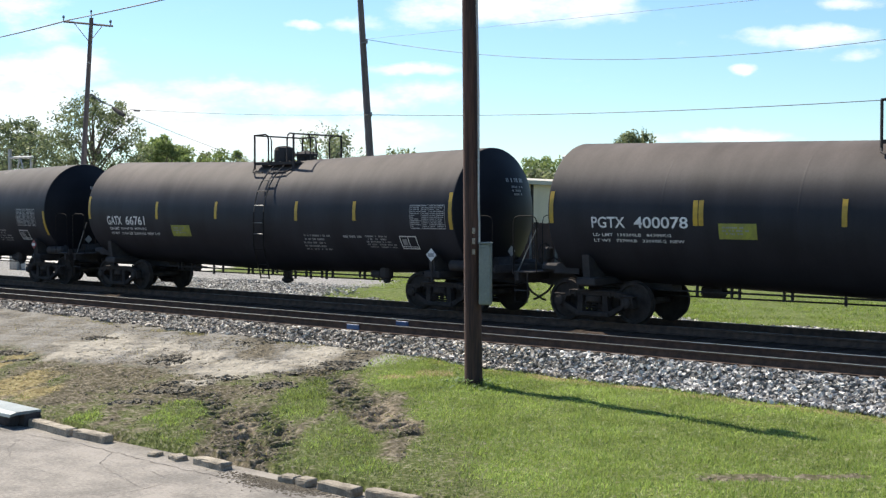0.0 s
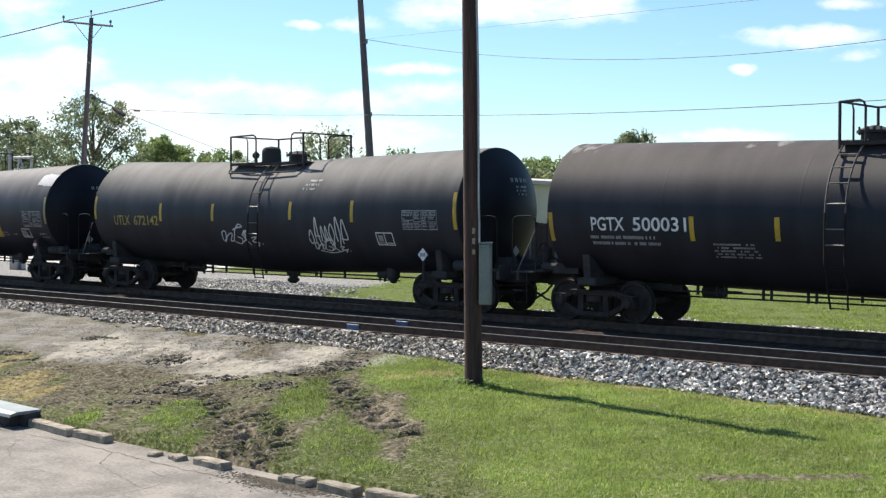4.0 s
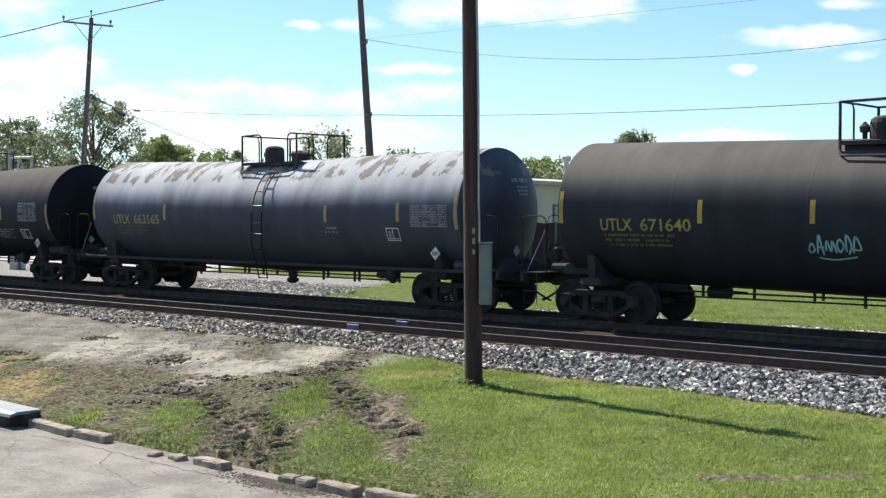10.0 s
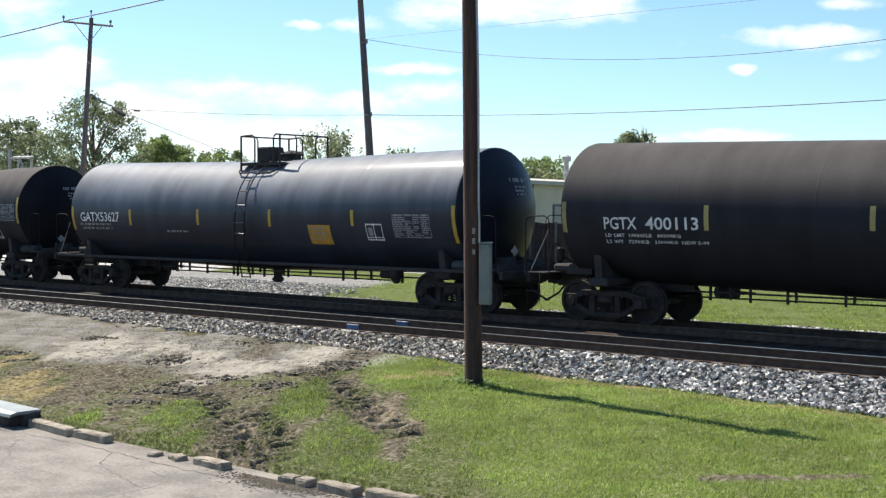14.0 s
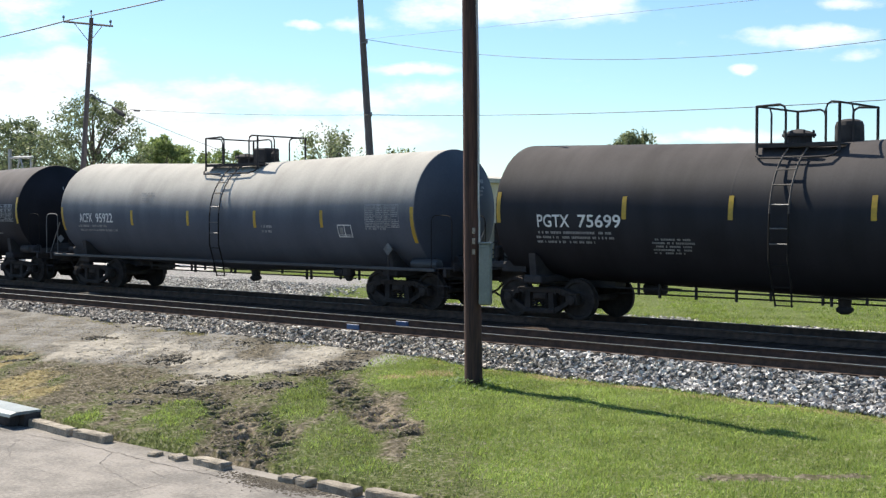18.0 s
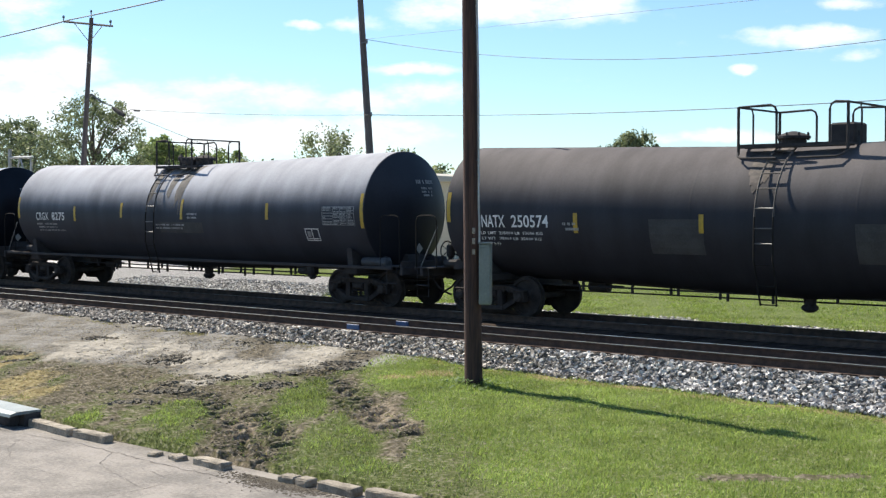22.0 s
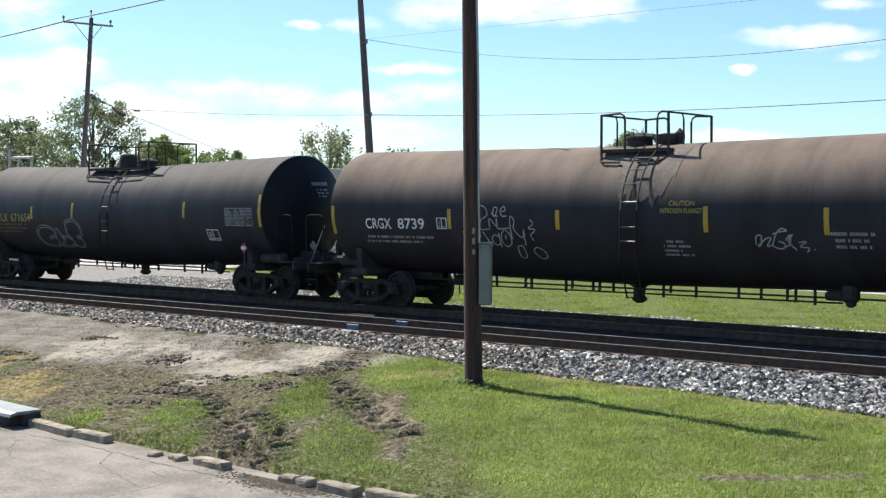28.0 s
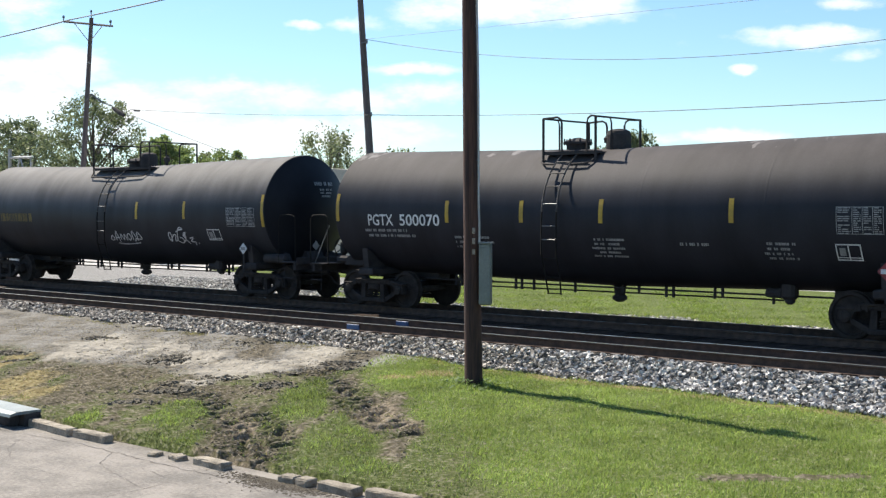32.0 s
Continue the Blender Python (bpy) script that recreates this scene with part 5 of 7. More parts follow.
def tank_car(centre, length, paint, label, text, tone="W", refl=(), end=(-12, 12), marks=(), sprays=(), hazard=None, walkway=(-1, 1.9, -0.1, "round"), sill=None, rails="dark", end_film=None, sag=0.16, aside=0.0):
    """centre: its place in the train, in metres along the track when the middle of the train passes."""
    n = len(cars)
    car = thing("tank_car", label, "tank car", pose(centre - 144, FAR_Y, 0), "tank cars of the freight train")
    half, tc = length / 2 + 0.06, 6.75 if length < 15.8 else 7.5
    BEND.update(half=half, sag=sag)
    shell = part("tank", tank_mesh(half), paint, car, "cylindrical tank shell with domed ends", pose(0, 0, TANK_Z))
    for x in (-0.62, -0.22, 0.2, 0.58):
        bm = bmesh.new()
        lathe(bm, [(-0.06, TANK_R - 0.004), (-0.02, TANK_R + 0.0012), (0.02, TANK_R + 0.0012), (0.06, TANK_R - 0.004)], 72, "x", (x * half, 0, -drop(x * half)))
        part("weld_seam", done(bm, True), paint, shell)
    film = M_FADED if end_film == "faded" else M_YELLOW
    for x, lo, hi in list(refl) + [(-length / 2, end[0], end[1] + 3), (length / 2, end[0] - 7, end[1] + 3)]:
        bm = bmesh.new()
        shell_patch(bm, x - 0.055, x + 0.055, lo, hi, 0.007, 4)
        part("reflector_strip", bm, film, car, "yellow reflective strip")
    if text:
        words, x0, x1, d0, d1 = text
        ink, tint = {"W": (M_WHITE, "white"), "Y": (M_YTEXT, "yellow"), "F": (M_FADED, "faded yellow")}[tone]
        step = (x1 - x0) / (len(words) - 0.6 * words.count(" "))
        at = x0
        for word in words.split():
            wide = step * len(word)
            letters_mesh(word, at, at + wide - 0.04, d0, d1, ink, "digit" if word.isdigit() else "letter", car, tint + " stencilled character")
            at += wide + step * 0.4 * words.count(" ")
    for k, (kind, x0, x1, d0, d1) in enumerate(marks):
        seed = n * 40 + k
        if kind == "data":
            data_panel(car, x0, x1, d0, d1, seed)
        elif kind == "box":
            stencil_box(car, x0, x1, d0, d1)
        elif kind == "text":
            tagged(part("small_lettering", bars_mesh(x0, x1, d0, d1, max(1, round((d1 - d0) / 4.4)), seed, 0.5), M_STENCIL if tone == "W" or x1 > 0 else M_DIMYELLOW, car), "lines of small stencilled writing", kind="stuff")
        elif kind.startswith("load"):
            rows = kind.split("|")[1:]
            pitch, longest = (d1 - d0) / len(rows), max(len(w) for w in rows)
            for j, words in enumerate(rows):
                letters_mesh(words, x0, x0 + (x1 - x0) * len(words) / longest, d1 - (j + 0.56) * pitch, d1 - j * pitch, M_WHITE, "load_lettering", car, "white stencilled load figures", 1)
        elif kind == "patch":
            bm, g, last = bmesh.new(), random.Random(seed), None
            for k in range(17):
                f = k / 16
                lo = d0 + (0.12 - 0.1 * f) * (d1 - d0) + g.uniform(0, 1.6)
                hi = d1 - (0.3 * abs(f - 0.45) + g.uniform(0, 0.14)) * (d1 - d0)
                cur = [bm.verts.new(on_shell(x0 + (x1 - x0) * f, lo + (hi - lo) * q / 6, 0.006)) for q in range(7)]
                for q in range(6 if last else 0):
                    bm.faces.new((last[q], cur[q], cur[q + 1], last[q + 1]))
                last = cur
            part("bare_patch", bm, M_BARE, car, "ragged bare pale patch on the shell")
        elif kind == "block":
            tagged(part("faded_lettering", bars_mesh(x0, x1, d0, d1, max(2, round((d1 - d0) / 3.2)), seed, 0.55), M_DIM, car), "faded block of writing", kind="stuff")
        elif kind == "stain":
            stain(car, x0, x1, d0, d1, M_SOOTRUN, seed)
        elif kind == "band":
            stain(car, x0, x1, d0, d1, M_TANSTAIN, seed)
        elif kind == "bars":
            part("lettering", bars_mesh(x0, x1, d0, d1, 1, seed, 1.0), M_DIMYELLOW, car, "faded yellow writing")
        elif kind == "caution":
            letters_mesh("CAUTION", (x0 + x1) / 2 - 0.3, (x0 + x1) / 2 + 0.3, d0 + 0.58 * (d1 - d0), d1, M_YTEXT, "warning_letter", car, "yellow warning letter")
            letters_mesh("NITROGEN BLANKET", x0, x1, d0, d0 + 0.4 * (d1 - d0), M_YTEXT, "warning_letter", car, "yellow warning letter")
        else:
            bm = bmesh.new()
            shell_patch(bm, x0, x1, d0, d1, 0.006, 5)
            m = {"lime": M_LIME, "amber": M_AMBER, "yellow": M_YELLOW, "cream": M_CREAM, "smudge": M_SMUDGE}[kind]
            plate = part("painted_panel", bm, m, car, {"smudge": "dull grey overpainted patch"}.get(kind, kind + " painted panel"))
            if kind in ("lime", "amber", "cream"):
                bm_me = bars_mesh(x0 + 0.08, x1 - 0.06, d0 + 2.5, d1 - 2.5, 3, seed, 0.5)
                tagged(part("panel_writing", bm_me, M_DIM, plate), kind="stuff")
    for spray in sprays:
        scrawl(car, *spray)
    if hazard:
        placard(car, *hazard)
    end_lettering(car, half, n)
    top_platform(car, *walkway, aside)
    under_gear(car, half, tc, sill, n)
    for s in (-1, 1):
        turn = 0 if s > 0 else 180
        truck(car, s * tc)
        part("stub_sill", SILL_ME, M_STEEL, car, m=pose(s * tc, 0, 0, rz=turn))
        part("coupler", COUPLER_ME, M_TRUCK, car, "knuckle coupler with air hose", pose(s * (length / 2 + 1.0), 0, 0, rz=turn))
        part("end_platform", END_ME, M_STEEL, car, m=pose(s * (length / 2 + 0.02), 0, 0, rz=turn))
        here = pose(s * (length / 2 + 0.02), 0, 0, rz=turn)
        part("head_brace", CRADLE_ME, M_STEEL, car, m=here)
        if s < 0:
            gear = part("brake_housing", BRAKE_ME, M_STEEL, car, "dark hand-brake gear case", pose(s * (length / 2 + 0.02), 0, 0) @ Matrix.Diagonal((-1, 1, 1, 1)))
            part("brake_wheel", BWHEEL_ME, M_TRUCK, gear, "spoked hand-brake wheel")
        else:
            hold = part("placard_holder", ENDHOLD_ME, M_STEEL, car, m=here)
            part("placard", ENDCARD_ME, M_STENCIL, hold, "pale diamond placard on the car end")
        for q in (-1, 1):
            mm = pose(s * (length / 2 + 0.02), 0, 0) @ Matrix.Diagonal((s, -q, 1, 1))
            part("end_handrail", RAIL_PALE_ME if rails == "pale" and s < 0 else RAIL_ME if s < 0 else RAIL_THIN_ME, M_GREYSTEEL if rails == "pale" and s < 0 else M_HANDRAIL, car, "bent-pipe end handrail", mm)
            part("sill_step", STEP_ME, M_STEEL, car, m=mm)
            if s < 0 and q < 0:
                part("stay", STAY_ME, M_PALESTEEL if rails == "pale" else M_GREYSTEEL, car, "pale sloping stay", mm)
    cars.append((car, centre))
    return car


# second colour: settled dust, with the sunlit tone of each top painted in
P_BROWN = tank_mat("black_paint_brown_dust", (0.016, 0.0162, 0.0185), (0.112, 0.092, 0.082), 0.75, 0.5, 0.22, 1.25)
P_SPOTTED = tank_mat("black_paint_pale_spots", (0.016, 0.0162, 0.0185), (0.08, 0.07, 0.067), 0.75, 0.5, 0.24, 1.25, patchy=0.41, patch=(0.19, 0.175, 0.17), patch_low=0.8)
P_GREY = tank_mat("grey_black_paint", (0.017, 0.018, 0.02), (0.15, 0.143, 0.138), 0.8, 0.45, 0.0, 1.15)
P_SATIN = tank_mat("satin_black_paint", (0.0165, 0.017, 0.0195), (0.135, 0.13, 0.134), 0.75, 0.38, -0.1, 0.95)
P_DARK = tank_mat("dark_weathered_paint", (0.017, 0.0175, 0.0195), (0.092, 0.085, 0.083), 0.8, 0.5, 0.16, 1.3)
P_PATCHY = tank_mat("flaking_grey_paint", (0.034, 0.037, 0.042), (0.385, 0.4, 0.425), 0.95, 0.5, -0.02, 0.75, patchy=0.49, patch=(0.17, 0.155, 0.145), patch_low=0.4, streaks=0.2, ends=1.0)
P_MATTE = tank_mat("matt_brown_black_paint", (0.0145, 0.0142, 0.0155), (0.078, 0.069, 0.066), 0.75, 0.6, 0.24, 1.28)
# the dust colour here paints a bluish sky highlight down the shell
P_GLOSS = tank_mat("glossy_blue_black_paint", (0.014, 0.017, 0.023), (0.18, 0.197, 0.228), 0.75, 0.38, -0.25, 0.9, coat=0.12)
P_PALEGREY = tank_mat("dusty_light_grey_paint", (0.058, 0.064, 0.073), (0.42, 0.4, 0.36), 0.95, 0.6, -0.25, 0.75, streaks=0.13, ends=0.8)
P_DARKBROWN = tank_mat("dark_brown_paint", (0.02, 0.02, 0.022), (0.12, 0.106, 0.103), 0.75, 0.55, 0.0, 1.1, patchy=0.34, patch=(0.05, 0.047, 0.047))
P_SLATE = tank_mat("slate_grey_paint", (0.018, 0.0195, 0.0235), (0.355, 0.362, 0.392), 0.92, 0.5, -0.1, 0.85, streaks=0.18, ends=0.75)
# bluish dust colour stands for the glossy highlight painted along the upper shell
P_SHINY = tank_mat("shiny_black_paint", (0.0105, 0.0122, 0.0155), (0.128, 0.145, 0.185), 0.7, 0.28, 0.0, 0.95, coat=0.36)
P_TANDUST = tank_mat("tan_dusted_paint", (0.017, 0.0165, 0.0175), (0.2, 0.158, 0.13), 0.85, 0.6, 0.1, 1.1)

tank_car(134.13, 15.06, P_BROWN, "brown-dusted black railway tank car, white lettering",
         ("PGTX  400078", -6.46, -4.04, -15.6, -6.3), "W",
         refl=((-3.91, -13.3, 6.6), (-3.78, -13.2, 6.6), (-0.75, -13.0, 6.9)),
         marks=(("load|LD LMT  190300LB   86300KG|LT WT   72700LB   33000KG  NEW", -6.45, -4.2, -30.2, -20.0), ("lime", -3.39, -2.55, -23.8, -11.2),),
         walkway=(-0.33, 1.3, -0.1, "round"), aside=0.25, sag=0.18)
tank_car(116.09, 15.06, P_BROWN, "black railway tank car, brown-dusted, with a lime panel",
         ("GATX  66761", -6.59, -4.6, -18.8, -8.4), "W",
         refl=((-4.02, -11.4, 8.1), (-1.26, -10.8, 7.7), (2.11, -11.9, 7.6), (4.3, -11.3, 7.2)),
         marks=(("lime", -3.38, -2.5, -31.9, -18.3), ("load|LD LMT  191900 LB  86700 KG|LT WT   71100 LB  32000 KG  NEW 5-97", -6.5, -4.0, -34, -21.6), ("text", 2.25, 3.34, -47.8, -26.5), ("text", 3.81, 4.6, -31.9, -26.6), ("block", 4.59, 5.61, -41.8, -26.4), ("box", 5.77, 6.33, -41.1, -26.2), ("data", 6.23, 7.36, -18.8, 3.8),),
         hazard=("white", 6.85, 1.39),
         walkway=(-0.31, 1.31, -0.1, "round"), aside=0.22)
tank_car(98.29, 15.14, P_SPOTTED, "black railway tank car with pale worn spots along its top",
         ("PGTX  500031", -6.49, -4.1, -18.0, -6.6), "W",
         refl=((-4.02, -25.8, -5.9), (-2.13, -24.7, -6.2), (0.57, -25.9, -5.8), (3.85, -25.8, -6.8)),
         end=(-28, -6),
         marks=(("cream", 0.73, 1.49, -29.4, -15.6), ("text", -6.63, -4.73, -33.2, -22.3), ("block", -3.57, -2.55, -42.2, -27.5), ("text", 0.33, 1.32, -50.0, -28.9), ("text", 2.58, 3.43, -35.1, -28.9), ("text", 4.46, 5.25, -47.9, -28.0), ("data", 5.9, 7.04, -22.1, 0.0), ("box", 5.86, 6.39, -43.3, -28.0),),
         hazard=("red", 6.84, 1.32),
         walkway=(-1.17, 0.25, 0.03, "round"), aside=-0.45)
tank_car(80.47, 14.86, P_GREY, "grey-black railway tank car with yellow lettering and white graffiti",
         ("UTLX  672142", -6.43, -4.16, -18.9, -7.5), "Y",
         refl=((-4.07, -13.8, 6.4), (-1.64, -13.0, 5.5), (1.63, -11.1, 7.2), (3.97, -12.9, 8.0)),
         marks=(("text", 1.98, 2.62, 16.9, 30.8), ("data", 5.73, 6.86, -19.7, -1.2), ("box", 4.75, 5.33, -37.2, -22.9),),
         sprays=(("white", "round", -1.34, 0.42, -45.7, -15.9), ("white", "pile", 2.24, 3.75, -50.2, -6.1),),
         hazard=("white", 6.34, 1.39),
         walkway=(-1.59, 1.47, -0.87, "round"), aside=0.3, sag=0.18)
tank_car(62.53, 15.09, P_SATIN, "satin black railway tank car with a bare white patch on top",
         ("PGTX  400101", -6.4, -4.42, -22.8, -12), "W",
         refl=((-4.08, -10.8, 6.5), (1.95, -13.8, 7.1), (4.47, -13.0, 6.2)),
         marks=(("amber", 3.75, 4.65, -39.6, -22.9), ("text", -6.55, -4.89, -38.9, -26.6), ("text", 1.85, 2.38, -40.3, -21.6), ("text", 2.65, 3.14, -38.7, -34.5), ("block", 4.66, 5.23, -38.7, -31.0), ("text", 5.34, 5.59, -37.5, -33.6), ("text", 6.96, 7.57, -42.1, -32.4), ("data", 6.17, 7.3, -23.3, -2.9), ("box", 5.92, 6.43, -39.5, -26.0), ("patch", 6.73, 7.67, 28.4, 52.4),),
         hazard=("red", 6.82, 1.31),
         walkway=(-0.29, 1.35, -0.13, "round"), aside=0.27, end_film="faded", sag=0.18)
tank_car(44.63, 14.82, P_DARK, "dark railway tank car with yellow lettering and several graffiti tags",
         ("UTLX  671640", -6.37, -4.12, -17.9, -7.7), "Y",
         refl=((-3.95, -11.3, 7.0), (-1.53, -10.8, 6.6), (1.64, -11.9, 7.6), (3.96, -11.7, 7.2)),
         marks=(("text", -6.3, -4.45, -33.5, -20.5), ("box", 5.08, 5.56, -36.6, -23.2), ("data", 5.97, 7.1, -19.7, 0.0),),
         sprays=(("pale", "pile", 1.46, 3.2, -54, -26.0), ("pale", "arrow", 3.45, 4.2, -42, -27.2), ("teal", "loops", -1.68, -0.59, -40, -18), ("white", "round", 5.81, 6.43, -60, -27.4),),
         hazard=("red", 6.7, 1.39),
         walkway=(-1.29, 1.59, -0.78, "round"), aside=0.3, sag=0.15)
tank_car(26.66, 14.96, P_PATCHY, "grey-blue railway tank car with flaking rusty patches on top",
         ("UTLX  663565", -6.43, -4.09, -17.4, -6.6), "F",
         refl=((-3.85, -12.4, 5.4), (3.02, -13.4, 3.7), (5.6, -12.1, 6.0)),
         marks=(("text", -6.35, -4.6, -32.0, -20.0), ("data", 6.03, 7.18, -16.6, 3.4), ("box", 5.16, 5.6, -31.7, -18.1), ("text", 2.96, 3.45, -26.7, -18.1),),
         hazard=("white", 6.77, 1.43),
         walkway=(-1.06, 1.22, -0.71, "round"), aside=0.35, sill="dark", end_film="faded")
tank_car(8.88, 15.00, P_MATTE, "matt dark brown railway tank car with white lettering",
         ("PGTX  400113", -6.46, -4.12, -16.7, -6.6), "W",
         refl=((-3.98, -16.9, 2.7), (-0.53, -15.6, 2.0), (1.93, -15.2, 2.8), (4.65, -14.2, 1.8)),
         end=(-20, 3),
         marks=(("load|LD LMT  190300LB   86300KG|LT WT   72700LB   33000KG  NEW 5-99", -6.45, -3.95, -31.4, -20.2), ("text", 1.76, 2.67, -48.1, -27.7), ("lime", 2.85, 3.71, -48.6, -27.4), ("block", 4.24, 5.29, -42.3, -26.9), ("data", 5.75, 6.88, -15.8, 7.6), ("box", 5.71, 6.25, -41.3, -26.9),),
         hazard=("white", 6.83, 1.37),
         walkway=(-0.35, 1.3, -0.11, "round"), aside=0.27, end_film="faded", sag=0.18)
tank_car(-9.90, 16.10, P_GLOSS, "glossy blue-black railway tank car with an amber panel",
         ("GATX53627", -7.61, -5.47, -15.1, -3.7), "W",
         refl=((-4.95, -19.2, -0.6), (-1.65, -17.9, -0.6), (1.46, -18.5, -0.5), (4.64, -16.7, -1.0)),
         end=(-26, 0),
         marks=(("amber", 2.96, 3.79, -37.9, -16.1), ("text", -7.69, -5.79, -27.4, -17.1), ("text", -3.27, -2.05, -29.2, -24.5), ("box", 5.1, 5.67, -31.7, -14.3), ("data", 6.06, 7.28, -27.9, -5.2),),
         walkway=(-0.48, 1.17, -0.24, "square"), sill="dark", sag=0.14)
tank_car(-28.91, 15.13, P_MATTE, "matt dark railway tank car with a bright yellow panel",
         ("PGTX  75699", -6.46, -4.2, -15.6, -4.6), "W",
         refl=((-4.16, -8.4, 10.1), (-1.65, -8.5, 10.1), (1.28, -8.5, 9.5), (4.28, -8.4, 9.8)),
         marks=(("yellow", 3.02, 3.77, -15.8, 0.0), ("text", -6.54, -4.43, -32.2, -19.2), ("text", 1.75, 2.67, -45.6, -27.3), ("text", 3.1, 3.89, -33.8, -27.0), ("block", 4.29, 5.3, -42.1, -27.1), ("block", -3.52, -2.46, -40.0, -24.1), ("data", 6.21, 7.38, -15.4, 6.1), ("box", 5.68, 6.25, -42.5, -26.8),),
         walkway=(-1.43, 0.31, 0.11, "round"), sag=0.17)
tank_car(-46.88, 15.36, P_PALEGREY, "dusty light grey railway tank car with side sills",
         ("ACFX  95922", -6.71, -4.85, -16.3, -5.2), "W",
         refl=((-3.89, -19.2, -1.7), (-1.14, -18.7, -2.1), (1.82, -20.1, -1.9), (4.48, -18.8, -1.4)),
         end=(-27, -1),
         marks=(("text", -6.83, -4.73, -30.3, -19.3), ("text", 2.08, 2.62, -27.8, -17.2), ("block", -3.49, -2.82, 6.6, 18.9), ("data", 6.08, 7.24, -17.8, 4.4), ("text", 6.07, 6.88, -22.5, -18.3), ("box", 5.05, 5.56, -28.9, -15.5),),
         hazard=("grey", 6.8, 1.5),
         walkway=(-1.1, 1.21, 0.54, "square"), aside=0.15, sill="grey", rails="pale", sag=0.18)
tank_car(-65.72, 16.69, P_DARKBROWN, "dark brown railway tank car with overpainted grey patches",
         ("NATX  250574", -7.34, -5.37, -16.2, -5.3), "W",
         refl=((-4.68, -20.5, -3.4), (-1.57, -19.2, -4.3), (4.64, -20.6, -2.3)),
         marks=(("load|LD LMT  205000 LB  93000 KG|LT WT   78000 LB  35000 KG|NEW 9-99", -7.4, -5.6, -35.7, -19.9), ("smudge", 1.66, 4.28, -43.5, -10.7), ("smudge", -2.81, -1.53, -38.6, -8.2), ("stain", -0.7, -0.2, 6, 58), ("data", 6.92, 8.08, -16.4, 5.7), ("box", 5.84, 6.34, -34.4, -20.3), ("text", 6.62, 7.16, -36.3, -29.3), ("text", -5.03, -4.56, -20.5, -11.5),),
         walkway=(-1.1, 1.22, 0.83, "square"), aside=-0.2, sag=0.23)
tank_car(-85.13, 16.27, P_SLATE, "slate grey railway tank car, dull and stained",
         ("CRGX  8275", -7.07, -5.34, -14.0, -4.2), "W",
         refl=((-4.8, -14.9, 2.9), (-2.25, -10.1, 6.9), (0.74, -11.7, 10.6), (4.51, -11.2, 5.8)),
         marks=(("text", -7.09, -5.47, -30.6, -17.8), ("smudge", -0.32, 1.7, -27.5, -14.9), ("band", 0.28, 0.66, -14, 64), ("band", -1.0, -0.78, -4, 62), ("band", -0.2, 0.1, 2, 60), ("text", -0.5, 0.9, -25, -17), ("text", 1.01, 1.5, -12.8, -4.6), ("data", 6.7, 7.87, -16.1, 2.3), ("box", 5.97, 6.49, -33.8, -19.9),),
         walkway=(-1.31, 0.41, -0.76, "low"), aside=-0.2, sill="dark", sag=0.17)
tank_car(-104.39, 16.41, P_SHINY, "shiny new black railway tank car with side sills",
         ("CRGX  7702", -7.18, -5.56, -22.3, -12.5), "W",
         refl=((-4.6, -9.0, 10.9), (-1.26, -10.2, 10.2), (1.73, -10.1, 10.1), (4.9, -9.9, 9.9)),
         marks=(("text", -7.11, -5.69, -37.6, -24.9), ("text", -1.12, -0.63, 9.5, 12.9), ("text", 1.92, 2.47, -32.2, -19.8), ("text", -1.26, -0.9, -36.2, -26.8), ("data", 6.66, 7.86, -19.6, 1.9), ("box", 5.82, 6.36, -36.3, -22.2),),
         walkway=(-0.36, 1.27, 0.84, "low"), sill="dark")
tank_car(-123.94, 16.48, P_TANDUST, "black railway tank car thick with tan dust, and faint graffiti",
         ("CRGX  8739", -7.07, -5.04, -19.0, -8.7), "W",
         refl=((-4.27, -18.3, 0.0), (-1.1, -17.7, -1.0), (2.59, -18.3, 1.9), (5.16, -19.1, 0.9)),
         end=(-25, 0),
         marks=(("stain", 0.2, 1.75, -4, 64), ("caution", 1.54, 2.52, -3.4, 6.4), ("text", -7.16, -4.56, -36.0, -26.0), ("text", 1.55, 2.22, -42.2, -25.5), ("text", 5.23, 6.09, -32.1, -16.9), ("box", -4.68, -4.36, -18.5, -8.0), ("data", 6.99, 8.15, -20.2, 1.7), ("box", 6.32, 6.91, -41.4, -26.1),),
         sprays=(("pale", "arrow", -3.87, -1.55, -49.0, 2.7), ("pale", "round", 3.64, 4.91, -35.1, -14.1),),
         walkway=(-0.38, 1.32, 0.8, "low"), aside=0.35, sag=0.1)
tank_car(-142.52, 14.86, P_DARK, "dark railway tank car with yellow lettering and outlined graffiti letters",
         ("UTLX  671654", -6.46, -4.17, -16.5, -5.8), "Y",
         refl=((-4.13, -12.6, 2.8), (-1.73, -11.4, 7.0), (4.08, -10.0, 7.6)),
         marks=(("text", -6.55, -4.35, -34.2, -18.9), ("data", 5.96, 7.12, -18.2, 0.9), ("box", 5.04, 5.57, -36.4, -22.8),),
         sprays=(("bubble", "bubble", -4.03, -1.32, -55.0, -13.8),),
         hazard=("red", 6.67, 1.42),
         walkway=(-1.72, 1.52, -0.84, "round"), aside=0.3, sag=0.18)
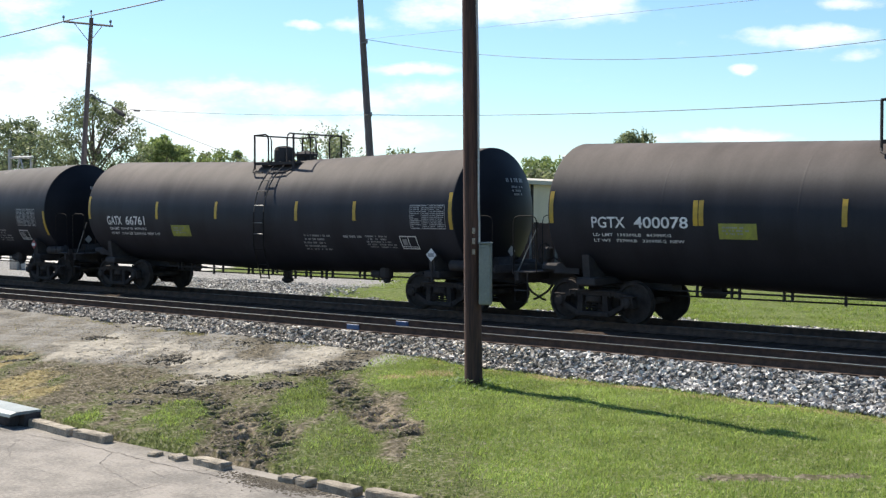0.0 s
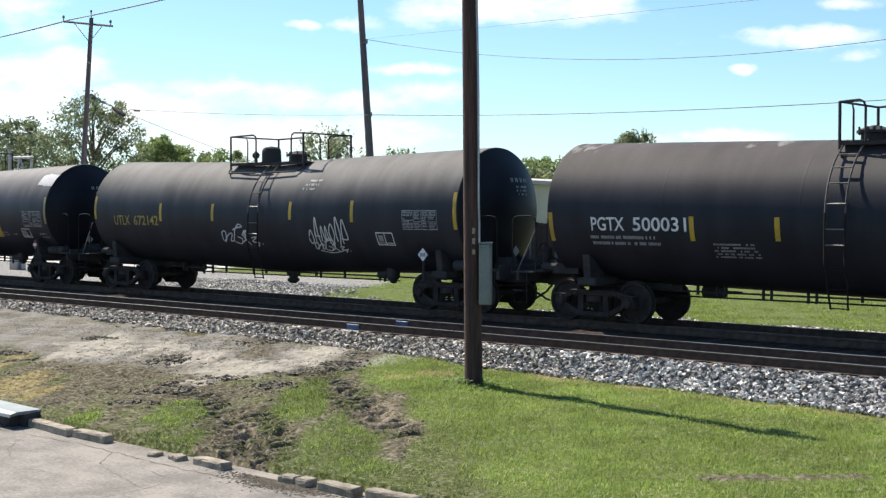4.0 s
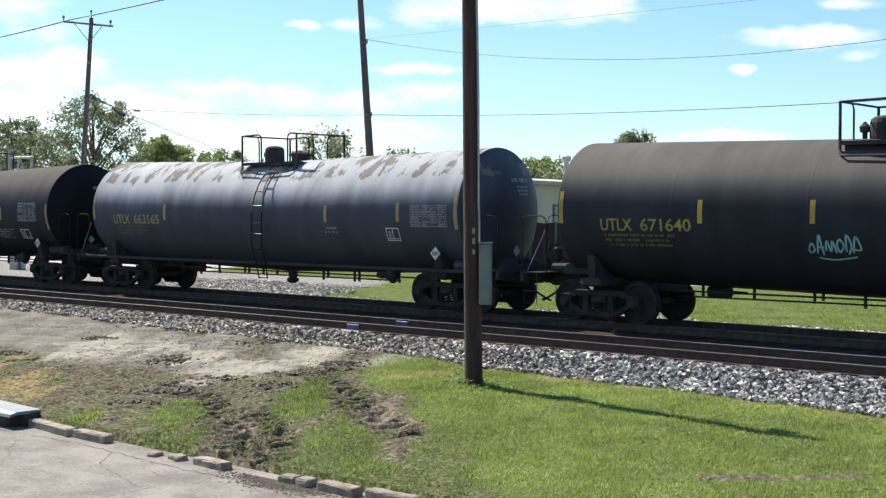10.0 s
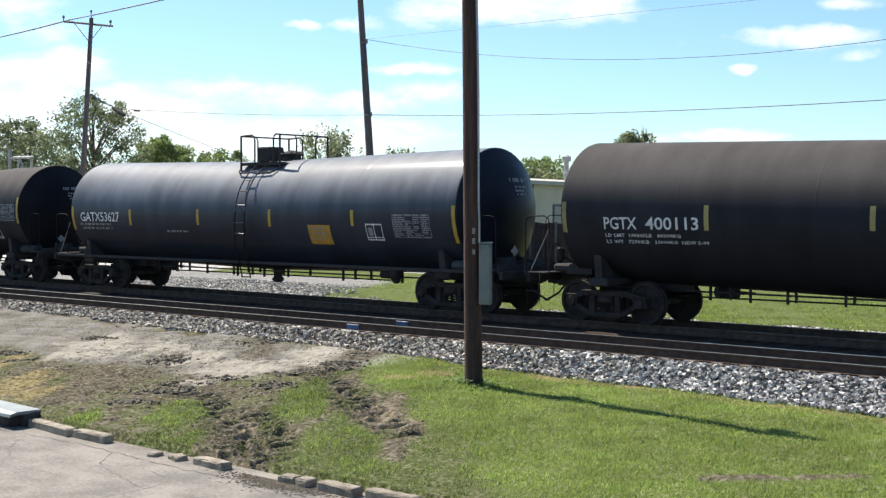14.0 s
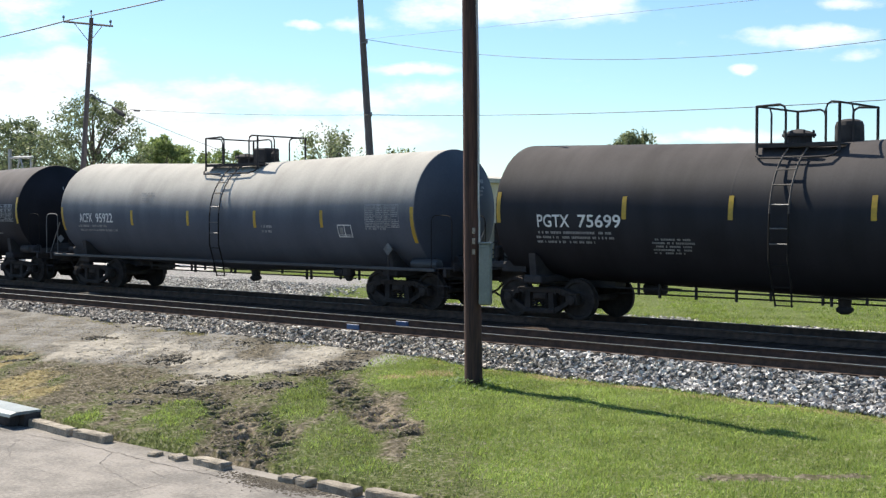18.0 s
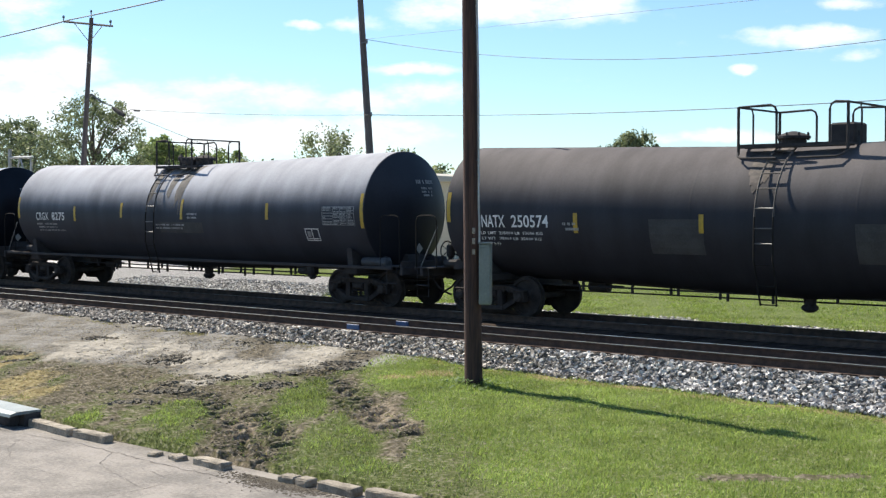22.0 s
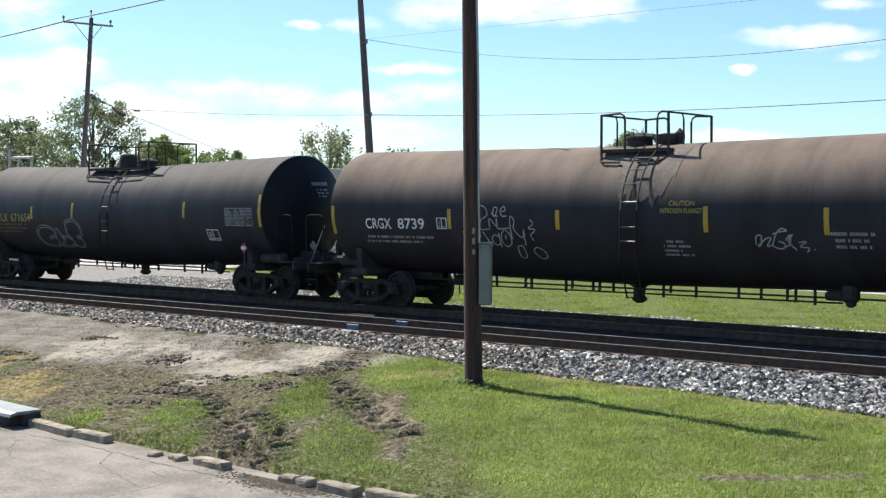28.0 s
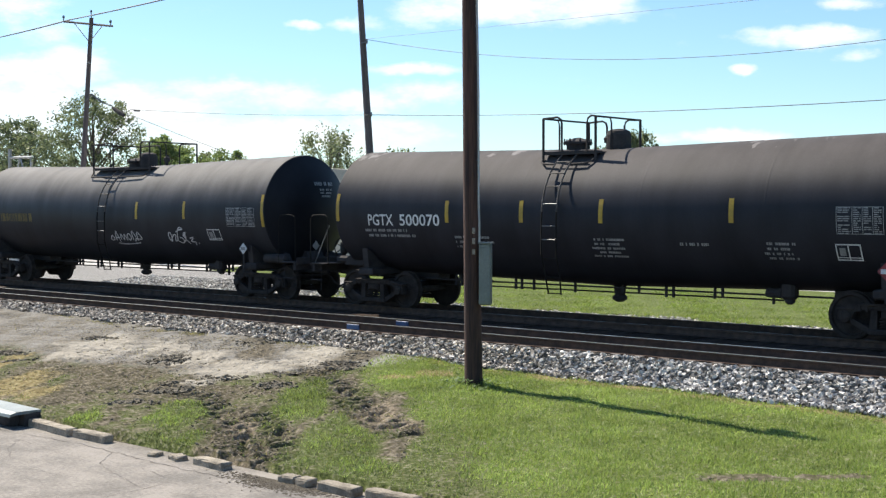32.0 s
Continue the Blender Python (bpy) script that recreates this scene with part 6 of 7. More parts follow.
tank_car(-160.51, 15.08, P_SPOTTED, "black railway tank car with pale spots and yellow reflective strips",
         ("PGTX  500070", -6.45, -4.01, -15.9, -5.0), "W",
         refl=((-3.82, -12.4, 7.4), (-1.59, -11.8, 7.1), (0.57, -11.9, 7.9), (3.69, -10.6, 8.0)),
         marks=(("text", -6.59, -4.67, -30.0, -19.3), ("text", -3.64, -2.46, -39.7, -25.0), ("text", 0.27, 1.23, -45.7, -24.9), ("text", 4.33, 5.09, -43.3, -25.7), ("text", 2.47, 3.23, -32.6, -27.4), ("data", 5.88, 6.78, -18.3, 1.6), ("box", 5.81, 6.31, -40.3, -25.9),),
         hazard=("red", 6.8, 1.35),
         walkway=(-1.45, -0.01, -0.0, "round"), sag=0.14)
tank_car(-178.51, 14.98, P_GREY, "grey-black railway tank car with white graffiti tags",
         None, "Y",
         refl=((1.7, -11.8, 7.9), (4.03, -11.3, 8.2)),
         marks=(("bars", -6.21, -3.95, -16.2, -5.8), ("data", 5.96, 7.15, -18.9, 1.2), ("box", 5.0, 5.57, -36.3, -22.6),),
         sprays=(("white", "loops", 0.12, 1.78, -46, -25.9), ("white", "round", 3.11, 4.47, -46.3, -20.5),),
         hazard=("white", 6.59, 1.4),
         walkway=(-1.5, 1.5, 0.2, "round"))


# ---- utility poles and wires ----
def pole_mesh(pts, r0, r1, seg=14):
    bm = bmesh.new()
    a, b = Vector(pts[0]), Vector(pts[-1])
    n = 10
    tube(bm, [a.lerp(b, k / n) for k in range(n + 1)], r0, seg, r1)
    return done(bm, True)


def near_pole():
    p = thing("utility_pole", "dark wooden utility pole with a grey box on the lawn", "utility pole", pose(-14.1, 16.75, -0.55))
    part("shaft", pole_mesh([(0, 0, -0.3), (-0.02, 0, 4.2), (-0.12, -0.03, 8.2)], 0.158, 0.108), M_POLE, p, "creosoted timber shaft with checks")
    bm = bmesh.new()
    box(bm, 0.1, 0.3, -0.2, 0.02, 1.42, 2.46, 0.02)
    b = part("meter_box", bm, M_BOX, p, "grey sheet-metal utility box", pose(0.02, 0.0, 0, rz=30))
    bm = bmesh.new()
    box(bm, 0.115, 0.285, -0.208, -0.2, 1.46, 2.4, 0.003)
    part("box_door", bm, M_BOX, b)
    bm = bmesh.new()
    box(bm, 0.09, 0.31, -0.22, 0.03, 2.46, 2.485, 0.005)
    part("box_lid", bm, M_BOX, b)
    bm = bmesh.new()
    tube(bm, [(0.17, -0.06, 2.48), (0.17, -0.06, 2.8), (0.145, -0.05, 3.1), (0.13, -0.04, 5.0), (0.07, -0.04, 7.6)], 0.018, 6)
    part("conduit", bm, M_PALESTEEL, p, "thin grey conduit")
    bm = bmesh.new()
    box(bm, -0.22, 0.02, 0.1, 0.32, 7.2, 7.6, 0.03)
    part("bracket", bm, M_GREYSTEEL, p, "small cable bracket near the top")
    for k, z in enumerate((2.68, 2.5, 2.32)):
        bm = bmesh.new()
        box(bm, -0.026, 0.026, -0.161, -0.148, z - 0.05, z + 0.05, 0.004)
        part("metal_tag", bm, M_TAG, p, "small worn metal tag", pose(0, 0, 0, rz=38))


M_TAG = mat("tarnished_tag", (0.34, 0.29, 0.24), (0.12, 0.09, 0.07), 0.6, 0.2, 20, 60, 0)
M_BOX = mat("grey_green_enamel", (0.19, 0.21, 0.2), (0.14, 0.16, 0.15), 0.55, 0.2, 2, 30, 0.1)
near_pole()


def far_pole_left():
    p = thing("utility_pole", "tall grey wooden utility pole with a crossarm and street lamp", "utility pole", pose(-65.7, 42, -0.42))
    part("shaft", pole_mesh([(0.0, 0, -0.3), (1.6, 0, 13.9)], 0.19, 0.115), M_FARPOLE, p)
    c = Vector((1.5, -0.15, 13.55))
    bm = bmesh.new()
    tube(bm, [c + Vector((-1.5, -0.7, 0.2)), c + Vector((1.4, 0.7, -0.2))], 0.06, 4)
    arm = part("crossarm", bm, M_FARPOLE, p)
    for q in (-1.45, 1.3):
        bm = bmesh.new()
        a = c + Vector((q, q * 0.48, -0.14 * q + 0.06))
        lathe(bm, [(0, 0.03), (0.1, 0.03), (0.13, 0.07), (0.22, 0.075), (0.28, 0.04)], 10, "z", a)
        part("insulator", bm, M_GREYSTEEL, arm)
    bm = bmesh.new()
    lathe(bm, [(0, 0.03), (0.35, 0.03), (0.38, 0.08), (0.48, 0.05)], 10, "z", (1.58, 0, 13.85))
    part("insulator", bm, M_GREYSTEEL, p)
    for s in (-1, 1):
        bm = bmesh.new()
        tube(bm, [c + Vector((s * 0.85, s * 0.41, -s * 0.12)), c + Vector((-0.05, 0.1, -1.05))], 0.025, 5)
        part("brace", bm, M_PALESTEEL, p)
    bm = bmesh.new()
    tube(bm, [(1.0, -0.1, 9.1), (1.7, -0.1, 9.5), (2.7, -0.1, 9.0), (3.7, -0.1, 8.75)], 0.05, 6)
    lamp = part("lamp_arm", bm, M_GREYSTEEL, p, "curved lamp bracket")
    bm = bmesh.new()
    lathe(bm, [(-0.6, 0.05), (-0.35, 0.11), (0.3, 0.14), (0.6, 0.1), (0.7, 0.03)], 12, "x", (0, 0, 0))
    part("lamp_head", bm, M_STEEL, lamp, "unlit cobra-head street lamp", pose(4.3, -0.1, 8.4, ry=24))
    bm = bmesh.new()
    box(bm, 1.38, 1.62, -0.2, -0.1, 11.25, 11.36, 0.02)
    part("bracket", bm, M_GREYSTEEL, p)


def far_pole_mid():
    p = thing("utility_pole", "leaning brown wooden utility pole behind the tracks", "utility pole", pose(-43.15, 44, -0.42))
    part("shaft", pole_mesh([(0.03, 0, -0.3), (-1.36, 0, 16.2)], 0.22, 0.125), M_FARPOLE, p)
    for z in (7.45, 10.95):
        bm = bmesh.new()
        x = -0.08 * z
        lathe(bm, [(-0.1, 0.04), (0.0, 0.065), (0.12, 0.04)], 10, "z", (x + 0.36, -0.15, z))
        box(bm, x, x + 0.36, -0.18, -0.12, z - 0.05, z)
        part("insulator", bm, M_GREYSTEEL, p)


far_pole_left()
far_pole_mid()


def wire(name, a, b, sag, r, label):
    a, b, bm = Vector(a), Vector(b), bmesh.new()
    tube(bm, [a.lerp(b, k / 24) - Vector((0, 0, sag * 4 * (k / 24) * (1 - k / 24))) for k in range(25)], r, 5)
    tagged(part(name, bm, M_WIRE), label, "cable")


wire("power_line", (-121.95, 60.0, 17.9), (-65.48, 41.5, 13.45), 0.25, 0.042, "thick black power line running away from the crossarm pole")
wire("power_line", (-65.48, 41.5, 13.45), (-22, 24.5, 9.55), 0.1, 0.034, "thick black power line passing over the tracks")
wire("phone_line", (-61.0, 42.4, 8.1), (-43.59, 43.8, 7.02), 0.12, 0.015, "thin telephone wire between two poles")
wire("phone_line", (-43.59, 43.8, 7.02), (2, 44, 6.9), 0.65, 0.016, "thin telephone wire hung across the sky")
wire("power_line", (-43.7, 43.8, 10.65), (2, 44, 11.36), 2.67, 0.012, "thin sagging power wire across the sky")
wire("guy_wire", (-61.21, 42.0, 8.0), (-53.5, 46.5, 4.7), 0.1, 0.013, "thin guy wire from the crossarm pole")
wire("power_line", (-43.7, 43.8, 10.65), (0.85, 29.76, 7.53), 0.0, 0.007, "thin high power wire rising over the tracks")
bm = bmesh.new()
lathe(bm, [(-0.3, 0.02), (-0.2, 0.06), (0.2, 0.06), (0.3, 0.02)], 8, "x", (0, 0, 0))
tagged(part("cable_splice", bm, M_WIRE, m=pose(-60.4, 42.45, 8.0, ry=6)), "dark splice case hung on a telephone wire", "splice case")


# ---- trees ----
LEAF_A = leaf_mat("spring_leaves", (0.078, 0.106, 0.05), (0.235, 0.272, 0.14))
LEAF_L = leaf_mat("light_spring_leaves", (0.1, 0.15, 0.045), (0.27, 0.335, 0.12))
LEAF_B = leaf_mat("grey_green_leaves", (0.1, 0.13, 0.065), (0.29, 0.33, 0.17))
LEAF_D = leaf_mat("deep_green_leaves", (0.07, 0.088, 0.048), (0.195, 0.222, 0.122))
LEAF_C = leaf_mat("hazy_green_leaves", (0.095, 0.118, 0.055), (0.23, 0.265, 0.13))


def tree(x, y, h, w, seed, leaf, n=2600, size=0.22, bare=0.35, ground_z=-0.42, words="leafy green tree in spring leaf", clusters=44, plume=1.0):
    """Tapered trunk, limbs and a crown of loose leaf clumps with gaps."""
    rng = random.Random(seed)
    t = thing("tree", words, "tree", pose(x, y, ground_z))
    bm = bmesh.new()
    tube(bm, [(0, 0, -0.2), (0.1 * w / 4, 0, h * 0.25), (0, 0.1, h * 0.5), (0.15, 0, h * 0.8)], 0.024 * h, 8, 0.006 * h)
    trunk = part("trunk", done(bm, True), M_BARK, t)
    clumps = []
    for k in range(clusters):
        a, f = rng.uniform(0, 6.28), rng.uniform(0.05, 1.0)
        z = h * (bare + (0.97 - bare) * f)
        rr = w / 2 * math.sqrt(max(0.08, 1 - ((f - 0.38) / 0.68) ** 2)) * rng.uniform(0.04, 1.0) ** 0.6
        c = Vector((rr * math.cos(a), rr * math.sin(a), z))
        clumps.append((c, rng.uniform(0.08, 0.17) * w * (1.1 - 0.4 * f)))
        s = Vector((0, 0, h * (bare * 0.6 + 0.6 * f)))
        if k % 3 == 0:
            limb = bmesh.new()
            tube(limb, [s, s.lerp(c, 0.55) + Vector((0, 0, 0.04 * h)), c], 0.007 * h, 5, 0.002 * h)
            part("limb", limb, M_BARK, trunk)
    g = np.random.default_rng(seed)
    per = n // len(clumps)
    verts, faces = [], []
    for c, r in clumps:
        d = g.normal(size=(per, 3))
        d /= np.linalg.norm(d, axis=1)[:, None]
        p = np.array(c) + d * (r * g.uniform(0.25, 1.12, (per, 1))) * np.array((1 / plume ** 0.7, 1 / plume ** 0.7, 0.8 * plume))
        u = g.normal(size=(per, 3))
        u /= np.linalg.norm(u, axis=1)[:, None]
        v = np.cross(u, g.normal(size=(per, 3)))
        v /= np.linalg.norm(v, axis=1)[:, None]
        s = size * g.uniform(0.5, 1.2, (per, 1))
        q = np.stack([p - u * s, p - v * s * 0.5, p + u * s, p + v * s * 0.5], 1).reshape(-1, 3)
        b = len(verts)
        verts += q.tolist()
        faces += [(b + 4 * i, b + 4 * i + 1, b + 4 * i + 2, b + 4 * i + 3) for i in range(per)]
    part("crown", raw_mesh(verts, faces), leaf, t, "crown of small loose leaves")
    return t


tree(-73.3, 48, 10.6, 7.8, 1, LEAF_A, 15000, 0.12, 0.05, words="tall airy tree with sparse spring leaves", clusters=110)
tree(-93, 55, 10.1, 8.5, 2, LEAF_A, 13000, 0.15, 0.05, words="broad green tree at the edge of the lot", clusters=110)
tree(-102, 57, 10.6, 11, 3, LEAF_D, 13000, 0.15, 0.05, words="dense dark green tree at the edge of the lot", clusters=110)
tree(-78.2, 57, 8.3, 5.4, 4, LEAF_L, 13000, 0.15, 0.03, words="low rounded light green tree beside a taller one", clusters=120)
tree(-86.5, 64, 8.2, 6.5, 5, LEAF_L, 9000, 0.16, 0.05, words="light green tree behind the lot")
tree(-82, 66, 7.6, 7.0, 18, LEAF_L, 8000, 0.16, 0.05, words="light green tree behind the lot")
tree(-91, 76, 7.4, 9.0, 6, LEAF_C, 4000, 0.25, 0.05, words="hazy green tree far behind the tracks")
tree(-98, 79, 8.2, 10.0, 7, LEAF_C, 4000, 0.25, 0.05, words="hazy green tree far behind the tracks")
tree(-63.3, 60, 8.0, 6.4, 8, LEAF_B, 10000, 0.12, 0.05, words="small tree with upright leafy branches", clusters=150, plume=2.0)
tree(-59.5, 63, 6.9, 3.6, 9, LEAF_B, 3600, 0.12, 0.2, words="small tree with upright leafy branches", clusters=70, plume=2.0)
tree(-82.4, 127.4, 11.9, 7.2, 10, LEAF_B, 18000, 0.2, 0.05, words="green tree rising behind a tan building", clusters=170, plume=1.6)
tree(-85.5, 124.6, 10.2, 6.5, 11, LEAF_D, 12000, 0.2, 0.05, words="dark tree rising behind a tan building", clusters=150, plume=1.3)
tree(-72.9, 159.8, 10.9, 8.5, 12, LEAF_B, 15000, 0.24, 0.05, words="dark tree beside a round-roofed hut", clusters=170, plume=1.5)
tree(-75.4, 157.6, 10.5, 7.5, 21, LEAF_D, 12000, 0.24, 0.05, words="dark tree behind a tan building", clusters=140, plume=1.5)
tree(-76.5, 152.6, 9.4, 9.0, 13, LEAF_C, 12000, 0.24, 0.05, words="hazy tree behind a tan building", clusters=140, plume=1.5)
tree(-67.6, 160.5, 10.5, 7.0, 14, LEAF_C, 3000, 0.14, 0.2, words="pale thinly leaved tree behind a hut", clusters=70)
tree(-81.7, 148.0, 8.9, 13.0, 15, LEAF_C, 9000, 0.3, 0.05, words="hazy tree behind a tan building", clusters=110)
tree(-90.6, 120.1, 8.8, 9.0, 20, LEAF_L, 9000, 0.22, 0.05, words="light green tree behind a tan building", clusters=120)
tree(-62, 84, 6.2, 9.0, 16, LEAF_C, 4000, 0.25, 0.05, words="hazy tree far behind the tracks")
tree(-76, 86, 6.4, 10.0, 17, LEAF_C, 4000, 0.25, 0.05, words="hazy tree far behind the tracks")
tree(-54, 84, 6.4, 8.0, 19, LEAF_L, 6000, 0.18, 0.05, words="light green tree far behind the tracks", clusters=90)


# ---- buildings beyond the tracks ----
def long_building():
    b = thing("building", "long low tan building with a pale metal roof", "building", pose(-44.2, 57.5, -0.42, rz=102.7))
    bm = bmesh.new()
    box(bm, -9, 81.5, 0, 16, 0, 4.35, 0.02)
    part("wall", bm, M_TAN, b)
    bm = bmesh.new()
    vs = [[bm.verts.new((x, y, z)) for y, z in ((-0.35, 4.3), (-0.35, 4.52), (8, 5.1), (16.3, 4.52), (16.3, 4.3))] for x in (-9.3, 81.8)]
    bm.faces.new(vs[0]), bm.faces.new(vs[1][::-1])
    for k in range(5):
        bm.faces.new((vs[0][k], vs[1][k], vs[1][(k + 1) % 5], vs[0][(k + 1) % 5]))
    part("roof", bm, M_ROOFPALE, b, "pale low-pitched metal roof")
    for k in range(13):
        bm = bmesh.new()
        tube(bm, [(-6 + 6 * k, -0.08, 4.3), (-6 + 6 * k, -0.08, 0.1)], 0.08, 6)
        part("downpipe", bm, M_STEEL, b, "dark downpipe")
    for x in (3.0, 15.5, 33.0, 51.0):
        bm = bmesh.new()
        box(bm, x, x + 2.6, -0.06, 0.05, 1.6, 3.2, 0.02)
        w = part("window", bm, M_GREYSTEEL, b, "pale framed window")
        bm = bmesh.new()
        box(bm, x + 0.15, x + 2.45, -0.09, -0.065, 1.75, 3.05)
        part("pane", bm, M_ROOFPALE, w, "pale window blind")
    for x in (12.0, 27.0, 30.5):
        bm = bmesh.new()
        lathe(bm, [(4.6, 0.16), (6.0, 0.16), (6.05, 0.3), (6.35, 0.3), (6.45, 0.1)], 10, "z", (x, 3.0, 0))
        part("roof_vent", bm, M_PALESTEEL, b, "pale roof vent pipe")


M_HUT = mat("pinkish_tan_stucco", (0.56, 0.43, 0.31), (0.47, 0.35, 0.25), 0.9, 0, 0.6, 20, 0.2)


def round_hut():
    b = thing("building", "pinkish tan hut with a rounded roof and dark doorway", "building", pose(-25.34, 62, -0.42, rz=-28))
    half, base, rise = 4.9, 1.77, 3.1
    arc = [(half * math.cos(a), base + rise * math.sin(a)) for a in np.linspace(0, math.pi, 29)]
    outline = [(half, 0)] + arc + [(-half, 0)]
    bm = bmesh.new()
    ends = [[bm.verts.new((x, y, z)) for x, z in outline] for y in (0, 0.3)]
    bm.faces.new(ends[0]), bm.faces.new(ends[1][::-1])
    for k in range(len(outline)):
        q = (k + 1) % len(outline)
        bm.faces.new((ends[0][k], ends[1][k], ends[1][q], ends[0][q]))
    part("wall", bm, M_HUT, b)
    bm = bmesh.new()
    rings = [[bm.verts.new((x * f, y, z * f)) for x, z in outline] for y, f in ((0.3, 1.0), (0.3, 0.985), (14, 0.985), (14, 1.0))]
    for a, c in zip(rings, rings[1:] + rings[:1]):
        for k in range(len(outline) - 1):
            bm.faces.new((a[k], c[k], c[k + 1], a[k + 1]))
    part("roof", bm, M_ROOFPALE, b, "ribbed rounded metal roof")
    for k in range(12):
        bm = bmesh.new()
        tube(bm, [(1.004 * x, 1.0 + k * 1.1, 1.004 * z) for x, z in arc], 0.05, 5)
        part("roof_rib", bm, M_ROOFPALE, b)
    bm = bmesh.new()
    box(bm, -2.63, -1.38, -0.05, 0.1, 0.0, 3.34, 0.02)
    door = part("doorway", bm, M_BROWN, b, "dark brown doorway")
    bm = bmesh.new()
    for x in (-2.7, -1.31):
        box(bm, x - 0.07, x + 0.07, -0.07, 0.1, 0.0, 3.36, 0.01)
    box(bm, -2.77, -1.24, -0.07, 0.1, 3.36, 3.5, 0.01)
    part("door_frame", bm, M_HUT, door)
    bm = bmesh.new()
    box(bm, -1.5, -0.85, -0.06, 0.1, 3.8, 4.66, 0.02)
    w = part("window", bm, M_BROWN, b, "brown upper window")
    bm = bmesh.new()
    box(bm, -1.42, -0.93, -0.08, -0.055, 3.88, 4.58)
    part("pane", bm, M_GLASS, w)
    bm = bmesh.new()
    box(bm, -4.6, 4.6, -0.08, 0.02, 3.36, 3.44, 0.01)
    part("ledge", bm, M_HUT, b, "narrow ledge across the front")
    bm = bmesh.new()
    tube(bm, [(-2.75, -0.2, 3.7), (-2.75, -0.2, 5.0)], 0.09, 6)
    part("vent_pipe", bm, M_STEEL, b, "dark standing vent pipe")


long_building()
round_hut()
fence = thing("board_fence", "tall brown board fence with pale posts beyond the road", "fence", pose(-30, 53, -0.42))
board_bm = bmesh.new()
box(board_bm, -0.145, 0.145, -0.02, 0.02, 0.02, 2.2, 0.005)
board_me = done(board_bm)
for k in range(100):
    part("board", board_me, M_BROWN, fence, m=pose(-14 + k * 0.3, 0.012 * math.sin(k * 3.3), 0.03 * math.sin(k * 1.7)))
for k in range(19):
    bm = bmesh.new()
    box(bm, -14 + k * 1.65 - 0.06, -14 + k * 1.65 + 0.06, -0.14, -0.03, 0, 2.25, 0.01)
    part("post", bm, M_GREYSTEEL, fence, "pale fence post")


# ---- kerb ----
kerb = thing("kerb", "broken row of worn concrete kerb stones along the lawn", "kerb", pose(0, 0, 0), kind="structure")
rng = random.Random(5)
for x0, x1, low, back, turn in ((-17.77, -16.08, 0.0, 0.17, -5.5), (-16.02, -15.22, 0.0, 0.06, -1), (-14.06, -13.9, 0.06, -0.1, 20), (-13.66, -13.42, 0.05, 0.0, -14), (-13.16, -12.54, 0.02, 0.0, -3),
                                (-11.55, -11.29, 0.03, 0.0, 8), (-11.25, -11.02, 0.02, 0.02, -6), (-10.87, -10.26, 0.01, 0.02, -2), (-10.12, -9.42, 0.0, 0.05, 2), (-9.34, -8.4, 0.02, 0.06, 0), (-8.3, -7.1, 0.0, 0.06, 0), (-7.0, -5.6, 0.02, 0.06, 0)):
    bm = bmesh.new()
    box(bm, 0, x1 - x0, 10.06, 10.24, -0.95, -0.645 - low, 0.018)
    bmesh.ops.subdivide_edges(bm, edges=[e for e in bm.edges if e.calc_length() > 0.2], cuts=6)
    for v in bm.verts:
        v.co.y -= 10.15
        v.co.x += rng.uniform(-0.012, 0.012)
        v.co.y += rng.uniform(-0.008, 0.008)
        v.co.z += rng.uniform(-0.008, 0.004)
    part("kerb_stone", done(bm), M_CONCRETE, kerb, m=pose(x0, 10.15 + back, 0, rz=turn))

inlet = thing("storm_drain", "steel-topped storm drain inlet set in the kerb", "storm drain", pose(-18.05, 10.2, -0.76, rz=-2))
bm = bmesh.new()
lip = [(0.24, 0.205), (0.24, 0.25), (-0.2, 0.26), (-0.29, 0.235), (-0.31, 0.19), (-0.27, 0.2), (-0.19, 0.215)]
rings = [[bm.verts.new((x + 0.06 * (y < 0) * (k == 1), y, z - 0.02 * k)) for y, z in lip] for k, x in enumerate((-2.2, 0.72))]
bm.faces.new(rings[0]), bm.faces.new(rings[1][::-1])
for k in range(len(lip)):
    q = (k + 1) % len(lip)
    bm.faces.new((rings[0][k], rings[1][k], rings[1][q], rings[0][q]))
part("hood", bm, mat("pale_galvanised_steel", (0.28, 0.305, 0.297), (0.19, 0.21, 0.205), 0.5, 0.3, 2, 30, 0.1), inlet, "pale blue-grey steel hood with a turned-down lip")
bm = bmesh.new()
lathe(bm, [(-2.2, 0.12), (0.52, 0.12), (0.6, 0.08)], 16, "x", (0, -0.13, 0.09))
part("nose_pipe", bm, M_STEEL, inlet, "dark rounded steel nose")
bm = bmesh.new()
box(bm, -2.2, 0.75, -0.05, 0.22, -0.1, 0.2, 0.01)
part("mouth", bm, M_STEEL, inlet, "dark drain opening")

frame_post = thing("metal_frame", "pale grey metal frame beside the trees", "metal frame", pose(-78.5, 45, -0.42))
for name, pts, r in (("upright", [(0, 0, 0), (0.1, 0, 6.9)], 0.14), ("crossbar", [(0, 0, 6.35), (2.9, 0, 6.3)], 0.09), ("stay", [(0.9, 0, 5.2), (1.35, 0, 6.3)], 0.06), ("stay", [(1.9, 0, 5.2), (1.4, 0, 6.3)], 0.06), ("upright", [(2.7, 0, 0), (2.75, 0, 6.3)], 0.1)):
    bm = bmesh.new()
    tube(bm, pts, r, 6)
    part(name, bm, M_PALESTEEL, frame_post)

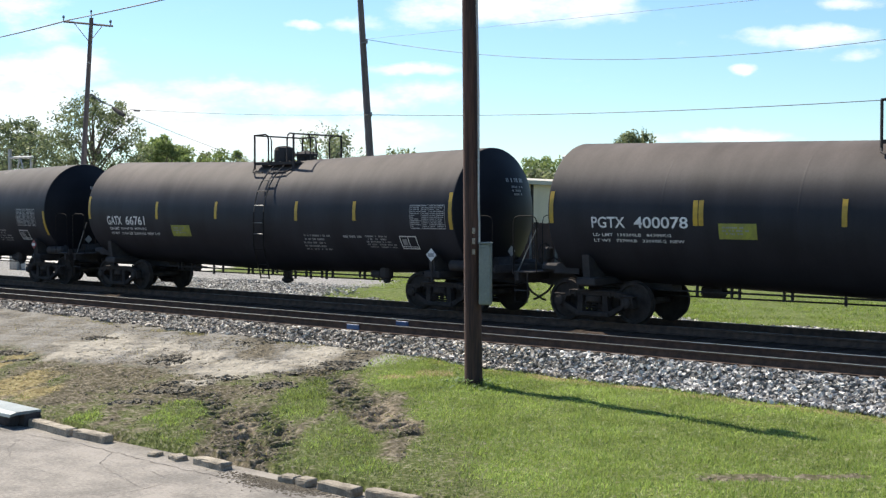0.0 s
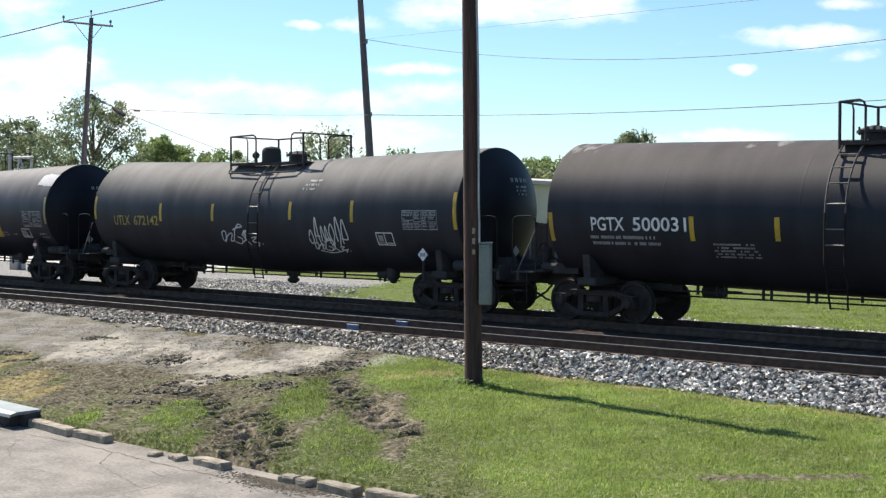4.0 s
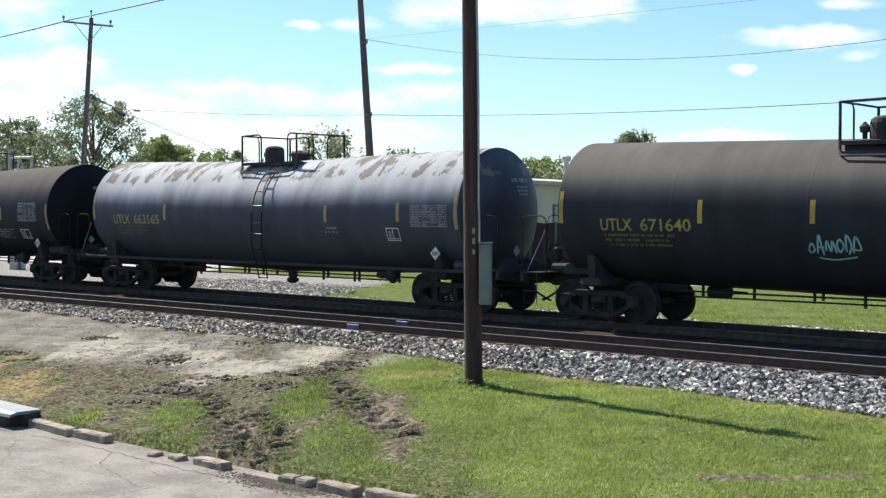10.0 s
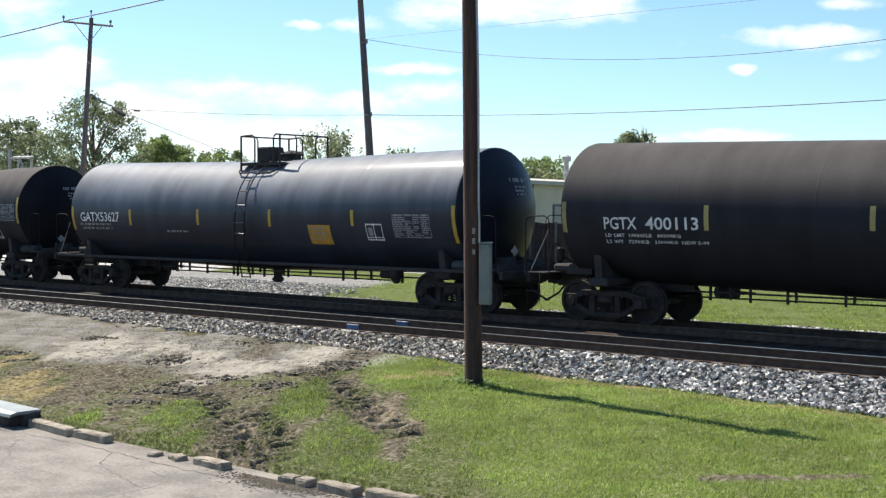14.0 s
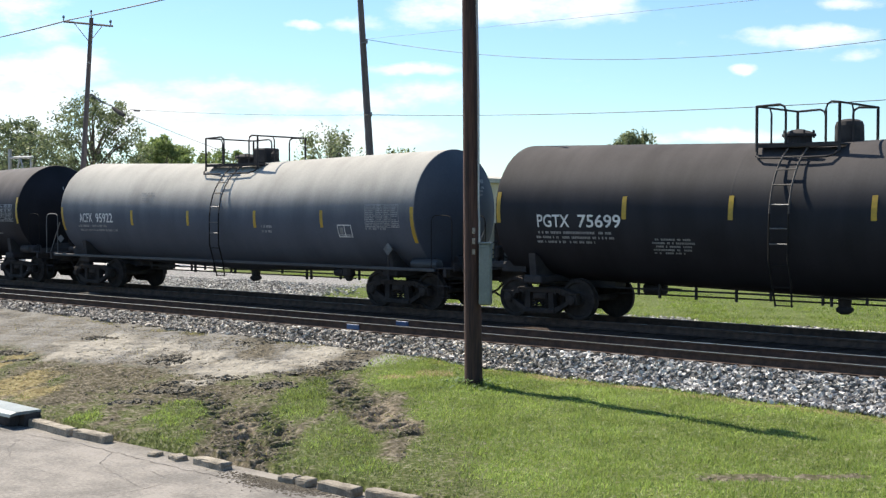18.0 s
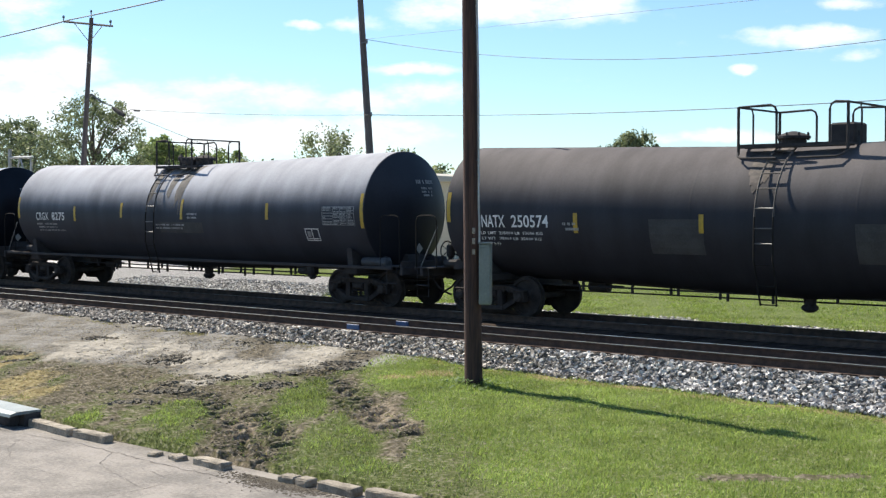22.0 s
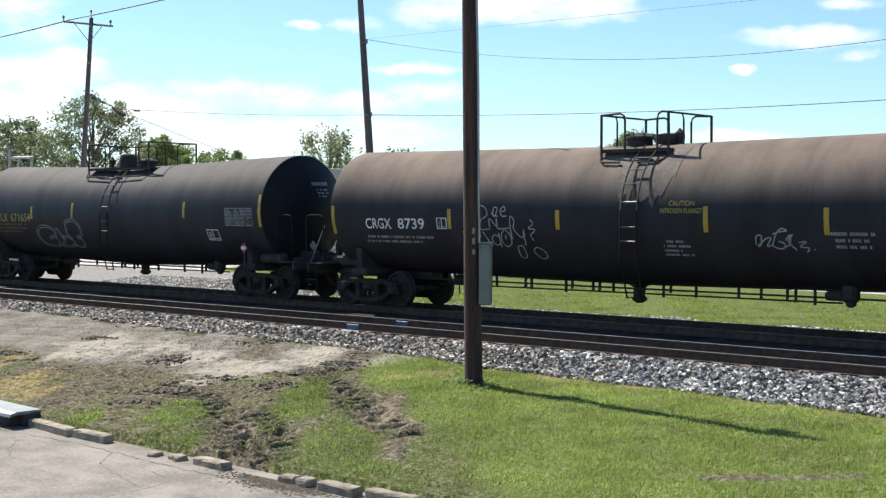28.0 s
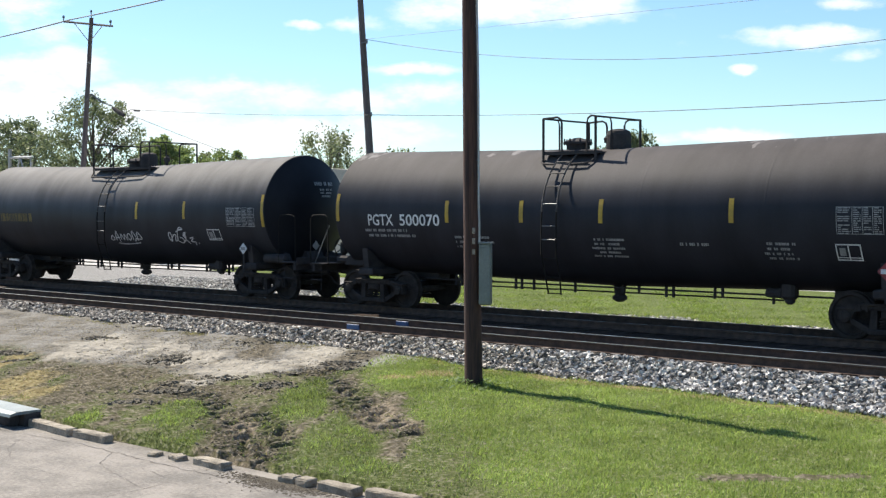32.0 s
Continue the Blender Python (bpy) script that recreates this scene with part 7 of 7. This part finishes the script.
cabinet = thing("utility_box", "small pale grey metal box on the lot", "utility box", pose(-56.2, 32.6, -0.42))
bm = bmesh.new()
box(bm, -0.35, 0.35, -0.25, 0.25, 0, 0.75, 0.04)
part("body", bm, M_PALESTEEL, cabinet)
bm = bmesh.new()
tube(bm, [(0.42, -0.1, 0), (0.42, -0.1, 1.0), (0.1, -0.1, 1.1), (-0.1, -0.1, 0.8)], 0.05, 6)
part("pipe", bm, M_GREYSTEEL, cabinet)

stake = thing("fence_post", "thin dark metal post standing in the grass", "post", pose(-28.6, 33.2, -0.43))
bm = bmesh.new()
tube(bm, [(0, 0, -0.1), (0.02, 0, 1.3)], 0.03, 6)
part("shaft", bm, M_STEEL, stake)


# ---- loose stones and grass ----
def stone_field(n, seed, place, lo, hi, flat=1.0):
    g = np.random.default_rng(seed)
    base = np.array([(x, y, z) for x in (-0.75, 0.75) for y in (-0.75, 0.75) for z in (-0.75, 0.75)])
    tri = np.array([t for a, b, c, d in ((0, 1, 3, 2), (4, 6, 7, 5), (0, 4, 5, 1), (2, 3, 7, 6), (0, 2, 6, 4), (1, 5, 7, 3)) for t in ((a, b, c), (a, c, d))])
    p = place(g, n)
    n = len(p)
    s = g.uniform(lo, hi, (n, 1, 1)) * g.uniform(0.6, 1.25, (n, 1, 3))
    v = base[None] * s * (1 + 0.3 * g.normal(size=(n, len(base), 3)).clip(-1.6, 1.6))
    for i, j in ((1, 2), (0, 1), (0, 2)):
        a = g.uniform(0, 6.28, n)
        c, d = np.cos(a)[:, None], np.sin(a)[:, None]
        u, w = v[..., i].copy(), v[..., j].copy()
        v[..., i], v[..., j] = u * c - w * d, u * d + w * c
    v = v * np.array((1, 1, flat)) + p[:, None]
    f = tri[None] + (np.arange(n) * len(base))[:, None, None]
    return raw_mesh(v.reshape(-1, 3).tolist(), f.reshape(-1, 3).tolist())


def on_bank(g, n, clean):
    x = -46 + 44.5 * g.uniform(0, 1, n) ** 0.8
    t = toe(x)
    y = t - 0.15 + (19.45 - t + 0.15) * g.uniform(0, 1, n)
    left = smooth(-17, -12, x + 1.5 * rough_noise(x, y, 1.1))
    keep = ((x > -30) | (g.uniform(0, 1, n) < 0.45)) & ((g.uniform(0, 1, n) < left) == clean)
    x, y = x[keep], y[keep]
    return np.stack([x, y, ground_height(x, y) + g.uniform(-0.03, 0.06, len(x)) - 0.085 * smooth(19.2, 19.35, y)], -1)


tagged(part("ballast_stones", stone_field(56000, 3, lambda g, n: on_bank(g, n, True), 0.02, 0.046, 0.85), island_mat("crushed_limestone", (0.05, 0.047, 0.044), (0.74, 0.71, 0.67), 0.9, 0.54)), "loose pale crushed-stone ballast on the track shoulder", "ballast", kind="stuff")
tagged(part("ballast_stones", stone_field(60000, 13, lambda g, n: on_bank(g, n, False), 0.018, 0.042, 0.8), island_mat("sooty_limestone", (0.045, 0.038, 0.031), (0.8, 0.72, 0.61), 0.9, 0.58)), "sooty brown-grey crushed-stone ballast on the track shoulder", "ballast", kind="stuff")


def grass_field(n, seed, which):
    g = np.random.default_rng(seed)
    x = g.uniform(-30, -2.0, n)
    y = g.uniform(10.3, 19.2, n)
    gravel, soil, stone, bed, lot, sand, dry, lush, brown, pale = ground_zones(x, y)
    thin = thin_lawn(x, y)
    tuft = 0.5 + 0.5 * rough_noise(x, y, 3.3, 0.7)
    bare = np.clip(smooth(0.12, 0.62, soil) + 1.2 * gravel * (1 - 0.6 * soil) + 1.1 * stone + sand + brown, 0, 1)
    if which == "lawn":
        p = (1 - bare) * np.maximum(1 - 0.9 * thin, 0.85 * lush * smooth(0.22, 0.6, 0.6 * lumps(x, y, 0.22, 11) + 0.4 * lumps(x, y, 0.5, 12))) * (0.65 + 0.35 * tuft) * (1 - 0.75 * np.clip(dry, 0, 1))
    elif which == "worn":
        p = (1 - gravel) * (1 - 0.95 * bare) * thin * (0.62 + 0.38 * tuft) + 0.01 * (1 - gravel)
    else:
        p = 0.7 * dry + 0.03 * thin * (1 - 0.7 * bare) + 0.8 * (1 - smooth(0.1, 0.6, np.abs(y - toe(x) + 0.2))) + 0.03
    keep = g.uniform(0, 1, n) < p
    x, y, lush, tuft = x[keep], y[keep], lush[keep], tuft[keep]
    n = len(x)
    by_pole = 1 - smooth(0.25, 0.7, np.hypot(x + 14.0, y - 16.6))
    h = g.uniform(0.025, 0.08, n) * (1.0 if which == "lawn" else 0.7) * (0.62 + 0.5 * tuft + 0.5 * by_pole)
    a, w = g.uniform(0, 6.28, n), g.uniform(0.005, 0.011, n)
    z = ground_height(x, y) - 0.01
    lean = g.normal(0, 0.03, (2, n))
    v = np.stack([np.stack([x - w * np.cos(a), y - w * np.sin(a), z], -1), np.stack([x + w * np.cos(a), y + w * np.sin(a), z], -1), np.stack([x + lean[0], y + lean[1], z + h], -1)], 1)
    f = np.arange(3 * n).reshape(-1, 3)
    return raw_mesh(v.reshape(-1, 3).tolist(), f.tolist())


tagged(part("grass", grass_field(420000, 4, "lawn"), leaf_mat("grass_blades", (0.17, 0.245, 0.045), (0.37, 0.45, 0.125), 0.36)), "short mown bright green grass blades", "grass", kind="stuff")
tagged(part("worn_grass", grass_field(320000, 5, "worn"), leaf_mat("dull_grass_blades", (0.06, 0.085, 0.026), (0.19, 0.225, 0.075), 0.4)), "thin dull trampled grass among bare soil", "grass", kind="stuff")
tagged(part("dry_grass", grass_field(150000, 6, "dry"), leaf_mat("straw_blades", (0.17, 0.155, 0.05), (0.38, 0.34, 0.13))), "dry straw-coloured grass by the ballast", "grass", kind="stuff")


def weeds(n, seed):
    """Broad low leaves round the foot of the pole."""
    g = np.random.default_rng(seed)
    a, q = g.uniform(0, 6.28, n), np.abs(g.normal(0, 0.45, n)) + 0.16
    x, y = -14.1 + q * np.cos(a), 16.75 + 0.7 * q * np.sin(a)
    z = ground_height(x, y) + g.uniform(0.02, 0.14, n) * (1.2 - np.clip(q, 0, 1))
    p, s = np.stack([x, y, z], -1), g.uniform(0.02, 0.05, (n, 1))
    u = np.stack([np.cos(a * 7), np.sin(a * 7), g.uniform(-0.3, 0.5, n)], -1)
    v = np.stack([-np.sin(a * 7), np.cos(a * 7), g.uniform(-0.2, 0.4, n)], -1) * 0.6
    q4 = np.stack([p - u * s, p - v * s, p + u * s, p + v * s], 1).reshape(-1, 3)
    return raw_mesh(q4.tolist(), np.arange(4 * n).reshape(-1, 4).tolist())


tagged(part("weeds", weeds(420, 41), leaf_mat("weed_leaves", (0.07, 0.13, 0.03), (0.17, 0.25, 0.07), 0.2)), "low broad-leaved weeds round the pole foot", "weeds", kind="stuff")


def in_soil(g, n):
    x, y = g.uniform(-26, -4, n), g.uniform(10.3, 18.5, n)
    z = ground_zones(x, y)
    keep = g.uniform(0, 1, n) < np.clip(z[1] * (z[1] > 0.3) - 0.4 * z[0], 0.0, 1) * (1 - z[2])
    x, y = x[keep], y[keep]
    return np.stack([x, y, ground_height(x, y) + 0.008], -1)


def in_gravel(g, n):
    x, y = g.uniform(-46, -15, n), g.uniform(12, 19.4, n)
    z = ground_zones(x, y)
    keep = g.uniform(0, 1, n) < z[0] * (1 - 0.8 * z[5])
    x, y = x[keep], y[keep]
    return np.stack([x, y, ground_height(x, y) + 0.003], -1)


tagged(part("soil_clods", stone_field(15000, 7, in_soil, 0.005, 0.02, 0.5), island_mat("loose_soil", (0.06, 0.05, 0.036), (0.2, 0.17, 0.125), 0.95)), "loose clods of churned brown soil", "soil", kind="stuff")
tagged(part("drive_gravel", stone_field(26000, 9, in_gravel, 0.006, 0.014, 0.5), island_mat("drive_gravel", (0.18, 0.17, 0.15), (0.38, 0.36, 0.325), 0.95)), "fine grey-brown gravel of the drive", "gravel", kind="stuff")


CLUMPS = ((-17.69, 13.17), (-17.9, 12.9), (-21.0, 15.5), (-21.3, 15.9), (-25.0, 14.2), (-24.6, 14.1), (-17.85, 17.16), (-17.5, 16.9), (-21.77, 18.42), (-21.4, 18.2), (-17.01, 14.71), (-16.7, 14.5),
          (-17.35, 12.03), (-17.30, 11.83), (-18.16, 13.69), (-21.21, 15.65), (-20.76, 15.05), (-21.68, 18.29), (-22.33, 18.65), (-18.30, 18.22), (-18.10, 17.40), (-23.52, 13.61), (-25.02, 16.59), (-26.09, 18.42), (-17.84, 15.70), (-18.19, 14.66))


def far_shoulder(g, n):
    x, y = g.uniform(-50, -8, n), g.uniform(26.5, 33.5, n)
    z = ground_zones(x, y)
    keep = g.uniform(0, 1, n) < z[9] * (1 - z[4])
    x, y = x[keep], y[keep]
    return np.stack([x, y, ground_height(x, y) + 0.01], -1)


def in_clumps(g, n):
    """Heaps of torn turf and earth pushed up by wheels."""
    k = g.integers(0, len(CLUMPS), n)
    c = np.array(CLUMPS)[k]
    a, b = g.normal(0, 0.2, n), g.normal(0, 0.12, n)
    x, y = c[:, 0] + 0.75 * a - 0.66 * b, c[:, 1] + 0.66 * a + 0.75 * b
    return np.stack([x, y, ground_height(x, y) + 0.01], -1)


def on_street(g, n):
    """Mud carried over the kerb."""
    x, y = g.normal(-11.4, 0.42, n), 10.12 - np.abs(g.normal(0, 0.17, n))
    return np.stack([x, y, -0.757 + 0 * x], -1)


def beyond(g, n):
    x, y = g.uniform(-44, -6, n), 28.2 + 12 * g.uniform(0, 1, n) ** 1.5
    z = ground_zones(x, y)
    keep = g.uniform(0, 1, n) < (1 - z[9]) * (1 - z[4]) * (0.55 + 0.45 * rough_noise(x, y, 1.9, 0.2))
    return x[keep], y[keep]


def far_grass(n, seed, lo, hi, fringe=False):
    g = np.random.default_rng(seed)
    x, y = beyond(g, n)
    if fringe:
        keep = g.uniform(0, 1, len(x)) < 0.9 * (1 - smooth(29.3, 30.4, y + 0.5 * rough_noise(x, y, 1.1))) + 0.03
        x, y = x[keep], y[keep]
    n = len(x)
    h, a, w = g.uniform(lo, hi, n) * (0.8 + 0.5 * rough_noise(x, y, 1.3, 2.0)), g.uniform(0, 6.28, n), g.uniform(0.01, 0.02, n)
    z, lean = -0.43, g.normal(0, 0.05, (2, n))
    v = np.stack([np.stack([x - w * np.cos(a), y - w * np.sin(a), z + 0 * x], -1), np.stack([x + w * np.cos(a), y + w * np.sin(a), z + 0 * x], -1), np.stack([x + lean[0], y + lean[1], z + h], -1)], 1)
    return raw_mesh(v.reshape(-1, 3).tolist(), np.arange(3 * n).reshape(-1, 3).tolist())


tagged(part("earth_clods", stone_field(1500, 19, in_clumps, 0.012, 0.05, 0.6), island_mat("torn_earth", (0.07, 0.06, 0.045), (0.17, 0.146, 0.106), 0.95)), "dark clods of torn earth at the edge of the gravel", "soil", kind="stuff")
tagged(part("far_ballast_stones", stone_field(44000, 23, far_shoulder, 0.02, 0.05, 0.7), island_mat("pale_limestone", (0.1, 0.092, 0.082), (0.7, 0.67, 0.6), 0.9, 0.5)), "pale crushed stone beyond the main track", "ballast", kind="stuff")
tagged(part("mud", stone_field(2200, 17, on_street, 0.005, 0.018, 0.35), island_mat("street_mud", (0.06, 0.048, 0.035), (0.12, 0.1, 0.07), 0.95)), "clods of mud dropped on the street", "mud", kind="stuff")
tagged(part("verge_grass", far_grass(170000, 21, 0.03, 0.085), leaf_mat("verge_blades", (0.125, 0.195, 0.028), (0.29, 0.36, 0.074), 0.4)), "rough green grass beyond the tracks", "grass", kind="stuff")
tagged(part("dry_verge_grass", far_grass(90000, 22, 0.03, 0.09, True), leaf_mat("dry_verge_blades", (0.2, 0.2, 0.06), (0.36, 0.345, 0.13), 0.2)), "dry yellowish grass along the far ballast", "grass", kind="stuff")


# ---- what moves ----
def train_place(t):
    u = (t - 16) / 16
    return 144.0165 * u + 0.6248 * u * u - 0.0929 * u ** 3 - 0.2622 * u ** 4


def motions():
    for car, centre in cars:
        walk(car, [(t, pose(centre + train_place(t), FAR_Y, 0)) for t in range(0, 33, 2)])
    for ws in wheelsets:
        side = ws.location.x
        rows = []
        for k in range(481):
            t = k / 15
            rows.append((t, pose(side, 0, 0.457) @ Matrix.Rotation((train_place(t) / 0.457) % (2 * math.pi), 4, "Y")))
        walk(ws, rows)


motions()
